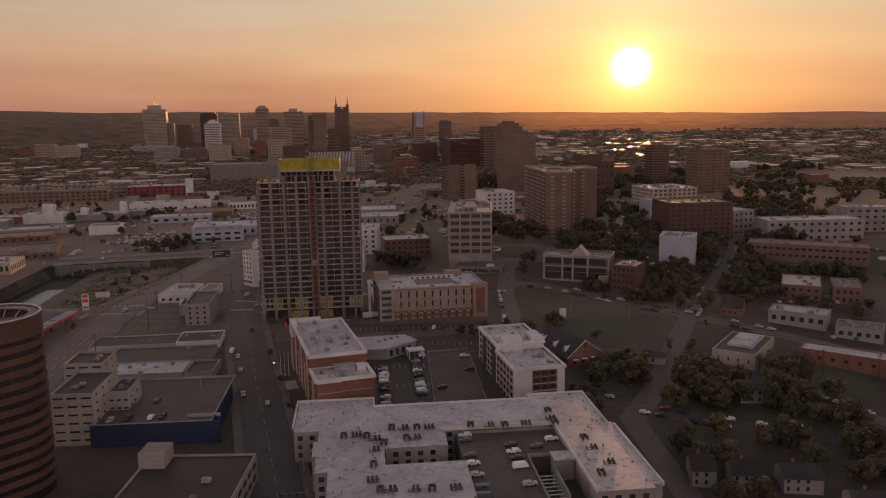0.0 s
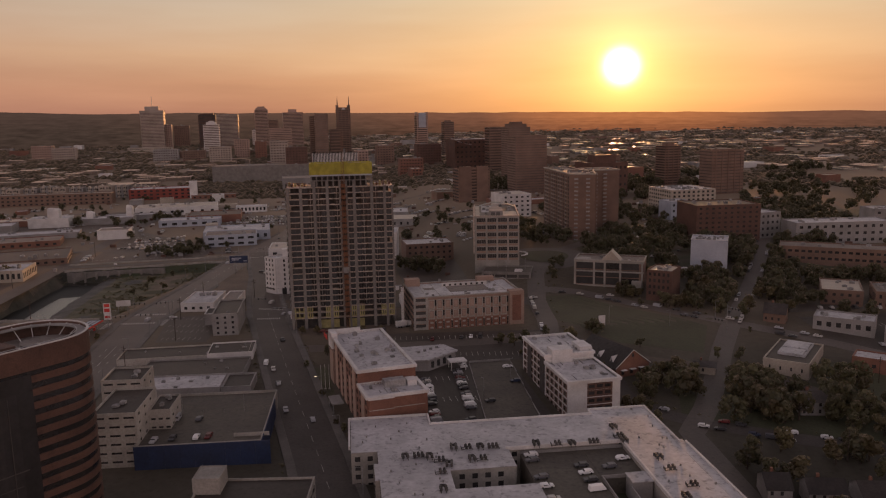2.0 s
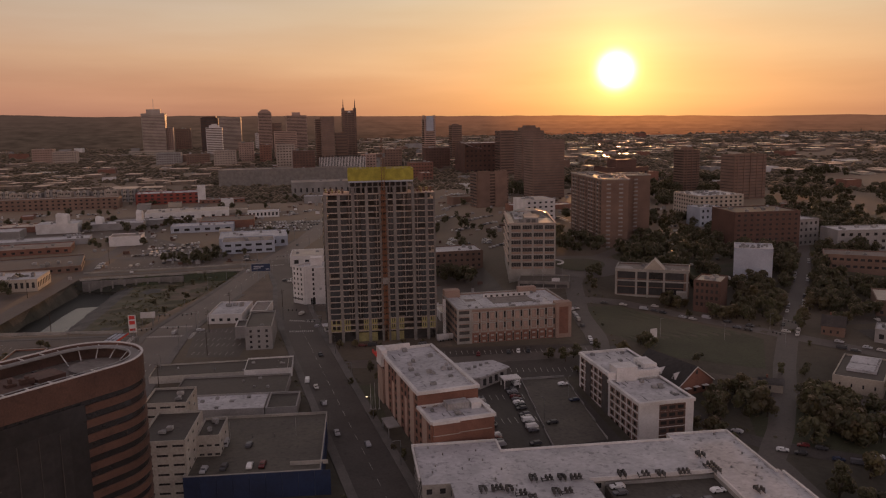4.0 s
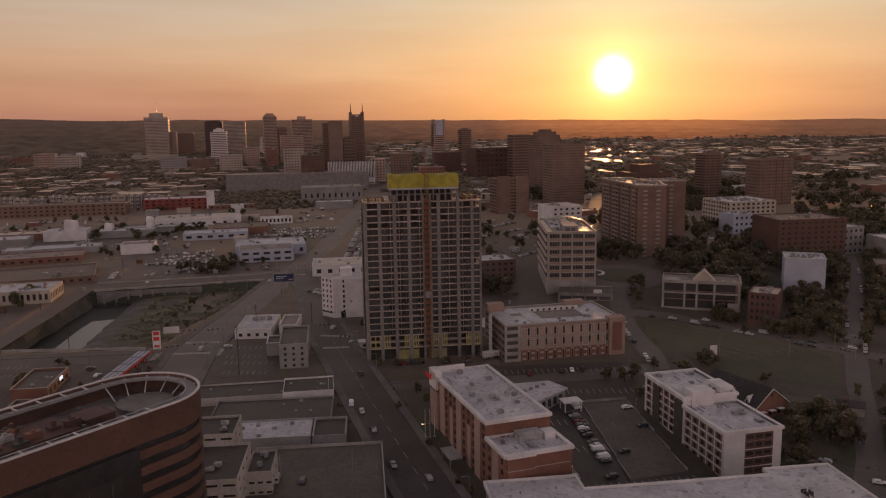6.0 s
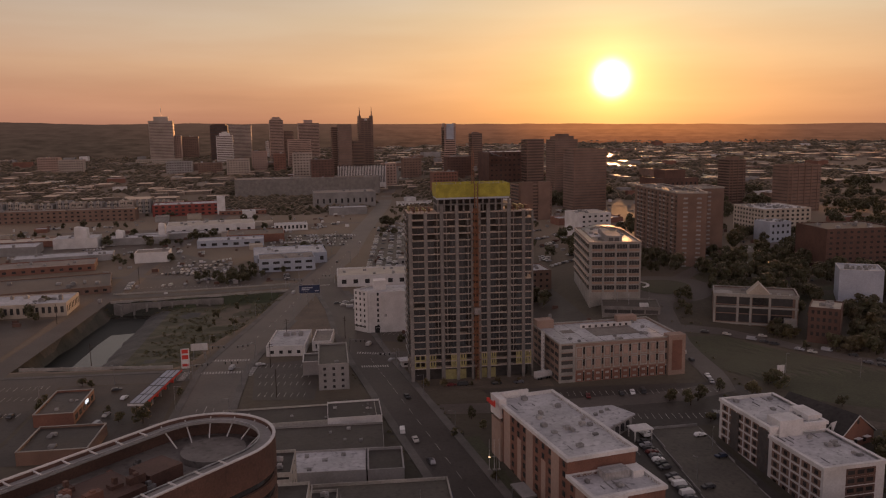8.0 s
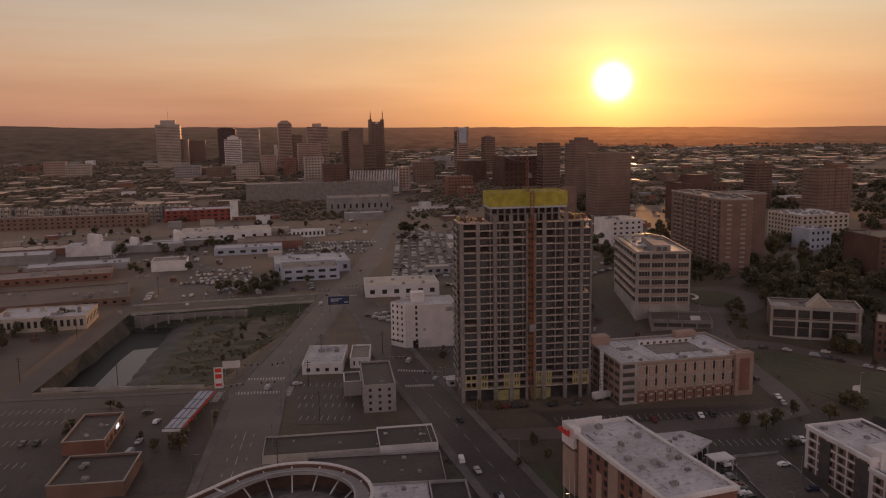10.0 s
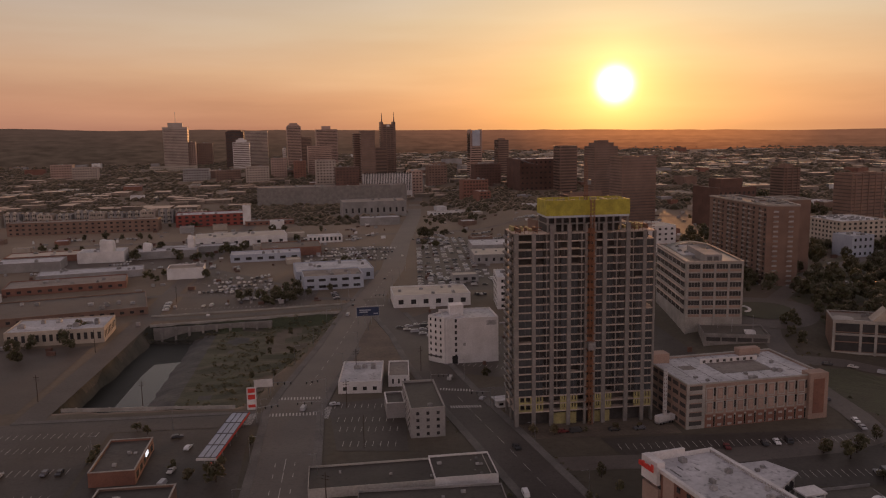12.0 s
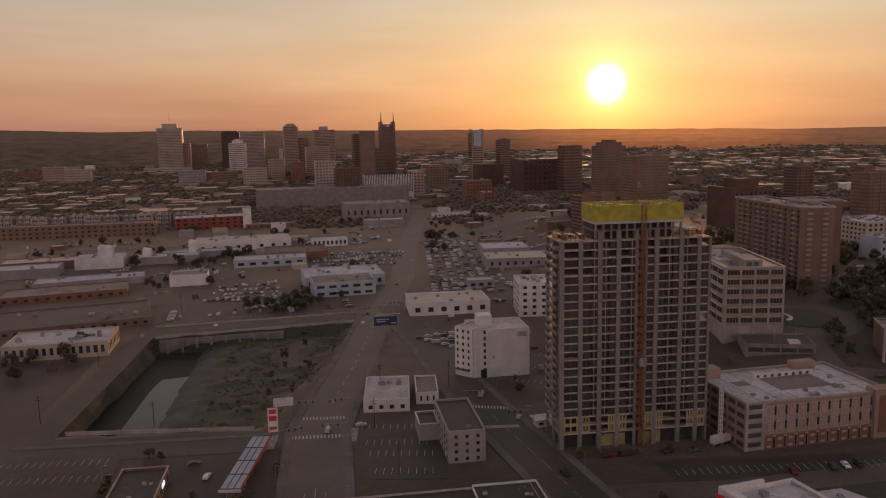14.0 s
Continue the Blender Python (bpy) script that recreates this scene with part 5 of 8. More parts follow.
def ring_apartments():
    zt = 6.2
    t = thing("apartment_block", "white-roofed beige apartment ring around a parking court", "building", 0, 0, 0.0)
    blocks = [(-19.4, 258.4, 8.4, 286.4), (8, 241, 31, 278), (31, 254.5, 68, 278), (66, 256, 87, 282), (69, 203, 86, 256), (-11, 226, 10.4, 258.4), (10.4, 205, 35, 228.6), (-7, 190, 10.4, 226), (10.4, 190, 34, 205), (85.6, 205, 88.6, 252), (-12.4, 237.5, -10.9, 248.9)]
    for n, (x0, y0, x1, y1) in enumerate(blocks):
        z = zt + 0.012 * n
        zb = min(land(x0, y0), land(x1, y0)) - 2
        body = part("wing", shell(x1 - x0, y1 - y0, z - zb, 0.35, 0.35 + 0.01 * n, 0), M["concrete"], t)
        body.location = (x0, y0, zb)
        h = z - zb
        w, d = x1 - x0, y1 - y0
        box("roof", body, M["whiteroof"], 0.0, 0.0, h - 0.1, w, d, h + 0.12)
        for f in range(4):
            zz = h - 3.0 * (f + 1)
            if zz < 0:
                continue
            for k in range(int(w // 4)):
                box("window", body, M["glass"], 1.2 + 4 * k, -0.06, zz, 2.9 + 4 * k, 0.1, zz + 1.6)
            for k in range(int(d // 4)):
                if x0 < 0:
                    box("window", body, M["glass"], -0.06, 1.2 + 4 * k, zz, 0.1, 2.9 + 4 * k, zz + 1.6)
                if x1 > 80:
                    box("window", body, M["glass"], w - 0.1, 1.2 + 4 * k, zz, w + 0.06, 2.9 + 4 * k, zz + 1.6)
    # parapet along the outer rim
    for q in ((-20, 286.6, 8.2, 287.2), (7.8, 278, 8.4, 287), (8, 277.8, 66, 278.4), (65.6, 278, 66.2, 282.2), (66, 281.8, 87.2, 282.4), (86.6, 250, 87.2, 282), (88.6, 205, 89.2, 250), (-20.2, 262, -19.6, 287), (30, 253.6, 69, 254.2), (68.6, 203, 69.2, 254)):
        box("parapet", t, M["white"], q[0], q[1], zt - 0.4, q[2], q[3], zt + 0.75)
    # racks of condensers on the roof
    r = random.Random(6)
    RACKS = [(-2.5, 251.7), (1.9, 251.7), (5.1, 250.8), (8.0, 247.5), (10.5, 243.9), (7.4, 239.1), (6.8, 228.4), (6.4, 217.7), (8.3, 211.6), (11.4, 211.1), (13.5, 256.2), (17.6, 255.5), (22.0, 255.6), (26.3, 254.9), (18.0, 247.1), (21.1, 246.6), (40.3, 254.7), (46.7, 253.7), (51.8, 253.4), (59.3, 253.4), (69.4, 264.4), (68.8, 256.8), (69.2, 253.1), (17.8, 210.2), (22.9, 210.2), (29.8, 209.7), (75.4, 239.2), (75.7, 230.8), (73.1, 212.9), (77.8, 219.8)]
    shapes = []
    for k in range(3):
        bm = bmesh.new()
        for i in range(2):
            for j in range(2 + k % 2):
                x, y = -0.75 + 1.5 * i, -1.1 + 1.25 * j
                bmesh.ops.create_cone(bm, cap_ends=True, radius1=0.44, radius2=0.44, depth=0.95, segments=10, matrix=Matrix.Translation((x, y, 1.0)))
                bmesh.ops.create_cone(bm, cap_ends=True, radius1=0.3, radius2=0.34, depth=0.14, segments=10, matrix=Matrix.Translation((x, y, 1.53)))
            add_box(bm, -0.75 + 1.5 * i, -0.1, 0.35, 0.14, 3.6, 0.14)
            for y in (-1.8, 1.6):
                add_box(bm, -0.75 + 1.5 * i, y, 0, 0.16, 0.16, 0.5)
        add_box(bm, 0, 1.75, 0.3, 1.8, 0.08, 0.9)
        shapes.append(mesh_of(bm, M["darkunit"]))
    for n, (x, y) in enumerate(RACKS):
        rack = linked("condenser_rack", shapes[n % 3], t)
        rack.matrix_basis = pose(x, y, zt + 0.1, 0, 0, 90 * (n % 2) + r.uniform(-6, 6))
    for k in range(40):
        x, y = r.choice(((r.uniform(-18, 6), r.uniform(264, 285)), (r.uniform(-9, 8), r.uniform(195, 260)), (r.uniform(70, 85), r.uniform(206, 280))))
        box("roof_vent", t, M["unit"], x, y, zt, x + 0.45, y + 0.45, zt + 0.8)
    # open top deck of the court, with a planted pit and its ramp
    box("court_deck", t, M["deck"], 35, 192, -12, 55.5, 254.4, 4.0, "grey concrete parking deck")
    box("court_deck", t, M["deck"], 55.6, 233, -12, 69.2, 254.4, 4.0, "grey concrete parking deck")
    box("court_floor", t, M["deck"], 10.4, 228.6, -12, 34.9, 241.2, -4.0)
    box("court_pit", t, M["grass"], 55.6, 192, -6, 69, 232.9, -1.0, "planted courtyard below the deck")
    for q in ((55.3, 192, 55.6, 233.2), (55.6, 232.9, 69, 233.2), (35, 254, 69, 254.3), (61.5, 205, 61.8, 225)):
        box("court_parapet", t, M["greywall"], q[0], q[1], -1.0 if q[0] > 61 and q[0] < 62 else 4.0, q[2], q[3], 5.1)
    box("court_stair", t, M["greywall"], 62.5, 226, -1, 68.6, 232, 5.6)
    box("stair_roof", t, M["whiteroof"], 62.2, 225.7, 5.6, 68.9, 232.3, 5.9)
    for k in range(7):
        box("pergola_beam", t, M["white"], 56, 208 + 2.4 * k, 2.2, 61.4, 208.25 + 2.4 * k, 2.5)
    for x, y in ((56.2, 208), (61.0, 208), (56.2, 222), (61.0, 222)):
        box("pergola_post", t, M["white"], x, y, -1, x + 0.25, y + 0.25, 2.2)


ring_apartments()

# ---- round-ended brick office ----


def stadium(length, radius, n=22):
    """Outline of a slab with one round end at the origin, running to -x."""
    out = [(-length, radius), (-length, -radius)]
    out += [(radius * math.cos(a), radius * math.sin(a)) for a in (-math.pi / 2 + math.pi * i / n for i in range(n + 1))]
    return out


def extrude(outline, z0, z1, holes=None):
    bm = bmesh.new()
    low, high = [bm.verts.new((x, y, z0)) for x, y in outline], [bm.verts.new((x, y, z1)) for x, y in outline]
    n = len(outline)
    for i in range(n):
        bm.faces.new((low[i], low[(i + 1) % n], high[(i + 1) % n], high[i]))
    bm.faces.new(high)
    bm.faces.new(low[::-1])
    bmesh.ops.recalc_face_normals(bm, faces=bm.faces)
    return bm


def rim_ring(length, r0, r1, z0, z1):
    """A wall that follows the stadium's outline between two radii."""
    bm = bmesh.new()
    a, b = stadium(length, r0), stadium(length - (r0 - r1), r1)
    rings = [[bm.verts.new((x, y, z)) for x, y in o] for o, z in ((a, z0), (a, z1), (b, z1), (b, z0))]
    n = len(a)
    for k in range(4):
        p, q = rings[k], rings[(k + 1) % 4]
        for i in range(n):
            bm.faces.new((p[i], p[(i + 1) % n], q[(i + 1) % n], q[i]))
    bmesh.ops.recalc_face_normals(bm, faces=bm.faces)
    return bm


def round_office():
    length, radius, top = 62.0, 14.0, 57.0
    t = thing("round_office", "tall brown brick office with banded windows and a rounded end", "building", -107, 247, -3.2, 47)
    part("core", extrude(stadium(length, radius - 0.5), 0, top - 6), M["glass"], t, "dark ribbon windows")
    for k in range(13):
        z = top - 9.6 - 3.7 * k
        if z > -2:
            part("band", rim_ring(length, radius, radius - 1.2, z, z + 1.9), M["rust"], t)
    part("parapet", rim_ring(length, radius + 0.05, radius - 0.6, top - 6.2, top), M["rust"], t)
    part("roof", extrude(stadium(length - 1, radius - 0.65), top - 4.6, top - 4.2), M["greyroof"], t)
    part("walkway", rim_ring(length - 1, radius - 0.7, radius - 3.2, top - 0.9, top - 0.6), M["greywall"], t, "grey metal walkway under the rim")
    part("rail", rim_ring(length, radius + 0.1, radius - 0.5, top + 0.0, top + 0.25), M["white"], t, "pale metal rim")
    part("rail", rim_ring(length - 2, radius - 3.0, radius - 3.25, top - 0.3, top - 0.1), M["metal"], t)
    for k in range(9):
        a = -math.pi / 2 + math.pi * k / 8
        bm = bmesh.new()
        p, q = Vector((radius * math.cos(a), radius * math.sin(a), top)), Vector(((radius - 5.5) * math.cos(a), (radius - 5.5) * math.sin(a), top - 4.0))
        way = q - p
        bmesh.ops.create_cube(bm, size=1, matrix=Matrix.Translation((p + q) / 2) @ way.to_track_quat("Z", "Y").to_matrix().to_4x4() @ Matrix.Diagonal((0.22, 0.22, way.length, 1)))
        part("strut", bm, M["white"], t)
    for k in range(10):
        for y in (radius, -radius + 3.1):
            box("strut", t, M["white"], -5 - 5.4 * k, y - 3.1, top - 0.2, -4.75 - 5.4 * k, y, top + 0.05)
    bm = bmesh.new()
    bmesh.ops.create_cone(bm, cap_ends=True, radius1=6.4, radius2=6.4, depth=1.4, segments=32, matrix=Matrix.Translation((2.5, 0, top - 3.6)))
    part("round_roof", bm, M["greyroof"], t, "grey round roof plate")
    box("mechanical_screen", t, M["rust"], -40, -5, top - 4.3, -16, 6.0, top - 2.0)
    box("mechanical_screen", t, M["rust"], -14, -3, top - 4.3, -7, 3.5, top - 1.6)
    r = random.Random(9)
    for k in range(38):
        x, y = r.uniform(-56, -4), r.uniform(-9, 9)
        bm = bmesh.new()
        add_box(bm, 0, 0, 0, r.uniform(1.2, 3.4), r.uniform(1.2, 2.4), r.uniform(0.8, 1.8))
        add_box(bm, 0, 0, 0.8, 0.8, 0.8, 1.2)
        o = part("rooftop_unit", bm, (M["rust"], M["brick"], M["unit"], M["darkunit"])[k % 4], t)
        o.location = (x, y, top - 2.2 if -40 < x < -16 and -5 < y < 6 else top - 4.3)
    # stepped dark glass front below the parapet
    for k in range(7):
        box("glass_front", t, M["glass"], -58 + 2.0 * k, -radius - 0.2 - 0.03 * k, 1, -9 - 4.4 * k, -radius + 0.3, top - 7.0 - 4.4 * k)
    for k in range(9):
        box("mullion", t, M["dark"], -56 + 5 * k, -radius - 0.46, 1, -55.8 + 5 * k, -radius - 0.2, top - 12)
    for k in range(11):
        box("transom", t, M["dark"], -58, -radius - 0.44, 4 + 4 * k, -22 + (2.0 * k if k < 6 else -k), -radius - 0.2, 4.25 + 4 * k)


round_office()

# ---- stepped white office beside the blue-wrapped garage ----


def white_office():
    t = thing("white_office", "stepped white office block with narrow slot windows", "building", -105, 280, -3, -2)
    for x0, y0, x1, y1, h in ((0, 0, 14.5, 26, 19.5), (-5, 26, 9.5, 42, 22.5), (14.5, 14, 22, 30, 15.0)):
        body = part("wing", shell(x1 - x0, y1 - y0, h, 0.25, 0.9, 3), M["oldwhite"], t)
        body.location = (x0, y0, 0)
        w, d = x1 - x0, y1 - y0
        box("roof", body, M["tar"], 0.23, 0.23, h - 1.1, w - 0.23, d - 0.23, h - 0.86)
        for f in range(int(h // 3.2)):
            z = 1.2 + 3.1 * f
            for k in range(3):
                box("window", body, M["glass"], 0.9 + w / 3 * k, -0.04, z + 0.7, 0.4 + w / 3 * (k + 0.8), 0.1, z + 1.35)
            for k in range(3):
                if 4.6 + 7 * k < d:
                    box("window", body, M["glass"], w - 0.1, 3.2 + 7 * k, z + 0.7, w + 0.04, 4.6 + 7 * k, z + 1.5)
        rooftop(body, w, d, h, 3, random.Random(int(h)), 1.8)


white_office()


def blue_garage():
    t = thing("parking_garage", "parking garage wrapped in blue sheeting with open top deck", "parking deck", -91.5, 277, -3, -1.5)
    w, d, h = 42.0, 50.0, 8.6
    part("wall", shell(w, d, h, 0.4, 1.0, 2), M["concrete"], t)
    box("roof", t, M["deck"], 0.38, 0.38, h - 1.2, w - 0.38, d - 0.38, h - 0.96, "stained concrete top deck")
    for k in range(9):
        box("blue_sheet", t, M["blue"], 5 * k + 0.03, -0.25 - 0.04 * (k % 2), -1, 5 * k + 4.97, 0.02, h - 0.25)
        if k < 8:
            box("blue_sheet", t, M["blue"], w - 0.02, 5 * k + 0.03, -1, w + 0.25 + 0.04 * (k % 2), 5 * k + 4.97, h - 0.25)
    for k in range(6):
        box("lamp_post", t, M["metal"], 7.5 * k + 2, 30, h - 1, 7.5 * k + 2.15, 30.15, h + (5.5 if k in (1, 4) else 0.2))
    box("ramp_wall", t, M["concrete"], 32, 6, h - 1, 44, 6.4, h + 0.3)


blue_garage()
block("low_garage", "low concrete garage roof with corner stair house", "parking deck", -69.5, 200, -6, 34, 50, 8.6, M["concrete"], M["tar"], (("right", 2, 8, 0.7, 0.4),), units=2, z=-3.6, penthouse=(-0.4, 41, 8, 9, 5.0))
block("flat_building", "long low building with dark roof and white front wall", "building", -127, 388, 1, 60, 18, 3.4, M["oldwhite"], M["tar"], units=7, seed=31, rim=0.24, unit_size=1.1)
block("flat_annex", "low white-fronted annex with a dark patched roof", "building", -86, 388.5, 1, 21, 18.5, 4.0, M["white"], M["tar"], units=4, seed=32, rim=0.24, unit_size=1.2)
sh = block("old_roof_building", "low old building with patched white roof and roof curbs", "building", -110, 342, -2, 37, 18, 4.6, M["greywall"], M["whiteroof"], units=6, seed=33, rim=0.25, unit_size=1.4)
block("low_building", "low dark-roofed building with framed roof curbs", "building", -72.5, 341, -2, 12, 18, 4.2, M["greywall"], M["tar"], seed=34, cap=M["greywall"])
block("low_building", "low dark tar-roofed building beside the street", "building", -112, 361, -2, 46, 24, 3.8, M["greywall"], M["tar"], units=4, seed=35, rim=0.22, unit_size=1.2)
block("grey_building", "narrow four-storey grey building with square windows", "building", -90.2, 431.8, 1, 13.2, 34, 11.6, M["greywall"], M["tar"], (("front", 4, 3, 0.3, 0.45), ("left", 4, 6, 0.35, 0.45)), units=1, cap=M["concrete"], penthouse=None)
block("side_annex", "low annex with pale parapet beside the grey building", "building", -98, 454, 1, 7.6, 14, 6.5, M["greywall"], M["tar"], cap=M["white"])
block("white_shop", "low white painted shop with stepped parapet", "building", -117.6, 488.6, -5, 19.2, 32, 5.4, M["white"], M["whiteroof"], (("front", 1, 4, 0.4, 0.35),), units=3, seed=36, unit_size=2.6)
block("white_shed", "small white shed with a door", "building", -95.0, 494.8, -4, 9.6, 24, 5.2, M["white"], M["greyroof"], (("front", 1, 3, 0.3, 0.5),))
yard("dirt_yard", ((-120, 520), (-84, 520), (-86, 600), (-103, 612)), 0.13, M["dirt"], "rusty brown bare ground in the road fork", "ground")
# billboard in the fork
bb = thing("billboard", "large dark billboard on a steel frame in the road fork", "billboard", -100, 615, None, 0)
box("panel", bb, M["greywall"], -7, -0.3, 5, 7, 0.3, 11, "pale frame")
box("panel", bb, M["blue"], -6.6, -0.4, 5.4, 6.6, -0.3, 10.6, "dark blue printed panel")
for x, z, sx in ((-5, 8.6, 7), (-5, 7.4, 5), (3.4, 6.4, 2.6)):
    box("print_bar", bb, M["bluewall"], x, -0.46, z, x + sx, -0.4, z + 0.7)
for x in (-6, -2, 2, 6):
    box("post", bb, M["metal"], x - 0.2, 0.3, -0.5, x + 0.2, 0.8, 10)


def white_tower():
    t = thing("white_building", "tall white windowless warehouse with a column of small windows", "building", -65, 525, None, 1)
    h = 23.6
    part("wall", shell(27, 22, h - 0.6, 0.4, 0.8, 3), M["white"], t)
    box("roof", t, M["whiteroof"], 0.38, 0.38, h - 1.6, 26.6, 21.6, h - 1.36)
    wing = part("wing", shell(10.5, 14, h, 0.4, 0.8, 3), M["white"], t)
    wing.matrix_basis = pose(-7.2, 8.0, 0, 0, 0, -48)
    box("roof", wing, M["whiteroof"], 0.38, 0.38, h - 1.0, 10.1, 13.6, h - 0.76)
    for f in range(7):
        for k in range(3):
            box("window", wing, M["glass"], 1.2 + 3.2 * k, -0.06, 2.5 + 3.1 * f, 2.2 + 3.2 * k, 0.1, 4.0 + 3.1 * f)
        box("window", t, M["glass"], 5.0, -0.06, 3.0 + 3.0 * f, 6.1, 0.1, 4.7 + 3.0 * f)
    box("vent", t, M["unit"], 21, -0.1, h - 4.6, 26, 0.1, h - 2.2)
    box("vent", t, M["unit"], 9, -0.1, 9.0, 10.4, 0.1, 10.4)
    box("door", t, M["glass"], 3.6, -0.06, 0, 6.4, 0.1, 4)
    box("penthouse", t, M["white"], 4, 9, h - 1.4, 11, 16, h + 4.0)
    box("pilaster", t, M["white"], 0.6, -0.25, 0, 1.2, 0.02, h - 0.8)
    box("awning", wing, M["dark"], 0.5, -1.2, 3.2, 9, 0, 3.6)


white_tower()
block("showroom", "low white car showroom with a dark entrance", "building", -82, 656, 0, 51, 32, 8.2, M["white"], M["beige"], (("front", 1, 6, 0.4, 0.4),), units=6, seed=37, cap=M["white"])
block("office_block", "white five-storey office with square windows", "building", -16, 640, -6, 36, 30, 21, M["white"], M["whiteroof"], (("front", 5, 6, 0.4, 0.45), ("left", 5, 5, 0.4, 0.45)), units=16, seed=38)
block("narrow_block", "narrow white block beside the tower", "building", -8, 566, -4, 16, 30, 19, M["white"], M["greyroof"], (("left", 5, 5, 0.25, 0.5), ("front", 5, 2, 0.25, 0.5)))
block("shed", "wide low workshop with a pale yellow roof", "building", -2, 815, -3, 54, 40, 8, M["greywall"], M["beige"], (("front", 1, 8, 0.3, 0.4),), units=4, seed=39)
block("shed", "wide low workshop with a bright white roof", "building", 4, 862, -3, 42, 40, 9.5, M["greywall"], M["whiteroof"], (("front", 1, 6, 0.3, 0.4),), units=3, seed=40)
block("shop", "small low shop beside the car yard", "building", -32, 735, 0, 20, 14, 6, M["greywall"], M["beige"], (("front", 1, 3, 0.5, 0.4),))

# ---- petrol station ----
gas = thing("canopy", "long petrol station canopy with framed blue grey roof and red trim", "canopy", -165.5, 414, None, -8)
box("roof", gas, M["bluewall"], 0, 0, 4.6, 6.5, 45, 5.1)
for k in range(5):
    box("rib", gas, M["tar"], 0, 11 * k + 0.2, 5.1, 6.5, 11 * k + 0.6, 5.25)
for x in (-0.2, 2.0, 4.2, 6.4):
    box("rib", gas, M["tar"], x, 0, 5.1, x + 0.25, 45, 5.24)
box("fascia", gas, M["red"], 6.5, -0.2, 4.3, 6.75, 45.2, 5.2)
box("fascia", gas, M["white"], -0.25, -0.45, 4.3, 6.75, -0.2, 5.2)
for k in range(5):
    for x in (1.2, 4.8):
        box("post", gas, M["metal"], x, 3 + 9.5 * k, -0.3, x + 0.35, 3.35 + 9.5 * k, 4.6)
    box("pump", gas, M["red"], 2.7, 3 + 9.5 * k, -0.2, 3.7, 4 + 9.5 * k, 1.9)
st = block("petrol_shop", "small brick petrol shop with flat dark roof and lit sign", "shop", -199.5, 407, 1, 15, 29, 5.2, M["brick"], M["tar"], (("right", 1, 5, 0.6, 0.5),), units=4, seed=41, cap=M["concrete"], unit_size=1.2)
box("lit_sign", st, M["signlight"], 15.1, 15.5, 3.2, 15.4, 19, 4.6, "glowing white shop sign")
block("brick_shop", "low dark brick shop with flat tar roof", "shop", -193, 372, 0, 24, 24, 5.0, M["brown"], M["tar"], units=3, seed=42, cap=M["concrete"])
ps = thing("pole_sign", "white and red petrol price sign on posts", "sign", -152.5, 466, None, 4)
box("panel", ps, M["white"], -1.9, -0.25, 3.0, 1.9, 0.25, 12.4)
for z0, z1 in ((10.2, 12.0), (7.4, 9.4), (4.0, 5.2)):
    box("stripe", ps, M["red"], -1.4, -0.3, z0, 1.4, -0.25, z1)
for x in (-1.7, 1.5):
    box("post", ps, M["metal"], x, -0.15, -0.5, x + 0.2, 0.15, 3.0)
bs = thing("board_sign", "white blank board on posts beside the crossing", "sign", -150, 489, None, 4)
box("panel", bs, M["white"], -4, -0.2, 5.0, 4, 0.2, 8.4)
for x in (-3, 2.8):
    box("post", bs, M["metal"], x, -0.1, -0.5, x + 0.25, 0.1, 5.0)

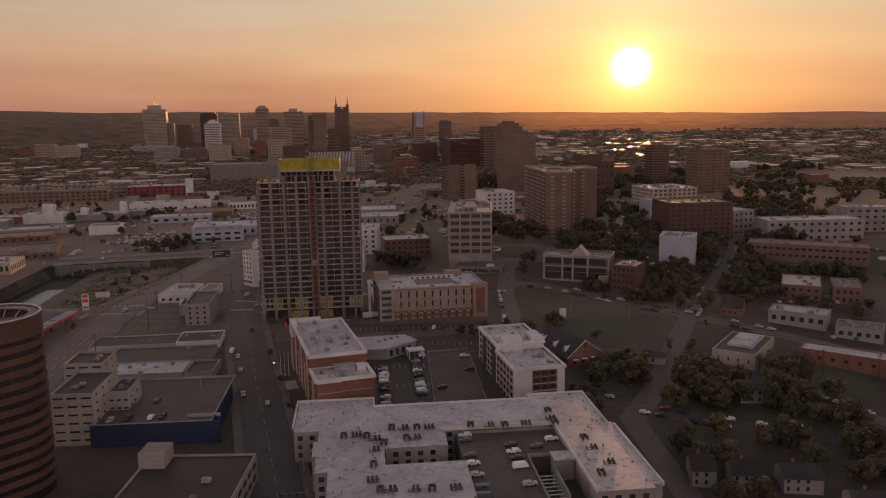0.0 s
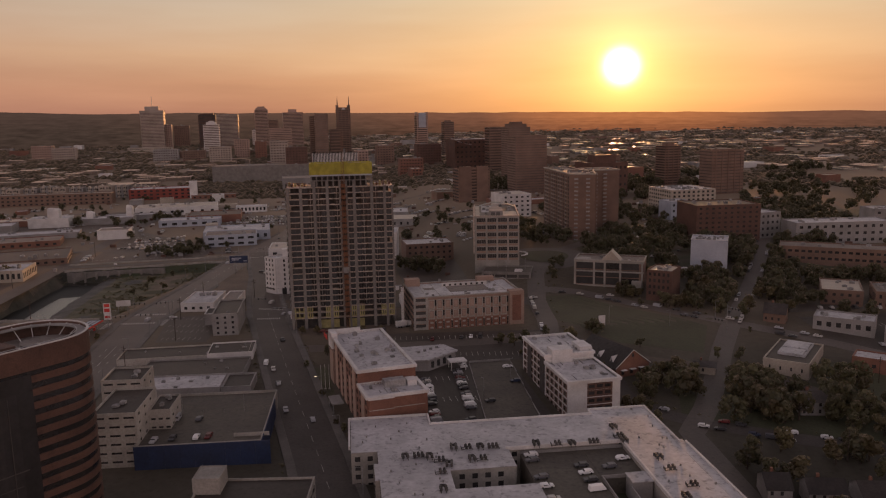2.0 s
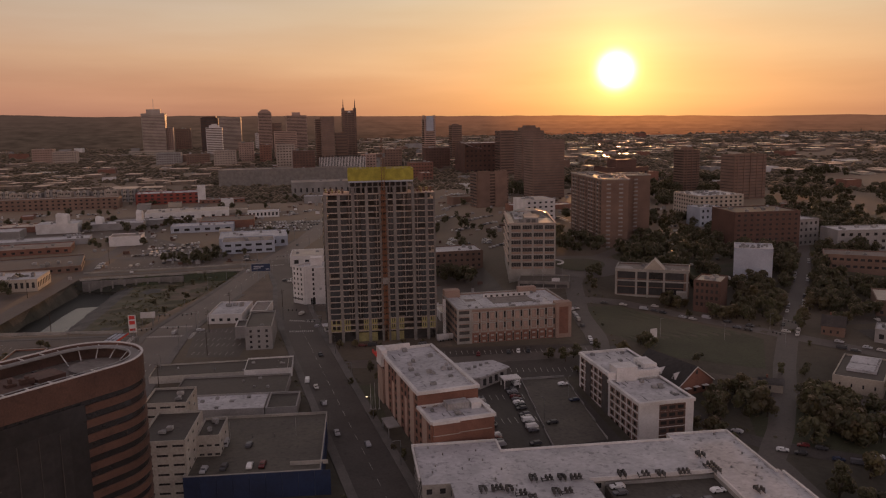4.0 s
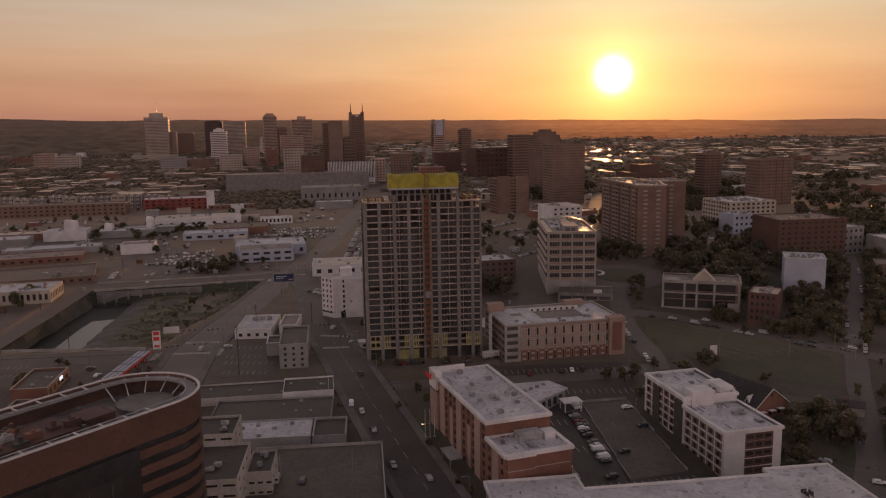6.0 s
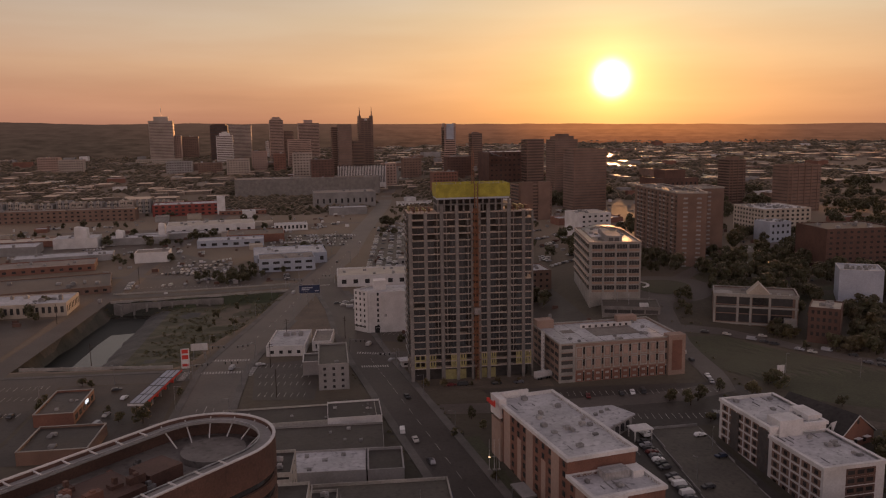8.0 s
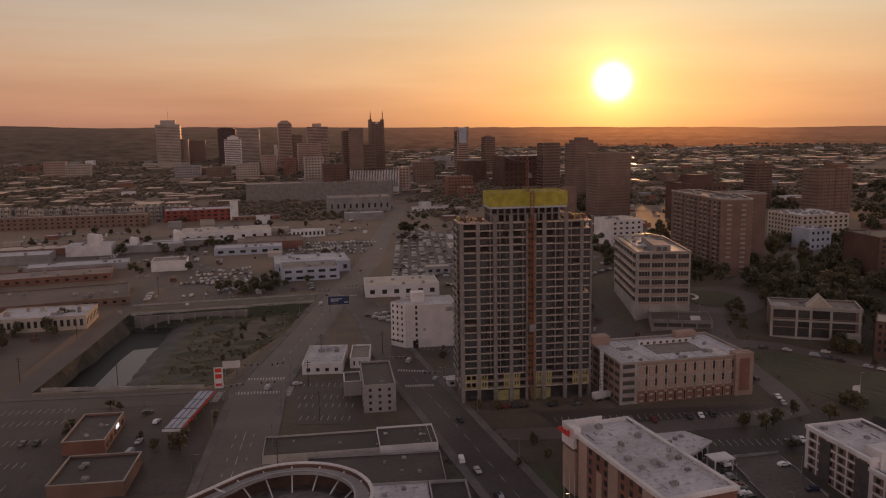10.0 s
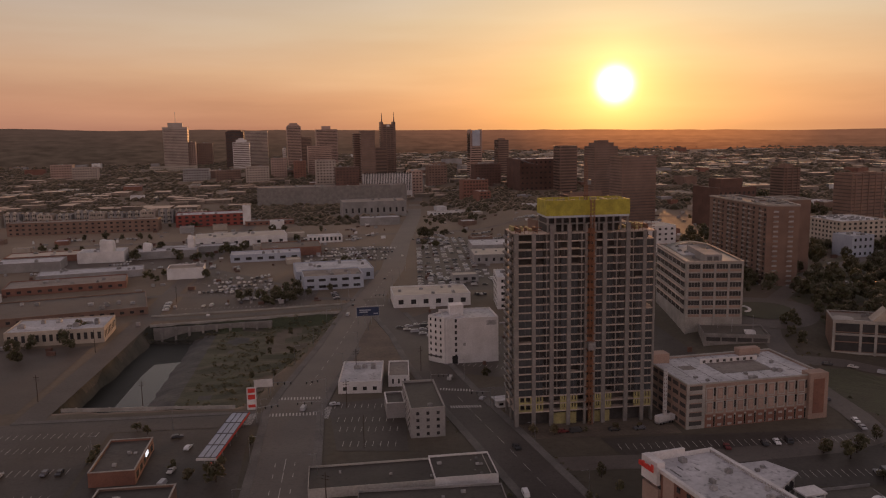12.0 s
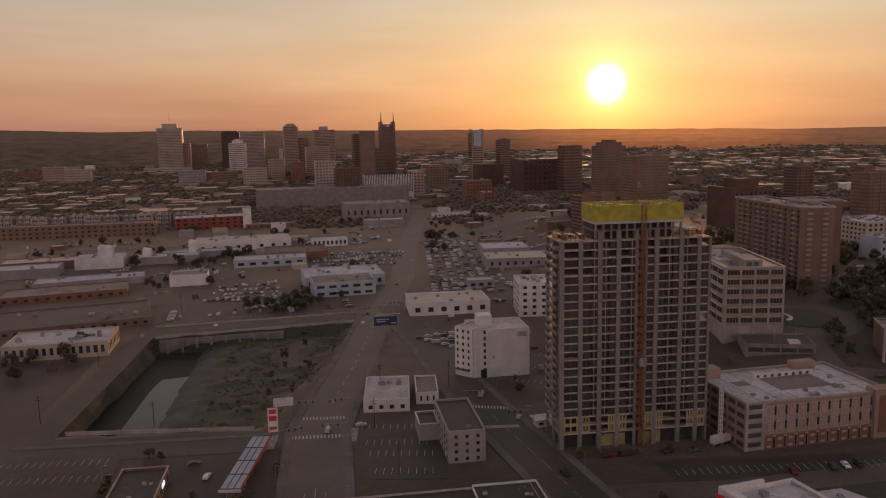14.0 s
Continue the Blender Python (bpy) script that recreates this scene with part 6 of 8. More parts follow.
# ---- industrial quarter ----
INDUSTRY = [
    ("warehouse", "brick warehouse with a white roof and tall windows", -300, 598, 4, 52, 32, 8.5, "beige", "whiteroof", (("front", 1, 14, 0.5, 0.5), ("right", 1, 8, 0.4, 0.5)), 9),
    ("warehouse", "wide dark-roofed brick warehouse", -345, 644, 14, 108, 56, 5.0, "brown", "tar", (("right", 1, 12, 0.5, 0.5), ("front", 1, 18, 0.4, 0.4)), 8),
    ("warehouse", "brick shed with a pale roof and red gable", -360, 748, 12, 84, 34, 5.5, "brick", "greyroof", (("front", 1, 12, 0.4, 0.4),), 5),
    ("warehouse", "low shed with a whitish roof", -355, 800, 12, 80, 26, 5.5, "greywall", "whiteroof", (), 5),
    ("warehouse", "low shed with a grey roof", -420, 720, 12, 55, 60, 5.5, "brown", "greyroof", (), 6),
    ("warehouse", "low workshop with white roof and yard", -430, 850, 8, 75, 30, 8, "greywall", "whiteroof", (), 5),
    ("warehouse", "low brown brick workshop", -420, 905, 8, 80, 30, 6, "brick", "beige", (), 5),
    ("shop", "low white shop with a pale roof", -214, 868, 5, 62, 24, 7, "bluewall", "whiteroof", (("front", 1, 6, 0.5, 0.4),), 4),
    ("shop", "low red brick shop with sloping front", -190, 895, 5, 56, 44, 8, "brick", "tar", (), 5),
    ("warehouse", "wide white warehouse with cream roof edge", -262, 968, 8, 92, 40, 10, "white", "beige", (("front", 1, 8, 0.3, 0.3),), 7),
    ("warehouse", "open shed with white frames", -150, 980, 5, 36, 18, 7, "white", "whiteroof", (("front", 1, 8, 0.5, 0.6),), 0),
    ("showroom", "pale blue car showroom with dark shop windows", -143, 726, 6, 44, 30, 10.5, "bluewall", "greyroof", (("front", 2, 5, 0.6, 0.4),), 6),
    ("showroom", "long showroom with white roof and round red corner", -150, 757, 6, 60, 45, 9, "bluewall", "whiteroof", (("front", 1, 8, 0.4, 0.4),), 6),
    ("cement_works", "white concrete works shed", -352, 892, 6, 40, 26, 10, "white", "whiteroof", (), 4),
    ("cement_works", "low grey shed beside the concrete works", -310, 905, 6, 60, 24, 7, "greywall", "whiteroof", (), 4),
    ("warehouse", "long low shed with a white ribbed roof", -288, 935, 6, 70, 18, 6, "greywall", "whiteroof", (), 3),
    ("red_factory", "long red painted factory with rows of windows and white roof", -318, 1160, 8, 84, 40, 15, "redpaint", "whiteroof", (("front", 3, 10, 0.45, 0.5), ("left", 3, 6, 0.4, 0.5)), 6),
    ("red_annex", "low red brick annex with a pale roof", -234, 1158, 6, 60, 24, 5, "brick", "greyroof", (("front", 1, 8, 0.4, 0.4),), 3),
    ("long_terminal", "very long low concrete terminal building", -243, 1400, 2, 232, 50, 27, "raw", "greyroof", (), 12),
    ("striped_block", "white block with vertical fins", -78, 1452, 3, 80, 26, 39, "white", "greyroof", (("front", 1, 30, 0.5, 0.8),), 4),
    ("grey_depot", "grey depot with a tall fly tower", -113, 1215, 4, 86, 50, 21, "greywall", "greyroof", (("front", 1, 10, 0.3, 0.3),), 6),
    ("white_depot", "low shed with bright white roof edge", -91, 1120, 4, 48, 22, 9.5, "greywall", "whiteroof", (), 2),
    ("water_tower_block", "tall white stair block beside the red factory", -238, 1170, 6, 10, 12, 24, "white", "greyroof", (), 0),
    ("row_house", "row of brown brick apartments above a wall", -500, 1120, 3, 168, 24, 15, "brown", "greyroof", (("front", 3, 24, 0.4, 0.4),), 6),
]
for name, label, x, y, turn, w, d, h, wall, roof, faces, units in INDUSTRY:
    block(name, label, "building", x, y, turn, w, d, h, M[wall], M[roof], faces, units, seed=int(abs(x) + y), rim=0.6, unit_size=3.0)
for k in range(13):
    hgt = 15 + (k * 7) % 4
    unit = block("row_house", "pale three-storey apartment house with gabled bays", "house", -560 + 21 * k, 1206 + (k % 3) * 6, 2, 18.5, 18, hgt, M["greywall" if k % 3 else "haystone"], M["tar"], (("front", 3, 4, 0.4, 0.45),), 1, group="pale apartment row", seed=k + 300)
    for x in (3.2, 11.6):
        bm = bmesh.new()
        add_box(bm, x + 1.6, -0.5, 0, 3.2, 1.4, hgt)
        v = [bm.verts.new(p) for p in ((x - 0.3, -1.3, hgt), (x + 3.5, -1.3, hgt), (x + 1.6, -1.3, hgt + 2.2), (x - 0.3, 5, hgt), (x + 3.5, 5, hgt), (x + 1.6, 5, hgt + 2.2))]
        for q in ((0, 1, 2), (3, 5, 4), (0, 2, 5, 3), (1, 4, 5, 2), (0, 3, 4, 1)):
            bm.faces.new([v[n] for n in q])
        bay = part("gable_bay", bm, M["beige"], unit)
        for f in range(3):
            box("window", bay, M["glass"], x + 0.8, -1.26, 2.6 + f * hgt / 3.2, x + 2.4, -1.1, 4.6 + f * hgt / 3.2)
yr = random.Random(77)
spots = [(o.location.x, o.location.y) for o in scene.collection.objects if o.type == "EMPTY" and not o.parent and o.location.y > 700]
made = 0
for _ in range(900):
    x, y = yr.choice(((yr.uniform(-500, -150), yr.uniform(815, 1130)), (yr.uniform(-520, -360), yr.uniform(560, 820)), (yr.uniform(20, 330), yr.uniform(1040, 1300))))
    if made >= 36 or any(abs(x - a) < 34 and abs(y - b) < 26 for a, b in spots):
        continue
    spots.append((x, y))
    made += 1
    block("small_shed", yr.choice(("small low workshop with a pale roof", "small flat-roofed shed in a yard", "low brick workshop beside a yard")), "building", x, y, yr.choice((6, 10, 98)), yr.uniform(10, 26), yr.uniform(9, 18), yr.uniform(4, 6.5),
          M[yr.choice(("greywall", "brick", "beige", "brown", "white"))], M[yr.choice(("whiteroof", "beige", "greyroof", "whiteroof", "tar"))], (), 0, group="small sheds", seed=made + 900)
for x, y, w, h in ((-333, 896, 11.5, 20.5), (-262, 930, 6, 18), (-300, 915, 7, 14)):
    s = thing("silo_tower", "tall white silo housing of the concrete works", "silo", x, y)
    box("wall", s, M["white"], 0, 0, -1, w, 9, h - 3)
    bm = bmesh.new()
    v = [bm.verts.new(p) for p in ((0, 0, h - 3), (w, 0, h - 3), (w, 9, h - 3), (0, 9, h - 3), (0.5, 0.5, h), (w - 0.5, 0.5, h - 1.2), (w - 0.5, 8.5, h - 1.2), (0.5, 8.5, h))]
    for q in ((4, 5, 6, 7), (0, 1, 5, 4), (1, 2, 6, 5), (2, 3, 7, 6), (3, 0, 4, 7)):
        bm.faces.new([v[i] for i in q])
    part("cap", bm, M["white"], s)

# ---- downtown skyline ----


def high_rise(name, label, x, y, turn, w, d, top, wall, glass, floors, crown=(), ribs=0, tall=0.5):
    """A distant tower up to an absolute top height, placed and sized to fit the camera's view: window bands between
    floors, ribs, and set-back crown blocks (inset, height).
    """
    z = land(x, y)
    h = top - z
    t = thing(name, label, "high-rise", x, y, z, turn)
    part("wall", shell(w, d, h, 1.0, 1.5, 30), wall, t)
    fh = h / floors
    rows = []
    for f in range(floors):
        z0, z1 = f * fh + fh * 0.3, f * fh + fh * (0.3 + tall)
        rows.append((1, -0.3, z0, w - 1, 0.1, z1))
        rows.append((w - 0.1, 1, z0, w + 0.3, d - 1, z1) if x < -100 else (-0.3, 1, z0, 0.1, d - 1, z1))
    tagged(linked("window_band", boxes_mesh(rows, glass), t), kind="stuff")
    for k in range(ribs):
        x0 = (k + 0.5) * w / ribs
        box("rib", t, wall, x0 - 0.6, -0.7, 0, x0 + 0.6, 0.1, h)
    base = h - 1.5
    for inset, high in crown:
        ob = part("crown", shell(w - 2 * inset, d - 2 * inset, high, 0.8, 1.0, 0), wall, t)
        ob.location = (inset, inset, base)
        base += high - 1.0
    return t


pale = high_rise("office_tower", "tall pale stone office tower with wide cornice top", -535, 2150, 5, 56, 40, 129, M["haystone"], M["paleglass"], 28, ((11, 13),), tall=0.45)
box("cornice", pale, M["haystone"], -0.8, -0.8, 98, 56.8, 40.8, 103)
mast = thing("roof_mast", "thin antenna mast on the pale tower", "mast", -507, 2165, 138)
box("pole", mast, M["metal"], -0.4, -0.4, 0, 0.4, 0.4, 28)
block("podium", "broad low podium of the pale tower", "building", -562, 2112, 5, 106, 34, 11, M["beige"], M["greyroof"], (("front", 2, 22, 0.4, 0.4),), 3)
high_rise("office_tower", "dark brown glass office tower with chamfered top", -376, 2060, 4, 40, 38, 117, M["rust"], M["dark"], 24, ((4, 4.5),))
high_rise("office_tower", "pale grey office slab with close window bands", -331, 2050, 4, 51, 32, 117, M["haystone"], M["paleglass"], 26, tall=0.45)
high_rise("office_tower", "white stepped office tower", -347, 1950, 4, 36, 28, 94, M["white"], M["paleglass"], 16, ((7, 7), (12, 4)))
high_rise("office_tower", "grey tower with an arched stepped top", -231, 1980, 6, 31, 32, 127, M["rosestone"], M["brownglass"], 26, ((3, 5), (7, 4.5)))
high_rise("office_tower", "slim brown tower beside the arched one", -200, 1990, 6, 22, 24, 102, M["brown"], M["brownglass"], 20)
high_rise("office_tower", "broad grey tower with a flat roof block", -167, 2000, 6, 48, 34, 119, M["rosestone"], M["brownglass"], 24, ((14, 9),))
high_rise("office_tower", "lower grey office block before the towers", -177, 1750, 6, 46, 26, 86, M["rosestone"], M["brownglass"], 15, tall=0.3)
high_rise("office_tower", "slim reddish brown tower joined to a striped one", -88, 1640, 5, 17, 26, 110, M["brown"], M["brownglass"], 22)
high_rise("office_tower", "tall dark tower with pale window stripes", -76, 1600, 5, 25, 24, 115, M["brown"], M["paleglass"], 22, tall=0.35)
high_rise("office_tower", "low brown block beside the twin-spired tower", -49, 1650, 5, 22, 22, 83, M["brown"], M["brownglass"], 10)
bat = high_rise("office_tower", "dark tower with two pointed spires and a round emblem shape", -35, 1700, 4, 28.5, 28, 122, M["brown"], M["brownglass"], 26, (), 4)
bat_top = 122 - land(-35, 1700)
for x in (0.2, 23.8):
    box("pylon", bat, M["brown"], x, -0.6, bat_top - 30, x + 4.5, 26, bat_top + 9)
    bm = bmesh.new()
    bmesh.ops.create_cone(bm, cap_ends=True, radius1=1.3, radius2=0.25, depth=18, segments=8, matrix=Matrix.Translation((x + 2.2, 4, bat_top + 18)))
    part("spire", bm, M["brown"], bat)
box("crown", bat, M["brown"], 4.7, 1.5, bat_top - 1.5, 23.8, 26, bat_top + 4.5)
bm = bmesh.new()
bmesh.ops.create_cone(bm, cap_ends=True, radius1=3.2, radius2=3.2, depth=0.6, segments=20, matrix=pose(14.2, 1.2, bat_top + 0.6, 90))
part("emblem", bm, M["white"], bat, "pale round emblem shape")
pinn = high_rise("office_tower", "pale glass tower with a white top", 121, 1590, 6, 22, 24, 107, M["rosestone"], M["brownglass"], 20)
for x in (0.0, 20.0):
    box("fin", pinn, M["rosestone"], x, -0.5, 40, x + 2, 20, 114 - land(121, 1590))
box("lit_top", pinn, M["bluewall"], 4, -0.6, 60, 18, 0, 113 - land(121, 1590))
high_rise("office_tower", "grey mid-rise behind downtown", 179, 1620, 8, 20, 24, 94, M["brown"], M["brownglass"], 16, ((5, 4),))
high_rise("apartment_tower", "dark mid-rise before the far plain", 222, 1350, 10, 29, 24, 87, M["brown"], M["brownglass"], 16)
high_rise("apartment_tower", "brown apartment tower with a stepped roof", 216, 1160, 12, 34, 28, 90, M["brown"], M["paleglass"], 24, ((4, 6), (9, 4)))
high_rise("apartment_tower", "dark brown slab apartment tower", 187, 975, 10, 41, 28, 83, M["brown"], M["paleglass"], 22, tall=0.4)
twin = high_rise("apartment_tower", "brown twin-gabled mid-rise apartment tower", 106, 900, 10, 37, 22, 50, M["brown"], M["brownglass"], 11, (), 4)
for x in (1.0, 21.0):
    box("gable", twin, M["brown"], x, -1.2, 0, x + 14, 1.0, 40)
high_rise("apartment_tower", "brown apartment tower with a notched top", 387, 1000, 12, 23, 22, 66, M["brown"], M["brownglass"], 16, ((6, 5),), 3)
high_rise("apartment_tower", "wide brown apartment tower with pale balconies", 403, 900, 12, 44, 24, 64, M["brown"], M["paleglass"], 14, (), 5, tall=0.3)
block("round_hall", "dark low theatre block with a stepped top", "building", 259, 900, 12, 47, 40, 40, M["rust"], M["tar"], (("front", 4, 8, 0.4, 0.3),), 5, penthouse=(10, 8, 26, 20, 9))
MIDRISE = [
    ("reddish brick office block downtown", -203, 1700, 23, 26, 60, "brick"), ("grey stone office block downtown", -155, 1500, 33, 24, 67, "haystone"), ("dark brown office block downtown", -122, 1430, 37, 26, 58, "rust"),
    ("slim pale block beside the tall tower", -484, 2170, 20, 22, 94, "rosestone"), ("dim grey block behind the tall tower", -485, 2300, 41, 24, 89, "brown"), ("pale broad public building", -713, 1900, 43, 26, 54, "rosestone"),
    ("white public building among trees", -664, 1880, 50, 22, 49, "haystone"), ("grey mid-rise block downtown", -247, 1720, 30, 24, 65, "rosestone"), ("low tan office block downtown", -287, 1650, 42, 24, 53, "haystone"),
    ("slim white tower downtown", -247, 2050, 8, 12, 78, "white"), ("low brown office block downtown", -348, 1700, 45, 26, 45, "brown"), ("grey block before downtown", -420, 1760, 50, 28, 46, "greywall"),
    ("brown block along the far avenue", 40, 1560, 34, 26, 52, "brown"), ("brick block along the far avenue", 70, 1350, 40, 24, 38, "brick"), ("pale block along the far avenue", -2, 1480, 24, 22, 47, "rosestone"), ("brown block by the arena", 110, 1480, 46, 26, 56, "rust")]
for label, x, y, w, d, top, wall in MIDRISE:
    h = top - land(x, y)
    block("mid_rise", label, "building", x, y, 5, w, d, h, M[wall], M["greyroof"], (("front", max(2, int(h // 4.5)), max(3, int(w // 5)), 0.5, 0.4),), 2, seed=int(abs(x) + y), rim=0.8, win=M["brownglass"], unit_size=4, below=10, group="downtown blocks")
block("convention_hall", "wide low hall with a sweeping white roof", "building", 170, 1400, 8, 96, 60, 66 - land(200, 1400), M["rust"], M["whiteroof"], (("front", 6, 12, 0.4, 0.3),), 4)
bm = bmesh.new()
rows = []
for i in range(13):
    u = i / 12
    rows.append([bm.verts.new((160 + 34 * u, 1360 + 34 * k, 70 - 20 * u + 8 * u * u)) for k in range(2)])
for a, b in zip(rows, rows[1:]):
    bm.faces.new((a[0], b[0], b[1], a[1]))
bmesh.ops.solidify(bm, geom=bm.faces[:], thickness=1.5)
tagged(part("swept_roof", bm, M["whiteroof"]), "curved white sail-like hall roof", "roof")

# ---- the quarter by the park ----
RIGHT_SIDE = [
    ("apartment_block", "new pale apartment block with a busy white roof", 289, 744, 6, 47, 46, 23, "beige", "whiteroof", (("front", 6, 9, 0.45, 0.5), ("left", 6, 10, 0.45, 0.5)), 26),
    ("white_house", "white-walled block with a pitched vent", 272, 704, 10, 21, 20, 17, "bluewall", "whiteroof", (("front", 3, 4, 0.4, 0.4),), 4),
    ("dark_block", "large dark brown apartment block with a flat roof", 238, 575, 0, 50, 36, 29, "rust", "tar", (("front", 8, 10, 0.4, 0.4),), 8),
    ("grey_block", "low grey block with a tilted white roof", 296, 590, 14, 20, 24, 20, "greywall", "whiteroof", (("front", 4, 4, 0.4, 0.4),), 2),
    ("shop_row", "long two-storey shop row with white roof and square openings", 308, 560, -4, 74, 24, 16, "greywall", "whiteroof", (("front", 3, 12, 0.4, 0.4),), 8),
    ("brown_row", "long brown flat building with ribbon windows", 276, 526, -31, 76, 22, 10, "brown", "greyroof", (("front", 2, 18, 0.6, 0.35),), 5),
    ("white_shop", "low shop with a bright cream roof", 252, 437, -30, 22, 33, 9, "brown", "beige", (("front", 2, 5, 0.4, 0.4),), 5),
    ("brick_shop", "low brick building with two rows of windows", 275, 421, -28, 15, 28, 10, "brown", "greyroof", (("front", 2, 4, 0.4, 0.45), ("left", 2, 6, 0.4, 0.45)), 6),
    ("white_shop", "long low shed with a white roof and skylights", 223, 397, -38, 29, 16, 7, "greywall", "whiteroof", (("front", 1, 6, 0.5, 0.4),), 6),
    ("grey_shop", "low shop with a dull grey roof", 246, 372, -36, 22, 16, 6, "greywall", "greyroof", (("front", 1, 5, 0.5, 0.4),), 5),
    ("long_shed", "long narrow shed with a white roof", 212, 347, -42, 70, 13, 6, "brick", "whiteroof", (("front", 1, 12, 0.3, 0.3),), 3),
    ("brick_house", "low brown flat-roofed house", 222, 262, -12, 18, 26, 7, "tan", "beige", (), 3),
    ("white_block", "pale block with square windows", 390, 590, -6, 40, 22, 20, "greywall", "whiteroof", (("front", 4, 6, 0.4, 0.4),), 8),
    ("low_shop", "low shop with a bright pale roof", 12, 470, 2, 30, 20, 5, "white", "beige", (("front", 1, 4, 0.4, 0.4),), 3),
    ("office_row", "low dark office with a bright pale roof edge", 24, 600, 4, 36, 26, 17, "brown", "whiteroof", (("front", 4, 8, 0.4, 0.4),), 4),
    ("white_hut", "white block with a stepped roof behind the office", 128, 760, 10, 30, 30, 22, "white", "beige", (("front", 5, 5, 0.4, 0.4),), 5),
]
for name, label, x, y, turn, w, d, h, wall, roof, faces, units in RIGHT_SIDE:
    block(name, label, "building", x, y, turn, w, d, h, M[wall], M[roof], faces, units, seed=int(abs(x) + y), rim=0.6, unit_size=2.4)


def house(label, x, y, turn, w, d, h, rise, wall, roof, group="houses by the park", chimney=True):
    t = thing("house", label, "house", x, y, None, turn, group)
    bm = bmesh.new()
    add_box(bm, w / 2, d / 2, -2, w, d, h + 2)
    v = [bm.verts.new(p) for p in ((0, 0, h), (0, d, h), (0, d / 2, h + rise), (w, 0, h), (w, d, h), (w, d / 2, h + rise))]
    for q in ((0, 2, 1), (3, 4, 5)):
        bm.faces.new([v[i] for i in q])
    part("wall", bm, wall, t)
    bm = bmesh.new()
    o = 0.5
    v = [bm.verts.new(p) for p in ((-o, -o, h - o * rise / d * 2), (w + o, -o, h - o * rise / d * 2), (w + o, d / 2, h + rise), (-o, d / 2, h + rise), (w + o, d + o, h - o * rise / d * 2), (-o, d + o, h - o * rise / d * 2))]
    bm.faces.new([v[i] for i in (0, 1, 2, 3)])
    bm.faces.new([v[i] for i in (3, 2, 4, 5)])
    bmesh.ops.solidify(bm, geom=bm.faces[:], thickness=-0.25)
    part("roof", bm, roof, t)
    for k in range(max(2, int(w // 3.4))):
        box("window", t, M["glass"], 0.9 + 3.2 * k, -0.06, 1.0, 1.9 + 3.2 * k, 0.1, 2.5)
        if h > 5:
            box("window", t, M["glass"], 0.9 + 3.2 * k, -0.06, 3.9, 1.9 + 3.2 * k, 0.1, 5.3)
    box("door", t, M["brown"], w - 0.1, d * 0.45, 0, w + 0.06, d * 0.45 + 1.0, 2.1)
    if chimney:
        box("chimney", t, M["brick"], w * 0.3, d * 0.5, h + rise * 0.6, w * 0.3 + 0.9, d * 0.5 + 0.9, h + rise + 1.3)
    return t


for label, x, y, turn, w, d, h, rise, wall, roof in (
        ("pale house under a grey hipped roof", 232, 300, -40, 14, 12, 5.5, 3, "beige", "shingle"),
        ("steep timber-framed house among trees", 203, 411, -38, 11, 9, 5, 4.5, "brown", "shingle"),
        ("dull grey two-storey house among dark trees", 163, 306, -8, 13, 10, 6, 3, "greywall", "shingle"),
        ("pale house with a grey roof", 129, 243, -12, 12, 10, 6, 3.2, "greywall", "shingle"),
        ("pale cottage with a dark roof", 146, 240, -12, 13, 12, 5.5, 3, "greywall", "shingle"),
        ("pale cottage with a dark shingle roof", 160, 222, -12, 15, 11, 5.5, 3, "beige", "shingle"),
        ("grey cottage with a dark shingle roof", 184, 214, -12, 13, 11, 5.5, 3, "greywall", "shingle"),
        ("narrow pale cottage with a steep dark roof", 116, 246, -12, 8, 12, 6, 3.4, "greywall", "shingle"),
        ("small pale house beside the dirt path", 137, 352, -28, 10, 8, 3.4, 1.6, "beige", "greyroof")):
    house(label, x, y, turn, w, d, h, rise, M[wall], M[roof])


hut = block("pale_hall", "pale block with dark roof and two bright roof planes", "building", 170, 350, -41, 20, 36, 6.4, M["beige"], M["tar"], (("front", 1, 4, 0.15, 0.3), ("left", 1, 6, 0.15, 0.3)), units=0, seed=77)
for y0, y1 in ((11, 20.5), (22, 34)):
    box("roof_plane", hut, M["whiteroof"], 4, y0, 5.4, 16, y1, 6.9, "bright pale roof plane")
    for k in range(4):
        box("skylight", hut, M["unit"], 15, y0 + 1 + 2.3 * k, 6.9, 15.7, y0 + 1.8 + 2.3 * k, 7.3)


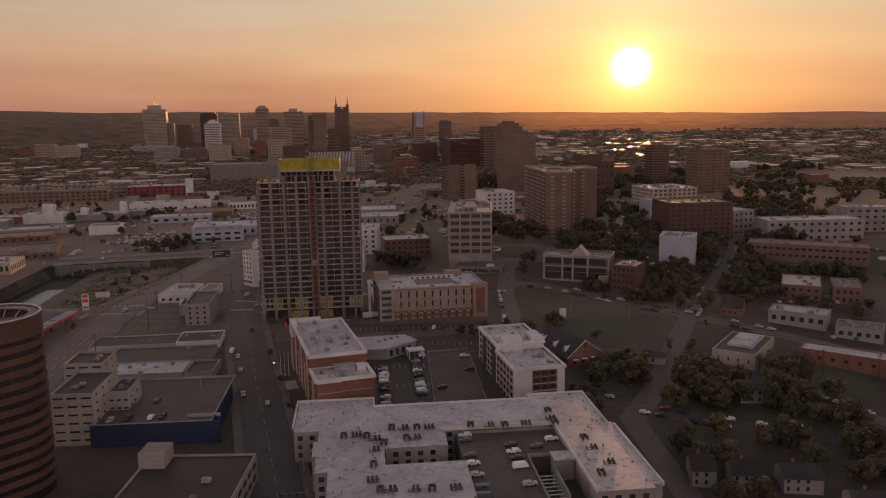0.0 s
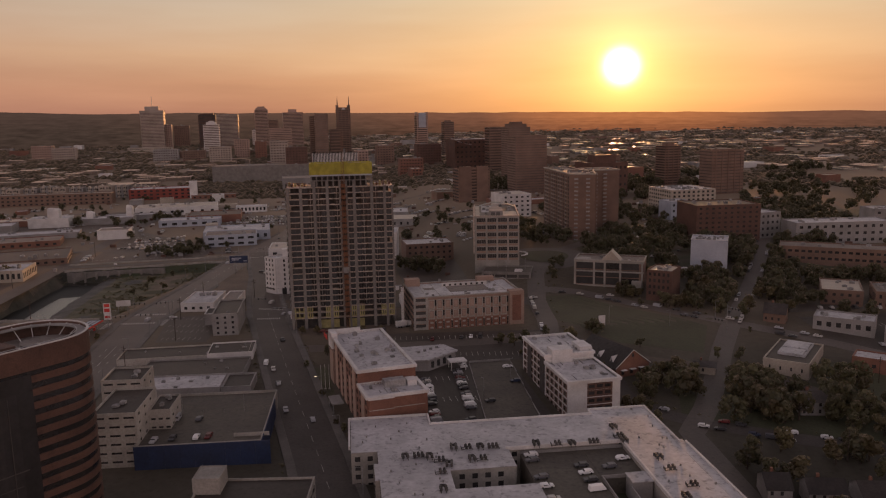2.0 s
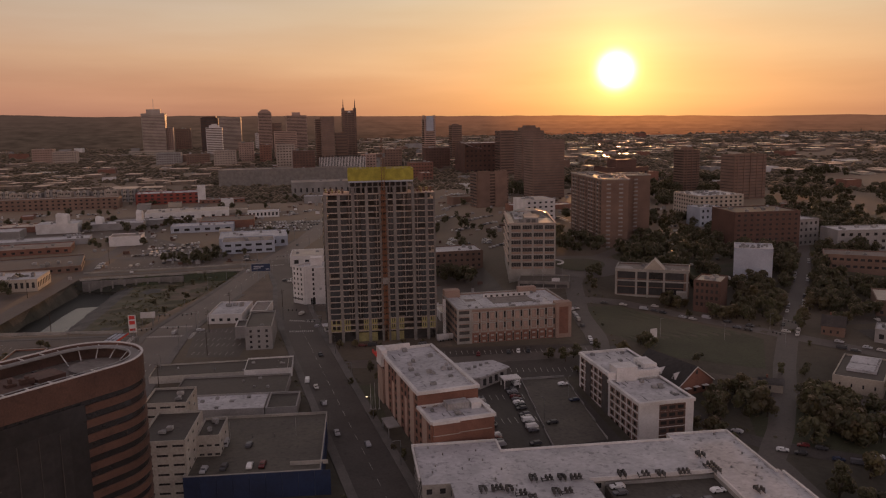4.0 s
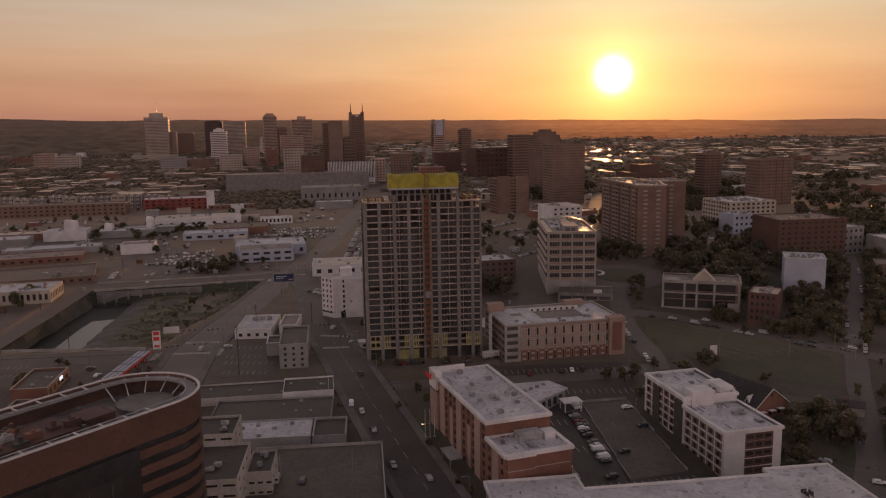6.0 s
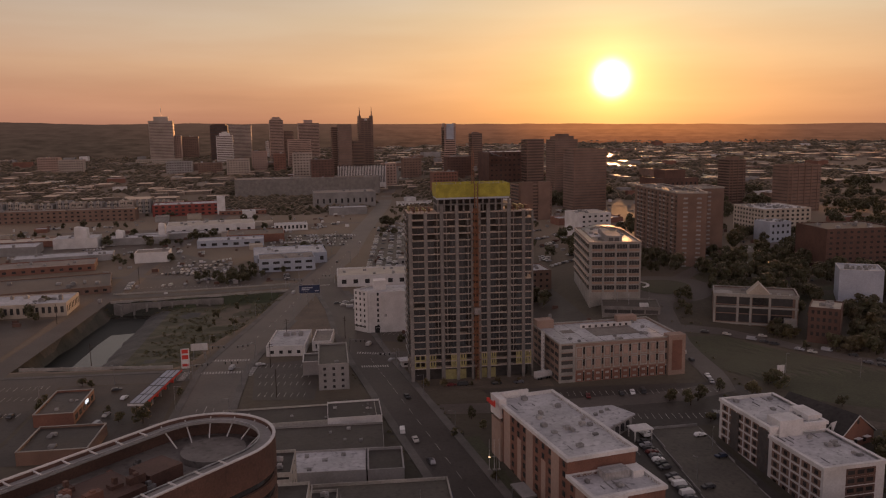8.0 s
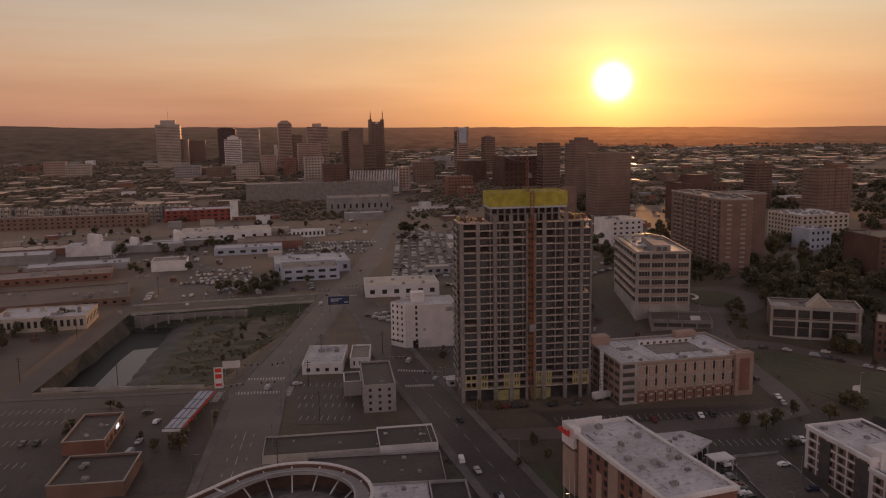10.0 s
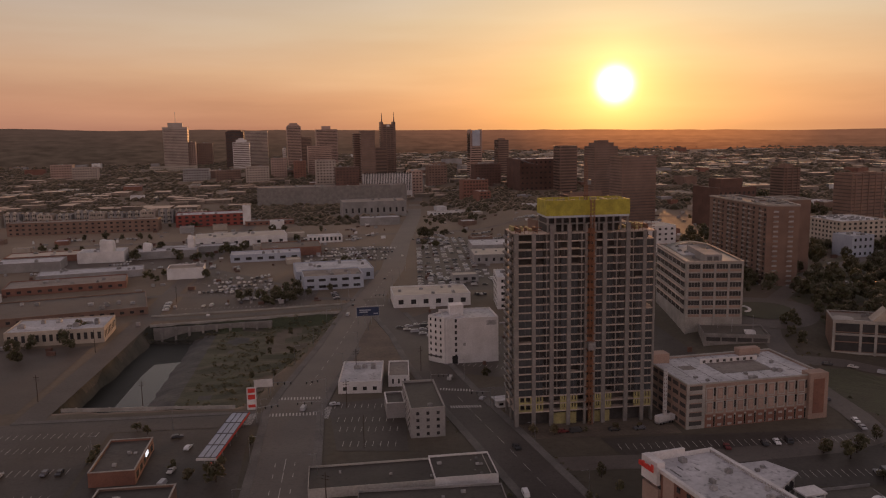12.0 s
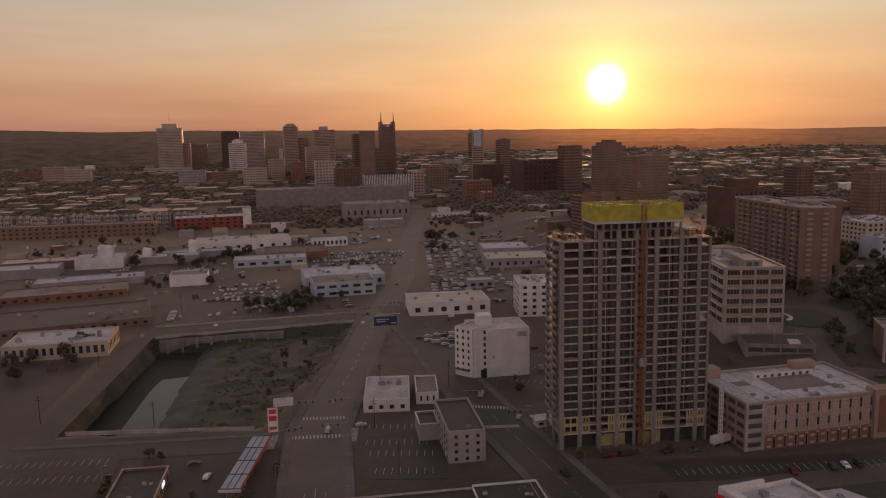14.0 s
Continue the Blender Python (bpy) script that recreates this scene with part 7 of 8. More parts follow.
def far_filler():
    """Low roofs that spread from the rail line to the hills."""
    r = random.Random(15)
    walls, roofs = (M["greywall"], M["beige"], M["brown"], M["brick"], M["white"]), (M["whiteroof"], M["greyroof"], M["greyroof"], M["beige"], M["tar"])
    taken = [(o.location.x, o.location.y) for o in scene.collection.objects if o.type == "EMPTY" and not o.parent]
    made = 0
    for _ in range(3000):
        if made >= 84:
            break
        d = r.uniform(640, 2300)
        a = r.uniform(-0.66, 0.56)
        x, y = -60 - d * math.sin(a), 100 + d * math.cos(a)
        axis = min(range(len(WEST)), key=lambda i: abs(WEST[i][1] - y))
        if abs(x + 20 - WEST[axis][0]) < 40 or any(abs(x - p) < 45 and abs(y - q) < 40 for p, q in taken):
            continue
        if -250 < x < -100 and y < 860 or x > 90 and y < 620 and x < 420:
            continue
        taken.append((x, y))
        big = d > 1100
        w, dd, h = r.uniform(14, 60 if big else 34), r.uniform(12, 34 if big else 22), r.choice((5, 6, 7, 8, 9, 12, 15 if big else 9))
        block("low_building", r.choice(("low flat-roofed commercial building", "plain flat-roofed shed in the city", "small flat-roofed brick building")), "building",
              x, y, r.choice((6, 10, 96)) + r.uniform(-3, 3), w, dd, h, r.choice(walls), r.choice(roofs), (("front", max(1, int(h // 4)), int(w // 5), 0.5, 0.4),) if made < 14 else (),
              r.randint(0, 1), group="low city buildings", seed=made + 500, below=8, unit_size=3)
        made += 1
    # beyond, one sheet of tiny roofs
    rows, rows2 = [], []
    for k in range(900):
        d, a = 1300 + 1050 * r.random(), r.uniform(-0.75, 0.62)
        x, y = -60 - d * math.sin(a), 100 + d * math.cos(a)
        w, dd, h = r.uniform(8, 38), r.uniform(10, 40), r.uniform(3, 7)
        z = land(x, y)
        if a > 0.12 and r.random() < 0.75 * ease(1400, 1900, d):
            continue
        (rows if r.random() < (0.7 if x > 120 else 0.92) else rows2).append((x, y, z - 6, x + w, y + dd, z + h))
    tagged(linked("distant_city", boxes_mesh(rows, M["farroof"])), "countless distant low buildings in the evening haze", "city", kind="stuff")
    tagged(linked("distant_city", boxes_mesh(rows2, M["tinroof"])), "countless distant pale roofs in the evening light", "city", kind="stuff")


far_filler()


def hills_backdrop():
    """Low wooded ridges, one behind the other, that close the distance, each glowing in a painted haze tone."""
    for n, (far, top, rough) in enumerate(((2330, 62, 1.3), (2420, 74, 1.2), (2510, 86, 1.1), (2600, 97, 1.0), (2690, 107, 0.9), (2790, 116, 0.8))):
        v, f = [], []
        for k in range(321):
            a = -1.35 + 2.7 * k / 320
            x, y = -60 + far * math.sin(a), 100 + far * math.cos(a)
            bump = rough * (4 * noise.noise((a * 9, 1.0 + n, 0)) + 2.4 * noise.noise((a * 37, 2.0 + n, 0)) + 1.3 * noise.noise((a * 120, 3.0 + n, 0)))
            if n == 5:
                bump += 11 * ease(-0.27, -0.42, a) * (0.35 + noise.noise((a * 16, 5.0, 0)))
            # the crests lean along x to fit the horizon in the camera's view
            crest = top - 0.0145 * x + bump - 9 * ease(0, 600, x) * (n < 5)
            for z, o in ((-60, 0), (crest, 0), (crest, 60)):
                v.append((x + o * math.sin(a), y + o * math.cos(a), z))
            if k:
                b = 3 * k
                f += [(b - 3, b, b + 1, b - 2), (b - 2, b + 1, b + 2, b - 1)]
        tagged(linked("backdrop", raw_mesh(v, f, haze_material("hazy_ridge", 1 - n / 5))), "distant wooded ridge with haze painted as glow", "hills", kind="structure")


hills_backdrop()


def dormer_hall():
    """A long brick house under one steep dark roof with white triangular dormers on the slope."""
    w, d, h, rise = 19.0, 30.0, 4.6, 7.4
    t = thing("brick_hall", "long red brick house with steep dark roof and white dormers", "house", 99.5, 348.5, None, 20)
    bm = bmesh.new()
    front, back = [[bm.verts.new((x, y, z)) for x, z in ((0, -3), (w, -3), (w, h), (w / 2, h + rise), (0, h))] for y in (0, d)]
    bm.faces.new(front)
    bm.faces.new(back[::-1])
    for k in range(5):
        bm.faces.new((front[k], back[k], back[(k + 1) % 5], front[(k + 1) % 5]))
    bmesh.ops.recalc_face_normals(bm, faces=bm.faces)
    part("wall", bm, M["brick"], t)
    for side in (-1, 1):
        bm = bmesh.new()
        v = []
        for y in (-0.4, d + 0.4):
            for u, up in ((1.0, 0.35), (-0.07, 0.35), (-0.07, 0.05), (1.0, 0.05)):
                v.append(bm.verts.new((w / 2 + side * (1 - u) * w / 2, y, h + rise * u + up)))
        for q in ((0, 1, 2, 3), (7, 6, 5, 4), (0, 4, 5, 1), (1, 5, 6, 2), (2, 6, 7, 3), (3, 7, 4, 0)):
            bm.faces.new([v[i] for i in q])
        bmesh.ops.recalc_face_normals(bm, faces=bm.faces)
        part("roof_slope", bm, M["tar"], t)
        rake = box("rake_board", t, M["white"], -0.12, -0.1, 0, 0.12, 0.1, math.hypot(w / 2 + 0.6, rise))
        rake.matrix_basis = pose(w / 2 + side * (w / 4 + 0.3), -0.5, h + rise / 2 + 0.1, 0, -side * math.degrees(math.atan2(w / 2 + 0.6, rise))) @ Matrix.Diagonal((0.3, 0.2, math.hypot(w / 2 + 0.6, rise), 1))
    for y in (5.5, 14.5, 25.0, 28.0):
        bm = bmesh.new()
        v = [bm.verts.new(p) for p in ((1.6, y - 1.5, h + 1.2), (1.6, y + 1.5, h + 1.2), (1.6, y, h + 4.2), (5.6, y, h + 4.4))]
        for q in ((0, 2, 1), (0, 3, 2), (1, 2, 3), (0, 1, 3)):
            bm.faces.new([v[i] for i in q])
        bmesh.ops.recalc_face_normals(bm, faces=bm.faces)
        dormer = part("dormer", bm, M["white"], t, "white triangular dormer")
        box("window", dormer, M["glass"], 1.52, y - 0.35, h + 1.6, 1.62, y + 0.35, h + 2.6)
    box("vent", t, M["dark"], w / 2 - 0.6, -0.06, h + 4.2, w / 2 + 0.6, 0.1, h + 5.8)
    for x in (3, 8, 13):
        box("window", t, M["glass"], x, -0.06, 1.2, x + 1.6, 0.1, 3.2)
        box("awning", t, M["white"], x - 0.5, -1.8, 3.4, x + 2.4, 0, 3.6)


dormer_hall()

# ---- trees ----


def crown_mesh(seed, radius, high, mat, leaves=460):
    """A crown of many small leaf sprays, gathered in uneven lobes with gaps between them."""
    r = random.Random(seed)
    lobes = [(Vector((r.uniform(-0.6, 0.6) * radius, r.uniform(-0.6, 0.6) * radius, r.uniform(0.15, 0.85) * high)), r.uniform(0.28, 0.52) * radius) for _ in range(9)]
    v, f = [], []
    for _ in range(leaves):
        c, lr = r.choice(lobes)
        way = Vector((r.gauss(0, 1), r.gauss(0, 1), r.gauss(0.2, 0.9))).normalized()
        p = c + way * lr * r.uniform(0.65, 1.1)
        s = radius * r.uniform(0.09, 0.20)
        u = way.orthogonal().normalized()
        u.rotate(Matrix.Rotation(r.uniform(0, 6.28), 3, way))
        w = way.cross(u)
        tilt = way * s * r.uniform(-0.5, 0.5)
        b = len(v)
        v += [tuple(p - u * s), tuple(p - w * s * 0.7 + tilt), tuple(p + u * s), tuple(p + w * s * 0.7 - tilt)]
        f += [(b, b + 1, b + 2), (b, b + 2, b + 3)]
    return raw_mesh(v, f, mat)


def trunk_mesh(seed, high, radius):
    r = random.Random(seed)
    bm = bmesh.new()
    bmesh.ops.create_cone(bm, cap_ends=True, radius1=0.32, radius2=0.12, depth=high * 0.75, segments=7, matrix=Matrix.Translation((0, 0, high * 0.375)))
    for k in range(5):
        a = 6.28 * k / 5 + r.random()
        p, q = Vector((0, 0, high * r.uniform(0.3, 0.5))), Vector((math.cos(a) * radius * 0.6, math.sin(a) * radius * 0.6, high * r.uniform(0.6, 0.85)))
        way = q - p
        bmesh.ops.create_cone(bm, cap_ends=True, radius1=0.13, radius2=0.04, depth=way.length, segments=5, matrix=Matrix.Translation((p + q) / 2) @ way.to_track_quat("Z", "Y").to_matrix().to_4x4())
    return mesh_of(bm, M["bark"])


KINDS, CROWNS = [], []
for k in range(6):
    radius, high = (3.4, 6.5) if k < 3 else (4.6, 8.0)
    t = thing("tree", "leafy deciduous tree in dark late-summer green" if k % 3 else "broad tree turning dull yellow green", "tree", 0, 0, 0)
    linked("trunk", trunk_mesh(k, 2.2 + high * 0.6, radius), t)
    crown = linked("crown", crown_mesh(k + 50, radius, high, M["leaf"] if k % 3 else M["leaf2"]), t)
    crown.location = (0, 0, 1.3)
    KINDS.append(t)
    CROWNS.append(crown.data)
USED = [False] * len(KINDS)


FAR_TREES = ([], [])


def tree(x, y, size=1.0, r=rnd, group="street trees"):
    k = r.randrange(len(KINDS))
    m = pose(x, y, land(x, y) - 0.1, 0, 0, r.uniform(0, 360))
    s = size * r.uniform(0.8, 1.25)
    if y > 490 or x > 230:
        v, f = FAR_TREES
        b, crown_shape = len(v), CROWNS[k]
        m = m @ Matrix.Diagonal((s, s, s, 1)) @ Matrix.Translation((0, 0, 1.3))
        v += [tuple(m @ q.co) for q in crown_shape.vertices]
        f += [tuple(b + i for i in p.vertices) for p in crown_shape.polygons]
        return
    if USED[k]:
        t = copy_thing(KINDS[k], m)
    else:
        t = KINDS[k]
        t.matrix_basis = m
        USED[k] = True
    t.scale = (s, s, s * r.uniform(0.9, 1.15))
    t["group"] = group


def blocked(x, y):
    return any(a < x < b and c < y < d for a, b, c, d in FOOT)


def to_line(x, y, ax, ay, bx, by):
    u = min(max(((x - ax) * (bx - ax) + (y - ay) * (by - ay)) / ((bx - ax) ** 2 + (by - ay) ** 2), 0), 1)
    return math.hypot(x - ax - (bx - ax) * u, y - ay - (by - ay) * u)


def on_avenue(x, y):
    return any(min(ay, by) <= y <= max(ay, by) + 1 and abs(x - ax - (bx - ax) * (y - ay) / max(by - ay, 1)) < 20 for line in (WEST, BROAD) for (ax, ay), (bx, by) in zip(line, line[1:])) or any(to_line(x, y, *a, *b) < 7.5 for line in (RIGHT, PARK, LONG, LOW, NEAR) for a, b in zip(line, line[1:]))


FOOT = []
bpy.context.view_layer.update()
for o in scene.collection.objects:
    if o.type == "MESH" and o.name.split(".")[0] in ("wall", "wing", "core"):
        q = [o.matrix_world @ Vector(c) for c in o.bound_box]
        FOOT.append((min(p.x for p in q) - 2, max(p.x for p in q) + 2, min(p.y for p in q) - 2, max(p.y for p in q) + 2))
GROVES = [(122, 200, 298, 348, 46, 1.15), (176, 232, 240, 300, 26, 1.1), (100, 118, 318, 346, 8, 0.8), (136, 150, 466, 480, 6, 0.8), (196, 250, 450, 505, 24, 1.1), (160, 196, 440, 468, 14, 0.9), (240, 330, 500, 560, 40, 1.2), (120, 146, 340, 356, 8, 0.9), (140, 260, 300, 350, 28, 1.1), (120, 200, 225, 300, 26, 1.1), (150, 330, 440, 500, 30, 1.0), (150, 260, 515, 640, 90, 1.2), (136, 200, 500, 560, 20, 0.9), (100, 150, 505, 545, 8, 0.8),
          (230, 330, 470, 560, 60, 1.1), (250, 420, 600, 760, 90, 1.2), (150, 175, 470, 500, 8, 0.8), (205, 262, 440, 500, 22, 0.9), (170, 230, 420, 470, 14, 0.8), (190, 330, 640, 740, 26, 1.2), (230, 360, 360, 440, 22, 1.0), (190, 330, 180, 290, 28, 1.1),
          (-160, -118, 500, 610, 10, 0.5), (-190, -140, 665, 720, 14, 0.9), (-330, -250, 560, 600, 8, 0.9), (-206, -140, 372, 460, 6, 0.45), (-60, 20, 480, 520, 6, 0.8), (20, 60, 560, 640, 8, 1.2),
          (-22, -17, 262, 286, 3, 0.7), (-41, -36, 356, 384, 4, 0.6), (-330, -200, 880, 960, 12, 1.2), (-60, -20, 985, 1000, 5, 1.3), (10, 140, 660, 800, 16, 1.2), (88, 110, 300, 410, 8, 0.8),
          (330, 420, 380, 560, 30, 1.3), (380, 640, 640, 1000, 90, 1.3), (330, 560, 540, 700, 50, 1.2), (420, 700, 420, 640, 60, 1.2)]
for k in range(26):
    GROVES.append((90 + (k * 83) % 620, 170 + (k * 83) % 620, 590 + (k * 131) % 640, 650 + (k * 131) % 640, 17, 1.35))
for k in range(30):
    GROVES.append((-520 + 30 * k, -430 + 30 * k, 660 + (k * 97) % 560, 700 + (k * 97) % 560, 6, 0.8))
SINGLE = [(-27, 379, 0.5), (-30, 389, 0.55), (-39, 374, 0.5), (55, 397, 0.8), (81, 405, 0.6), (63, 376, 0.5), (62, 392, 0.8), (67, 396, 0.9), (57, 398, 0.7), (92, 398, 0.7), (96, 380, 0.8), (92, 352, 0.7), (124, 384, 0.5), (-44, 428, 0.35), (-36, 426, 0.4), (-24, 427, 0.35), (-12, 426, 0.4), (-2, 427, 0.35), (-22, 300, 0.4), (-25, 306, 0.4), (-31, 336, 0.4), (90, 296, 0.8), (96, 300, 0.9), (100, 312, 0.7), (104, 330, 0.6), (112, 338, 0.8), (120, 330, 0.9), (128, 328, 0.9),
          (-158, 405, 0.95), (-168, 408, 0.6), (-205, 435, 0.5), (-264, 616, 1.0), (-270, 600, 1.1), (-162, 718, 0.8), (-155, 698, 0.7), (-166, 688, 0.7), (-150, 435, 0.45), (-158, 706, 0.8),
          (196, 420, 0.9), (204, 428, 1.0), (188, 396, 0.5), (176, 452, 0.9), (186, 462, 1.0), (150, 452, 0.5), (156, 366, 0.7), (166, 364, 0.6), (152, 340, 0.9), (158, 332, 1.0), (150, 326, 1.0)]
tr = random.Random(21)
for x, y, size in SINGLE:
    tree(x, y, size, tr)
for x0, x1, y0, y1, n, size in GROVES:
    for _ in range(n):
        for _try in range(8):
            x, y = tr.uniform(x0, x1), tr.uniform(y0, y1)
            if not blocked(x, y) and not on_avenue(x, y):
                tree(x, y, size, tr)
                break


def shrubs():
    """Low scrub on the gulch slopes and along walls, one sheet of small crowns."""
    r = random.Random(63)
    v, f = [], []
    spots = []
    for _ in range(2600):
        x, y = r.uniform(-240, -116), r.uniform(480, 650)
        d = pit_depth(x, y)
        if 0 < d and (x > -186 or y > 622) and noise.noise((x * 0.05, y * 0.05, 2)) > -0.1:
            spots.append((x, y, surface(x, y), r.uniform(0.10, 0.34)))
    for line, off in ((BROAD[1:7], 13.0), (BROAD[1:6], -12.6), (PARK[:6], 7.5), (RIGHT[2:7], -8.0), (NEAR[3:9], 7.0)):
        at = 4
        while at < 240:
            x, y, a = along(line, at)
            x, y = x - math.sin(radians(a)) * off, y + math.cos(radians(a)) * off
            if not blocked(x, y) and r.random() < 0.5:
                spots.append((x, y, land(x, y), r.uniform(0.15, 0.3)))
            at += 5
    for x, y, z, s in spots:
        shape = r.choice(CROWNS)
        m = pose(x, y, z - 0.3, 0, 0, r.uniform(0, 360)) @ Matrix.Diagonal((s, s, s * 0.7, 1))
        b = len(v)
        v += [tuple(m @ q.co) for q in list(shape.vertices)[:480]]
        f += [tuple(b + i for i in p.vertices) for p in list(shape.polygons)[:240]]
    tagged(linked("shrubs", raw_mesh(v, f, M["leaf"])), "low dull green scrub on slopes and verges", "shrubs", kind="stuff")


shrubs()
tagged(linked("tree_belt", raw_mesh(*FAR_TREES, M["leaf"])), "dark leafy tree belts between the distant streets", "trees", kind="stuff")


def far_woods():
    """Woods between the distant roofs, up to the hills."""
    r = random.Random(31)
    v, f = [], []
    for k in range(7000):
        d = 1050 + 1650 * r.random()
        a = r.uniform(-0.78, 0.64)
        x, y = -60 - d * math.sin(a), 100 + d * math.cos(a)
        if noise.noise((x * 0.004, y * 0.004, 9.0)) < -0.05 + (0.0 if y < 1300 and x < 60 else -0.25) or blocked(x, y) or on_avenue(x, y):
            continue
        s, z = r.uniform(1.6, 3.4) * (1 + d / 2800), land(x, y)
        for _ in range(5):
            px, py, q = x + r.gauss(0, s * 2.6), y + r.gauss(0, s * 2.6), s * r.uniform(0.7, 1.5)
            b, pz = len(v), land(px, py)
            v.append((px, py, pz + q * r.uniform(0.7, 1.2)))
            for i in range(7):
                c = 6.283 * i / 7 + r.uniform(-0.3, 0.3)
                v.append((px + q * math.cos(c), py + q * math.sin(c), pz + q * r.uniform(0.1, 0.6)))
            for i in range(7):
                v.append((v[b + 1 + i][0] * 1.0, v[b + 1 + i][1], pz - 2))
                f += [(b, b + 1 + i, b + 1 + (i + 1) % 7), (b + 1 + i, b + 8 + i, b + 8 + (i + 1) % 7, b + 1 + (i + 1) % 7)]
    shape = raw_mesh(v, f, M["canopy"])
    for p in shape.polygons:
        p.use_smooth = True
    tagged(linked("far_woods", shape), "dark woods between distant roofs and on the hills", "woods", kind="stuff")


far_woods()

# ---- cars ----


def car_meshes(length, wide, high, van):
    bm = bmesh.new()
    hood = 0.0 if van else 1.1
    side = [(-length / 2, 0.35), (length / 2, 0.35), (length / 2, 0.75), (length / 2 - 0.15, 0.9), (length / 2 - hood - 0.1, 0.98), (length / 2 - hood - 0.8, high), (-length / 2 + (0.15 if van else 0.7), high), (-length / 2 + 0.05, 0.95)]
    a, b = [bm.verts.new((x, -wide / 2, z)) for x, z in side], [bm.verts.new((x, wide / 2, z)) for x, z in side]
    bm.faces.new(a)
    bm.faces.new(b[::-1])
    for i in range(len(side)):
        bm.faces.new((a[i], b[i], b[(i + 1) % len(side)], a[(i + 1) % len(side)]))
    for vert in bm.verts:
        if vert.co.z > 1.05:
            vert.co.y *= 0.86
    bmesh.ops.recalc_face_normals(bm, faces=bm.faces)
    body = bm
    bm = bmesh.new()
    add_box(bm, -0.2 if van else -0.25, 0, 1.0, length * 0.48, wide * 0.95, high - 1.12)
    for vert in bm.verts:
        if vert.co.z > 1.2:
            vert.co.y *= 0.92
            vert.co.x *= 0.9
    add_box(bm, length / 2 - hood - 0.42, 0, 1.0, 0.35, wide * 0.8, high - 1.2)
    return body, bm


CAR_KINDS, CAR_SHAPES = [], []
bm = bmesh.new()
bmesh.ops.create_cone(bm, cap_ends=True, radius1=0.34, radius2=0.34, depth=0.24, segments=10, matrix=pose(0, 0, 0, 90))
WHEEL = mesh_of(bm, M["tyre"])
COLOURS = ("white", "white", "silver grey", "black", "black", "dark grey", "dark red", "dark blue", "beige")
for c, paint in enumerate(CAR):
    for van in (False, True):
        body, glass = car_meshes(5.0 if van else 4.5, 1.95 if van else 1.8, 1.85 if van else 1.45, van)
        t = thing("car", COLOURS[c] + (" van" if van else " car") + " parked on the asphalt", "van" if van else "car", 0, 0, 0, 0, "cars")
        shapes = (part("body", body, paint, t).data, part("windows", glass, M["glass"], t, "dark car windows").data)
        for x in (-1.4, 1.4):
            for y in (-0.82, 0.82):
                linked("wheel", WHEEL, t).location = (x, y, 0.34)
        CAR_KINDS.append(t)
        CAR_SHAPES.append(shapes)
CAR_USED = [False] * len(CAR_KINDS)
cr = random.Random(41)


FAR_CARS = [([], []) for _ in range(4)]


def car(x, y, turn, z=None, kind=None):
    k = cr.choice((0, 1, 2, 3, 0, 2, 4, 5, 6, 8, 10, 11, 6, 8, 16, 9, 8, 10, 12, 14, 4, 10)) if kind is None else kind
    if y > 440 or x > 180:
        m = pose(x, y, land(x, y) + 0.16, 0, 0, turn + cr.uniform(-3, 3))
        paint = 0 if k < 5 else 1 if k < 10 or k > 15 else 2
        for part_of, slot in ((CAR_SHAPES[k][0], paint), (CAR_SHAPES[k][1], 3)):
            v, f = FAR_CARS[slot]
            b = len(v)
            v += [tuple(m @ q.co) for q in part_of.vertices]
            f += [tuple(b + i for i in p.vertices) for p in part_of.polygons]
        return
    m = pose(x, y, (land(x, y) + 0.16) if z is None else z, 0, 0, turn + cr.choice((0, 180)) + cr.uniform(-3, 3))
    if CAR_USED[k]:
        copy_thing(CAR_KINDS[k], m)
    else:
        CAR_KINDS[k].matrix_basis = m
        CAR_USED[k] = True


def row(x0, y0, x1, y1, n, turn, fill=0.8):
    for i in range(n):
        if cr.random() < fill:
            u = (i + 0.5) / n
            car(x0 + (x1 - x0) * u, y0 + (y1 - y0) * u, turn)


# hotel lot, clinic lot, ring court, streets
row(13.5, 306, 13.5, 352, 17, 8, 0.85)
row(29, 318, 29, 362, 15, 8, 0.75)
row(31, 366, 34, 367, 2, 95, 1.0)
for x, y in ((53, 364), (53, 347), (38, 326), (27, 308)):
    car(x, y, 8, land(x, y) + 0.28)
row(10, 404, 60, 408, 10, 80, 0.5)
row(60, 380, 84, 384, 8, 80, 0.7)
row(-40, 428, 0, 426, 8, 4, 0.6)
for x, y in ((37.5, 208), (37.5, 213), (37.5, 222), (37.5, 230), (37.5, 236), (37.5, 248), (52, 214), (51.6, 226), (51.6, 232), (51.6, 237), (51.6, 242), (60, 240), (66, 245), (38, 252)):
    car(x, y, 3, 4.05)
for z, cars in ((5.0, ((-86, 282), (-80, 283), (-72, 283), (-68, 283), (-74, 300), (-82, 302))),):
    for x, y in cars:
        car(x, y, 85, -3 + 8.6 - 0.95)
def kerb_cars(line, start, stop, side, fill):
    """Cars parked nose to tail along a street, or driving on it."""
    at = start
    while at < stop:
        x, y, a = along(line, at)
        if cr.random() < fill:
            car(x - math.sin(radians(a)) * side, y + math.cos(radians(a)) * side, a)
        at += 6.3


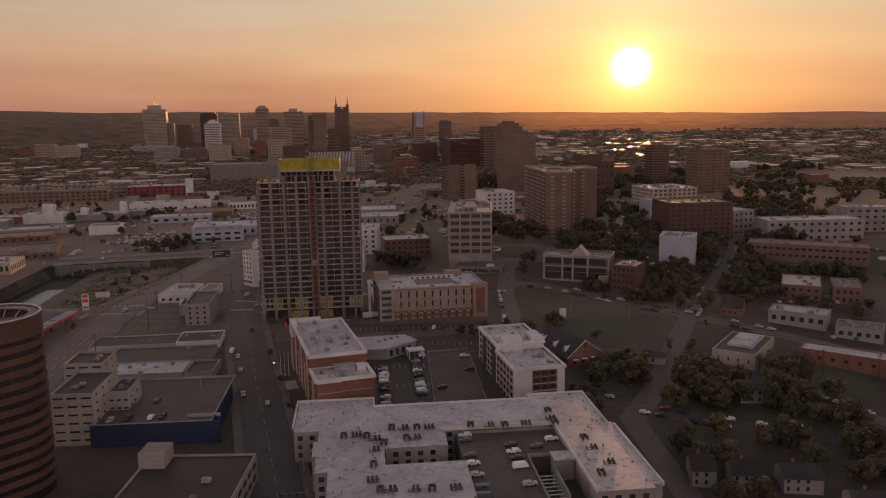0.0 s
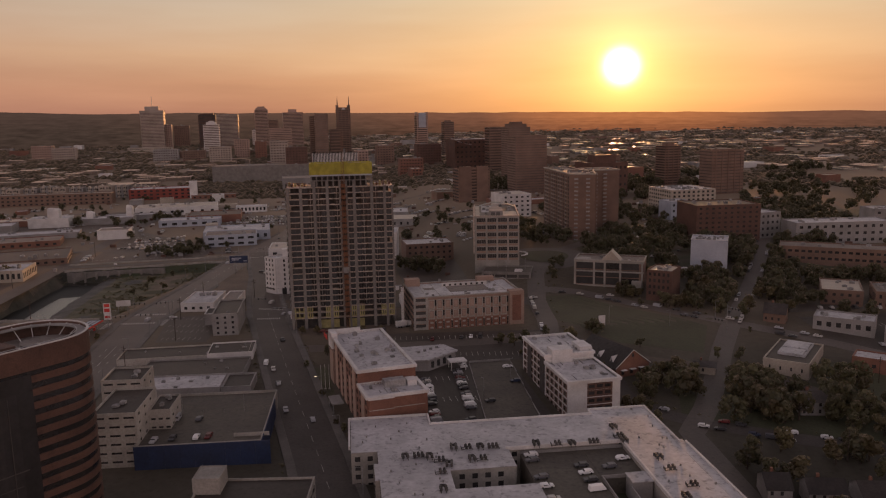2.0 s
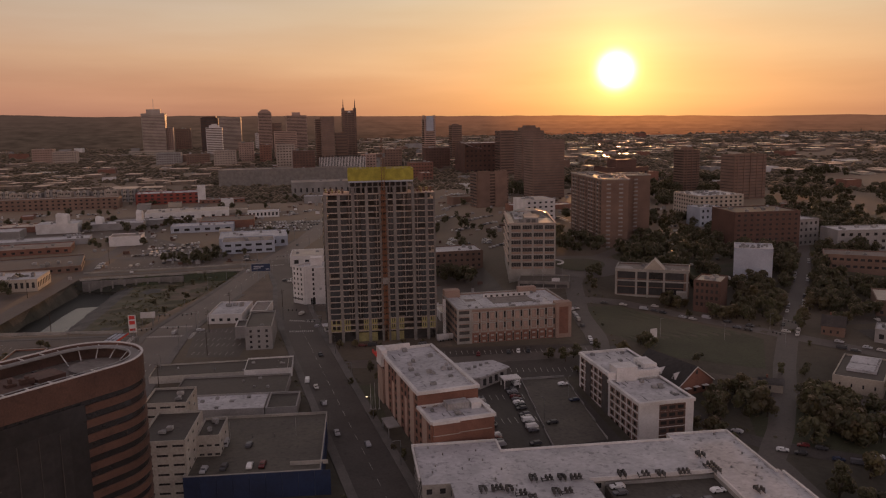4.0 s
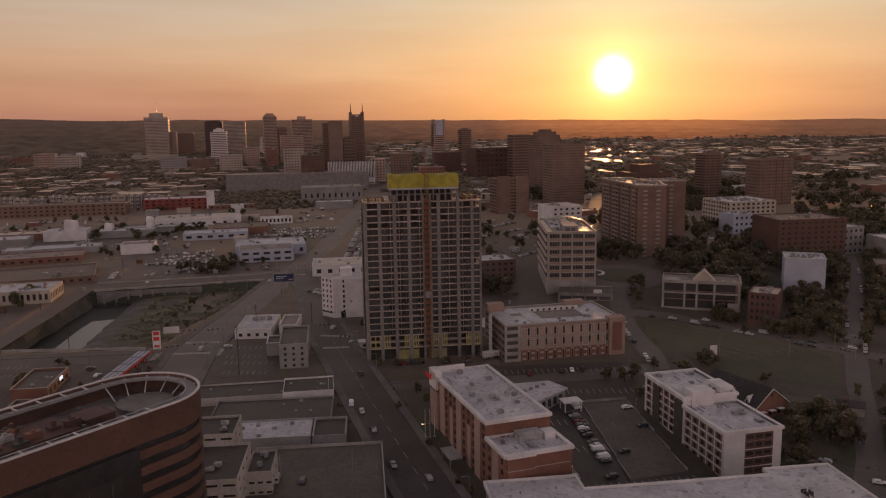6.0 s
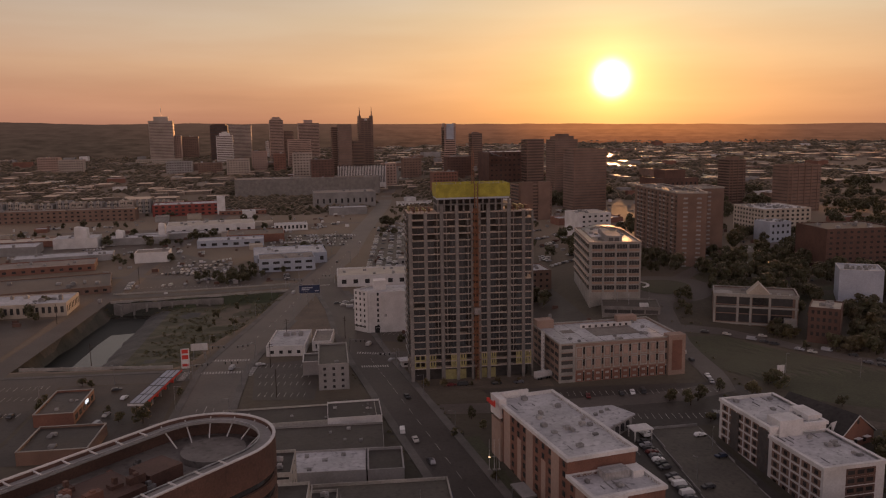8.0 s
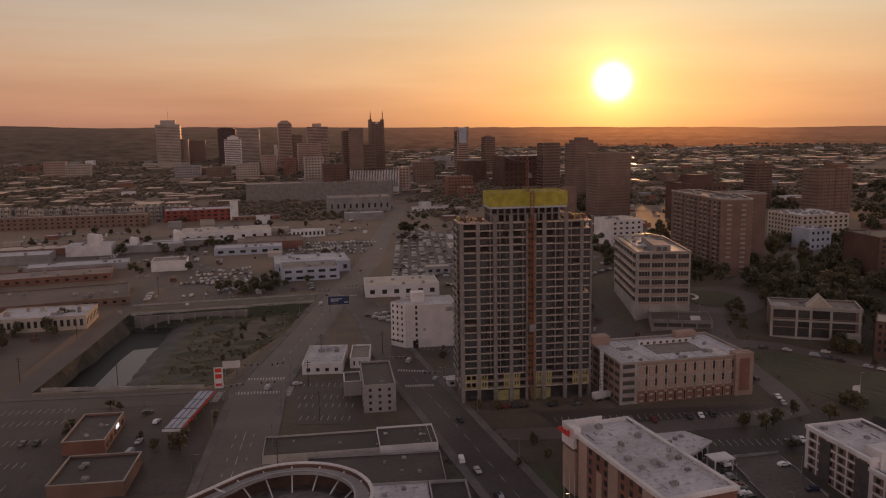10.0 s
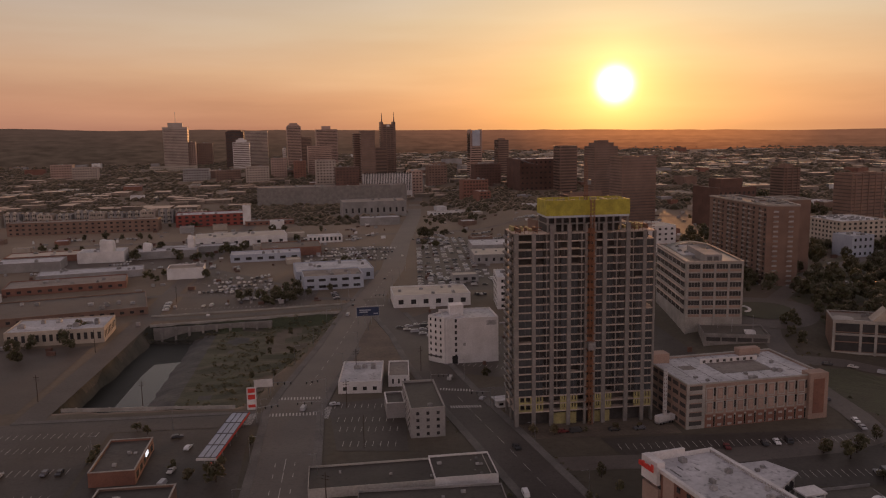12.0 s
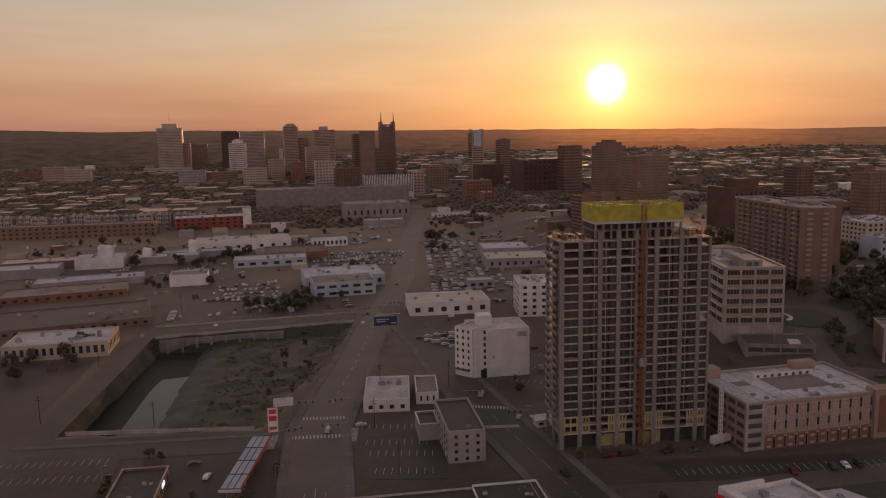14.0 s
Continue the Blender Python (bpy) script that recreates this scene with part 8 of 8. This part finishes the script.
kerb_cars(PARK, 20, 165, -3.9, 0.55)
kerb_cars(PARK, 30, 180, 3.9, 0.35)
kerb_cars(LONG, 470, 640, 3.9, 0.35)
kerb_cars(LONG, 380, 620, -3.9, 0.4)
kerb_cars(LOW, 20, 140, 2.6, 0.3)
kerb_cars(NEAR, 90, 260, 3.4, 0.5)
kerb_cars(NEAR, 95, 260, -3.4, 0.35)
kerb_cars(RIGHT, 150, 230, 3.6, 0.4)
kerb_cars(BROAD, 60, 330, 6.2, 0.16)
kerb_cars(BROAD, 60, 330, -2.6, 0.08)
kerb_cars(CROSS, 300, 560, 5.0, 0.25)
row(236, 372, 330, 350, 18, 80, 0.4)
row(230, 430, 330, 410, 16, 80, 0.5)
row(-290, 384, -214, 382, 14, 88, 0.1)
row(-240, 420, -210, 419, 6, 88, 0.6)
row(-176, 400, -172, 440, 4, 80, 0.6)
row(-182, 430, -178, 450, 3, 20, 0.6)
for y0, n, x0, x1 in ((728, 9, -200, -168), (738, 11, -208, -170), (750, 12, -212, -168), (764, 12, -216, -168), (780, 10, -216, -176), (690, 7, -186, -150), (684, 4, -210, -190), (702, 8, -196, -150)):
    row(x0, y0, x1, y0 + 4, n, 80, 0.75)
for k in range(6):
    row(-84 + 5.5 * k, 604 + 2 * k, -56 + 4 * k, 566 + 9 * k, 7, 10, 0.9)
for k in range(7):
    row(-58 + 8.0 * k, 716, -34 + 7.4 * k, 984, 26, 6 if k % 2 else 10, 0.72)
row(-148, 866, -74, 858, 22, 84, 0.7)
row(-148, 884, -72, 876, 22, 84, 0.7)
row(-146, 905, -66, 898, 24, 84, 0.7)
row(-146, 925, -62, 918, 24, 84, 0.7)
for x, y, a in ((-132, 470, 80), (-112, 640, 78), (-108, 668, 80), (-58, 380, 88), (-50, 352, 90), (-56, 470, 60), (-128, 300, 88), (-143, 260, 90), (-82, 760, 82), (-40, 980, 84), (-60, 870, 84), (-66, 500, 70)):
    car(x, y, a)

# cars and vans left in rows in yards and streets of the industrial quarter
yc = random.Random(77)
for _ in range(150):
    x0, y0, a = yc.uniform(-430, 190), 640 + 420 * yc.random(), yc.choice((6, 10, 96, 98))
    for k in range(yc.randint(2, 9)):
        x, y = x0 + 2.9 * k * math.cos(radians(a)), y0 + 2.9 * k * math.sin(radians(a))
        if not (blocked(x, y) or on_avenue(x, y) or pit_depth(x, y) > -4):
            car(x, y, a + 90)
for _ in range(60):
    x, y = yc.uniform(190, 420), yc.uniform(440, 760)
    for k in range(yc.randint(1, 4)):
        if not (blocked(x + 3 * k, y) or on_avenue(x + 3 * k, y)):
            car(x + 3 * k, y - 2 * k, 55)
for (v, f), paint, label in zip(FAR_CARS, (CAR[8], CAR[2], CAR[3], M["glass"]), ("white cars packed in distant yards", "grey cars packed in distant yards", "dark cars packed in distant yards", "dark windows of cars in distant yards")):
    tagged(linked("far_cars", raw_mesh(v, f, paint)), label, "cars", kind="stuff")

# ---- poles and small works ----


def lamp_post(x, y, high=9.0, turn=0.0, arm=2.2, lit=False):
    t = thing("street_lamp", "slim grey street lamp on a tall pole", "street lamp", x, y, None, turn, "street lamps")
    bm = bmesh.new()
    bmesh.ops.create_cone(bm, cap_ends=True, radius1=0.13, radius2=0.07, depth=high, segments=8, matrix=Matrix.Translation((0, 0, high / 2)))
    part("pole", bm, M["metal"], t)
    box("arm", t, M["metal"], 0, -0.05, high - 0.15, arm, 0.05, high - 0.03)
    box("lamp_head", t, M["lamp"] if lit else M["metal"], arm - 0.3, -0.15, high - 0.25, arm + 0.5, 0.15, high - 0.1)


for k in range(12):
    x, y, a = along(WEST[1:], 40 * k + 60)
    lamp_post(x + 12, y, 10, 180)
    lamp_post(x - 12, y + 18, 10, 0)
for k in range(8):
    x, y, a = along(BROAD[1:], 42 * k + 30)
    lamp_post(x + 10, y, 9.5, 180, lit=k == 2)
for x, y in ((36, 330), (52, 352), (28, 350), (-205, 430), (-250, 440), (-182, 456), (120, 420), (150, 410), (180, 420), (-176, 690), (-150, 712)):
    lamp_post(x, y, 9, rnd.uniform(0, 360), 1.4)


def utility_pole(x, y, turn):
    t = thing("utility_pole", "weathered wooden utility pole with two crossarms", "utility pole", x, y, None, turn, "utility poles")
    bm = bmesh.new()
    bmesh.ops.create_cone(bm, cap_ends=True, radius1=0.2, radius2=0.13, depth=12.5, segments=7, matrix=Matrix.Translation((0, 0, 6.2)))
    part("pole", bm, M["bark"], t)
    for z in (11.2, 10.1):
        box("crossarm", t, M["bark"], -1.4, -0.07, z, 1.4, 0.07, z + 0.16)


for x, y in ((-114, 470), (-108, 426), (-121, 380), (-109, 516), (-78, 516), (-246, 420), (-248, 500), (-247, 580), (-228, 700), (-200, 484), (214, 330), (236, 322), (190, 300), (160, 270)):
    utility_pole(x, y, rnd.uniform(0, 180))


def signal(x, y, turn, arm):
    """A mast arm with hanging signal heads."""
    t = thing("traffic_light", "grey mast arm with hanging traffic signals", "traffic light", x, y, None, turn, "traffic lights")
    bm = bmesh.new()
    bmesh.ops.create_cone(bm, cap_ends=True, radius1=0.17, radius2=0.12, depth=7.5, segments=8, matrix=Matrix.Translation((0, 0, 3.7)))
    part("pole", bm, M["metal"], t)
    box("arm", t, M["metal"], 0, -0.08, 6.2, arm, 0.08, 6.4)
    for k in range(3):
        head = box("signal_head", t, M["tyre"], arm * (0.4 + 0.28 * k), -0.2, 5.2, arm * (0.4 + 0.28 * k) + 0.4, 0.2, 6.25)


for x, y, turn, arm in ((-148, 490, 0, 10), (-124, 462, 180, 10), (-123, 492, 200, 9), (-150, 458, 20, 9), (-76, 490, -10, 8), (-54, 462, 170, 8), (-116, 660, 0, 9), (-84, 672, 180, 9), (-13, 226, 180, 8), (-33, 216, 0, 8), (176, 398, 120, 7), (186, 418, -60, 7)):
    signal(x, y, turn, arm)
# flag poles by the hotel
for k in range(3):
    fp = thing("flag_pole", "tall white flag pole on a lawn", "flag pole", -31.5 + 1.7 * k, 344, None, 0, "flag poles")
    bm = bmesh.new()
    bmesh.ops.create_cone(bm, cap_ends=True, radius1=0.12, radius2=0.05, depth=11, segments=8, matrix=Matrix.Translation((0, 0, 5.5)))
    part("pole", bm, M["white"], fp)
    box("base", fp, M["concrete"], -0.5, -0.5, -0.3, 0.5, 0.5, 0.4)
# concrete pump with its boom beside the tower
kiosk = thing("site_cabin", "small white site cabin with an overhanging roof by the tower", "cabin", -49, 461, None, 8)
box("wall", kiosk, M["white"], -3.0, -2.2, -0.3, 3.0, 2.2, 3.2)
box("roof", kiosk, M["whiteroof"], -4.2, -3.2, 3.2, 4.2, 3.2, 3.55, "flat pale overhanging roof")
box("door", kiosk, M["greywall"], 0.8, -2.26, 0.0, 1.75, -2.2, 2.1)
box("window", kiosk, M["tar"], -2.2, -2.25, 1.1, -0.4, -2.2, 2.1, "dark window")
pump = thing("pump_truck", "white concrete pump truck with raised boom", "truck", 9.5, 431, None, 20)
box("chassis", pump, M["metal"], -4, -1.2, 0.5, 4, 1.2, 1.2)
box("cab", pump, M["white"], 2.4, -1.2, 1.2, 4.4, 1.2, 3.2)
box("tank", pump, M["white"], -4, -1.2, 1.2, 2.0, 1.2, 3.6)
lattice("boom", pump, M["white"], 0, 0, 3.4, 22, 0.9, 1.6, 0.22)
for x in (-3, -1.6, 1.6, 3):
    for y in (-1.15, 1.15):
        linked("wheel", WHEEL, pump).matrix_basis = pose(x, y, 0.5) @ Matrix.Diagonal((1.45, 1.45, 1.45, 1))
# white board on the park
wb = thing("park_sign", "white upright board standing on the lawn", "sign", 114, 414, None, 10)
box("panel", wb, M["white"], -1.9, -0.2, 0.6, 1.9, 0.2, 6.2)
box("post", wb, M["metal"], -2.2, -0.1, -0.4, -1.9, 0.1, 0.6)
box("post", wb, M["metal"], 1.9, -0.1, -0.4, 2.2, 0.1, 0.6)


def yard_clutter():
    """Crates, skips, bins and sheds too small and too many to tell apart."""
    r = random.Random(91)
    for mat, label in ((M["greywall"], "grey crates and bins scattered in the yards"), (M["rust"], "rusty containers and stacks scattered in the yards"), (M["white"], "white tanks and huts scattered in the yards")):
        rows = []
        for _ in range(110 if mat == M["white"] else 300):
            x, y = r.uniform(-450, 380), 500 + 620 * r.random()
            if blocked(x, y) or on_avenue(x, y) or pit_depth(x, y) > -4 or (60 < x < 200 and y < 620):
                continue
            z, sx, sy = land(x, y), r.uniform(1.2, 5), r.uniform(1.2, 2.6)
            rows.append((x, y, z - 0.5, x + sx, y + sy, z + r.uniform(0.8, 3.0)))
        tagged(linked("yard_clutter", boxes_mesh(rows, mat)), label, "clutter", kind="stuff")


yard_clutter()
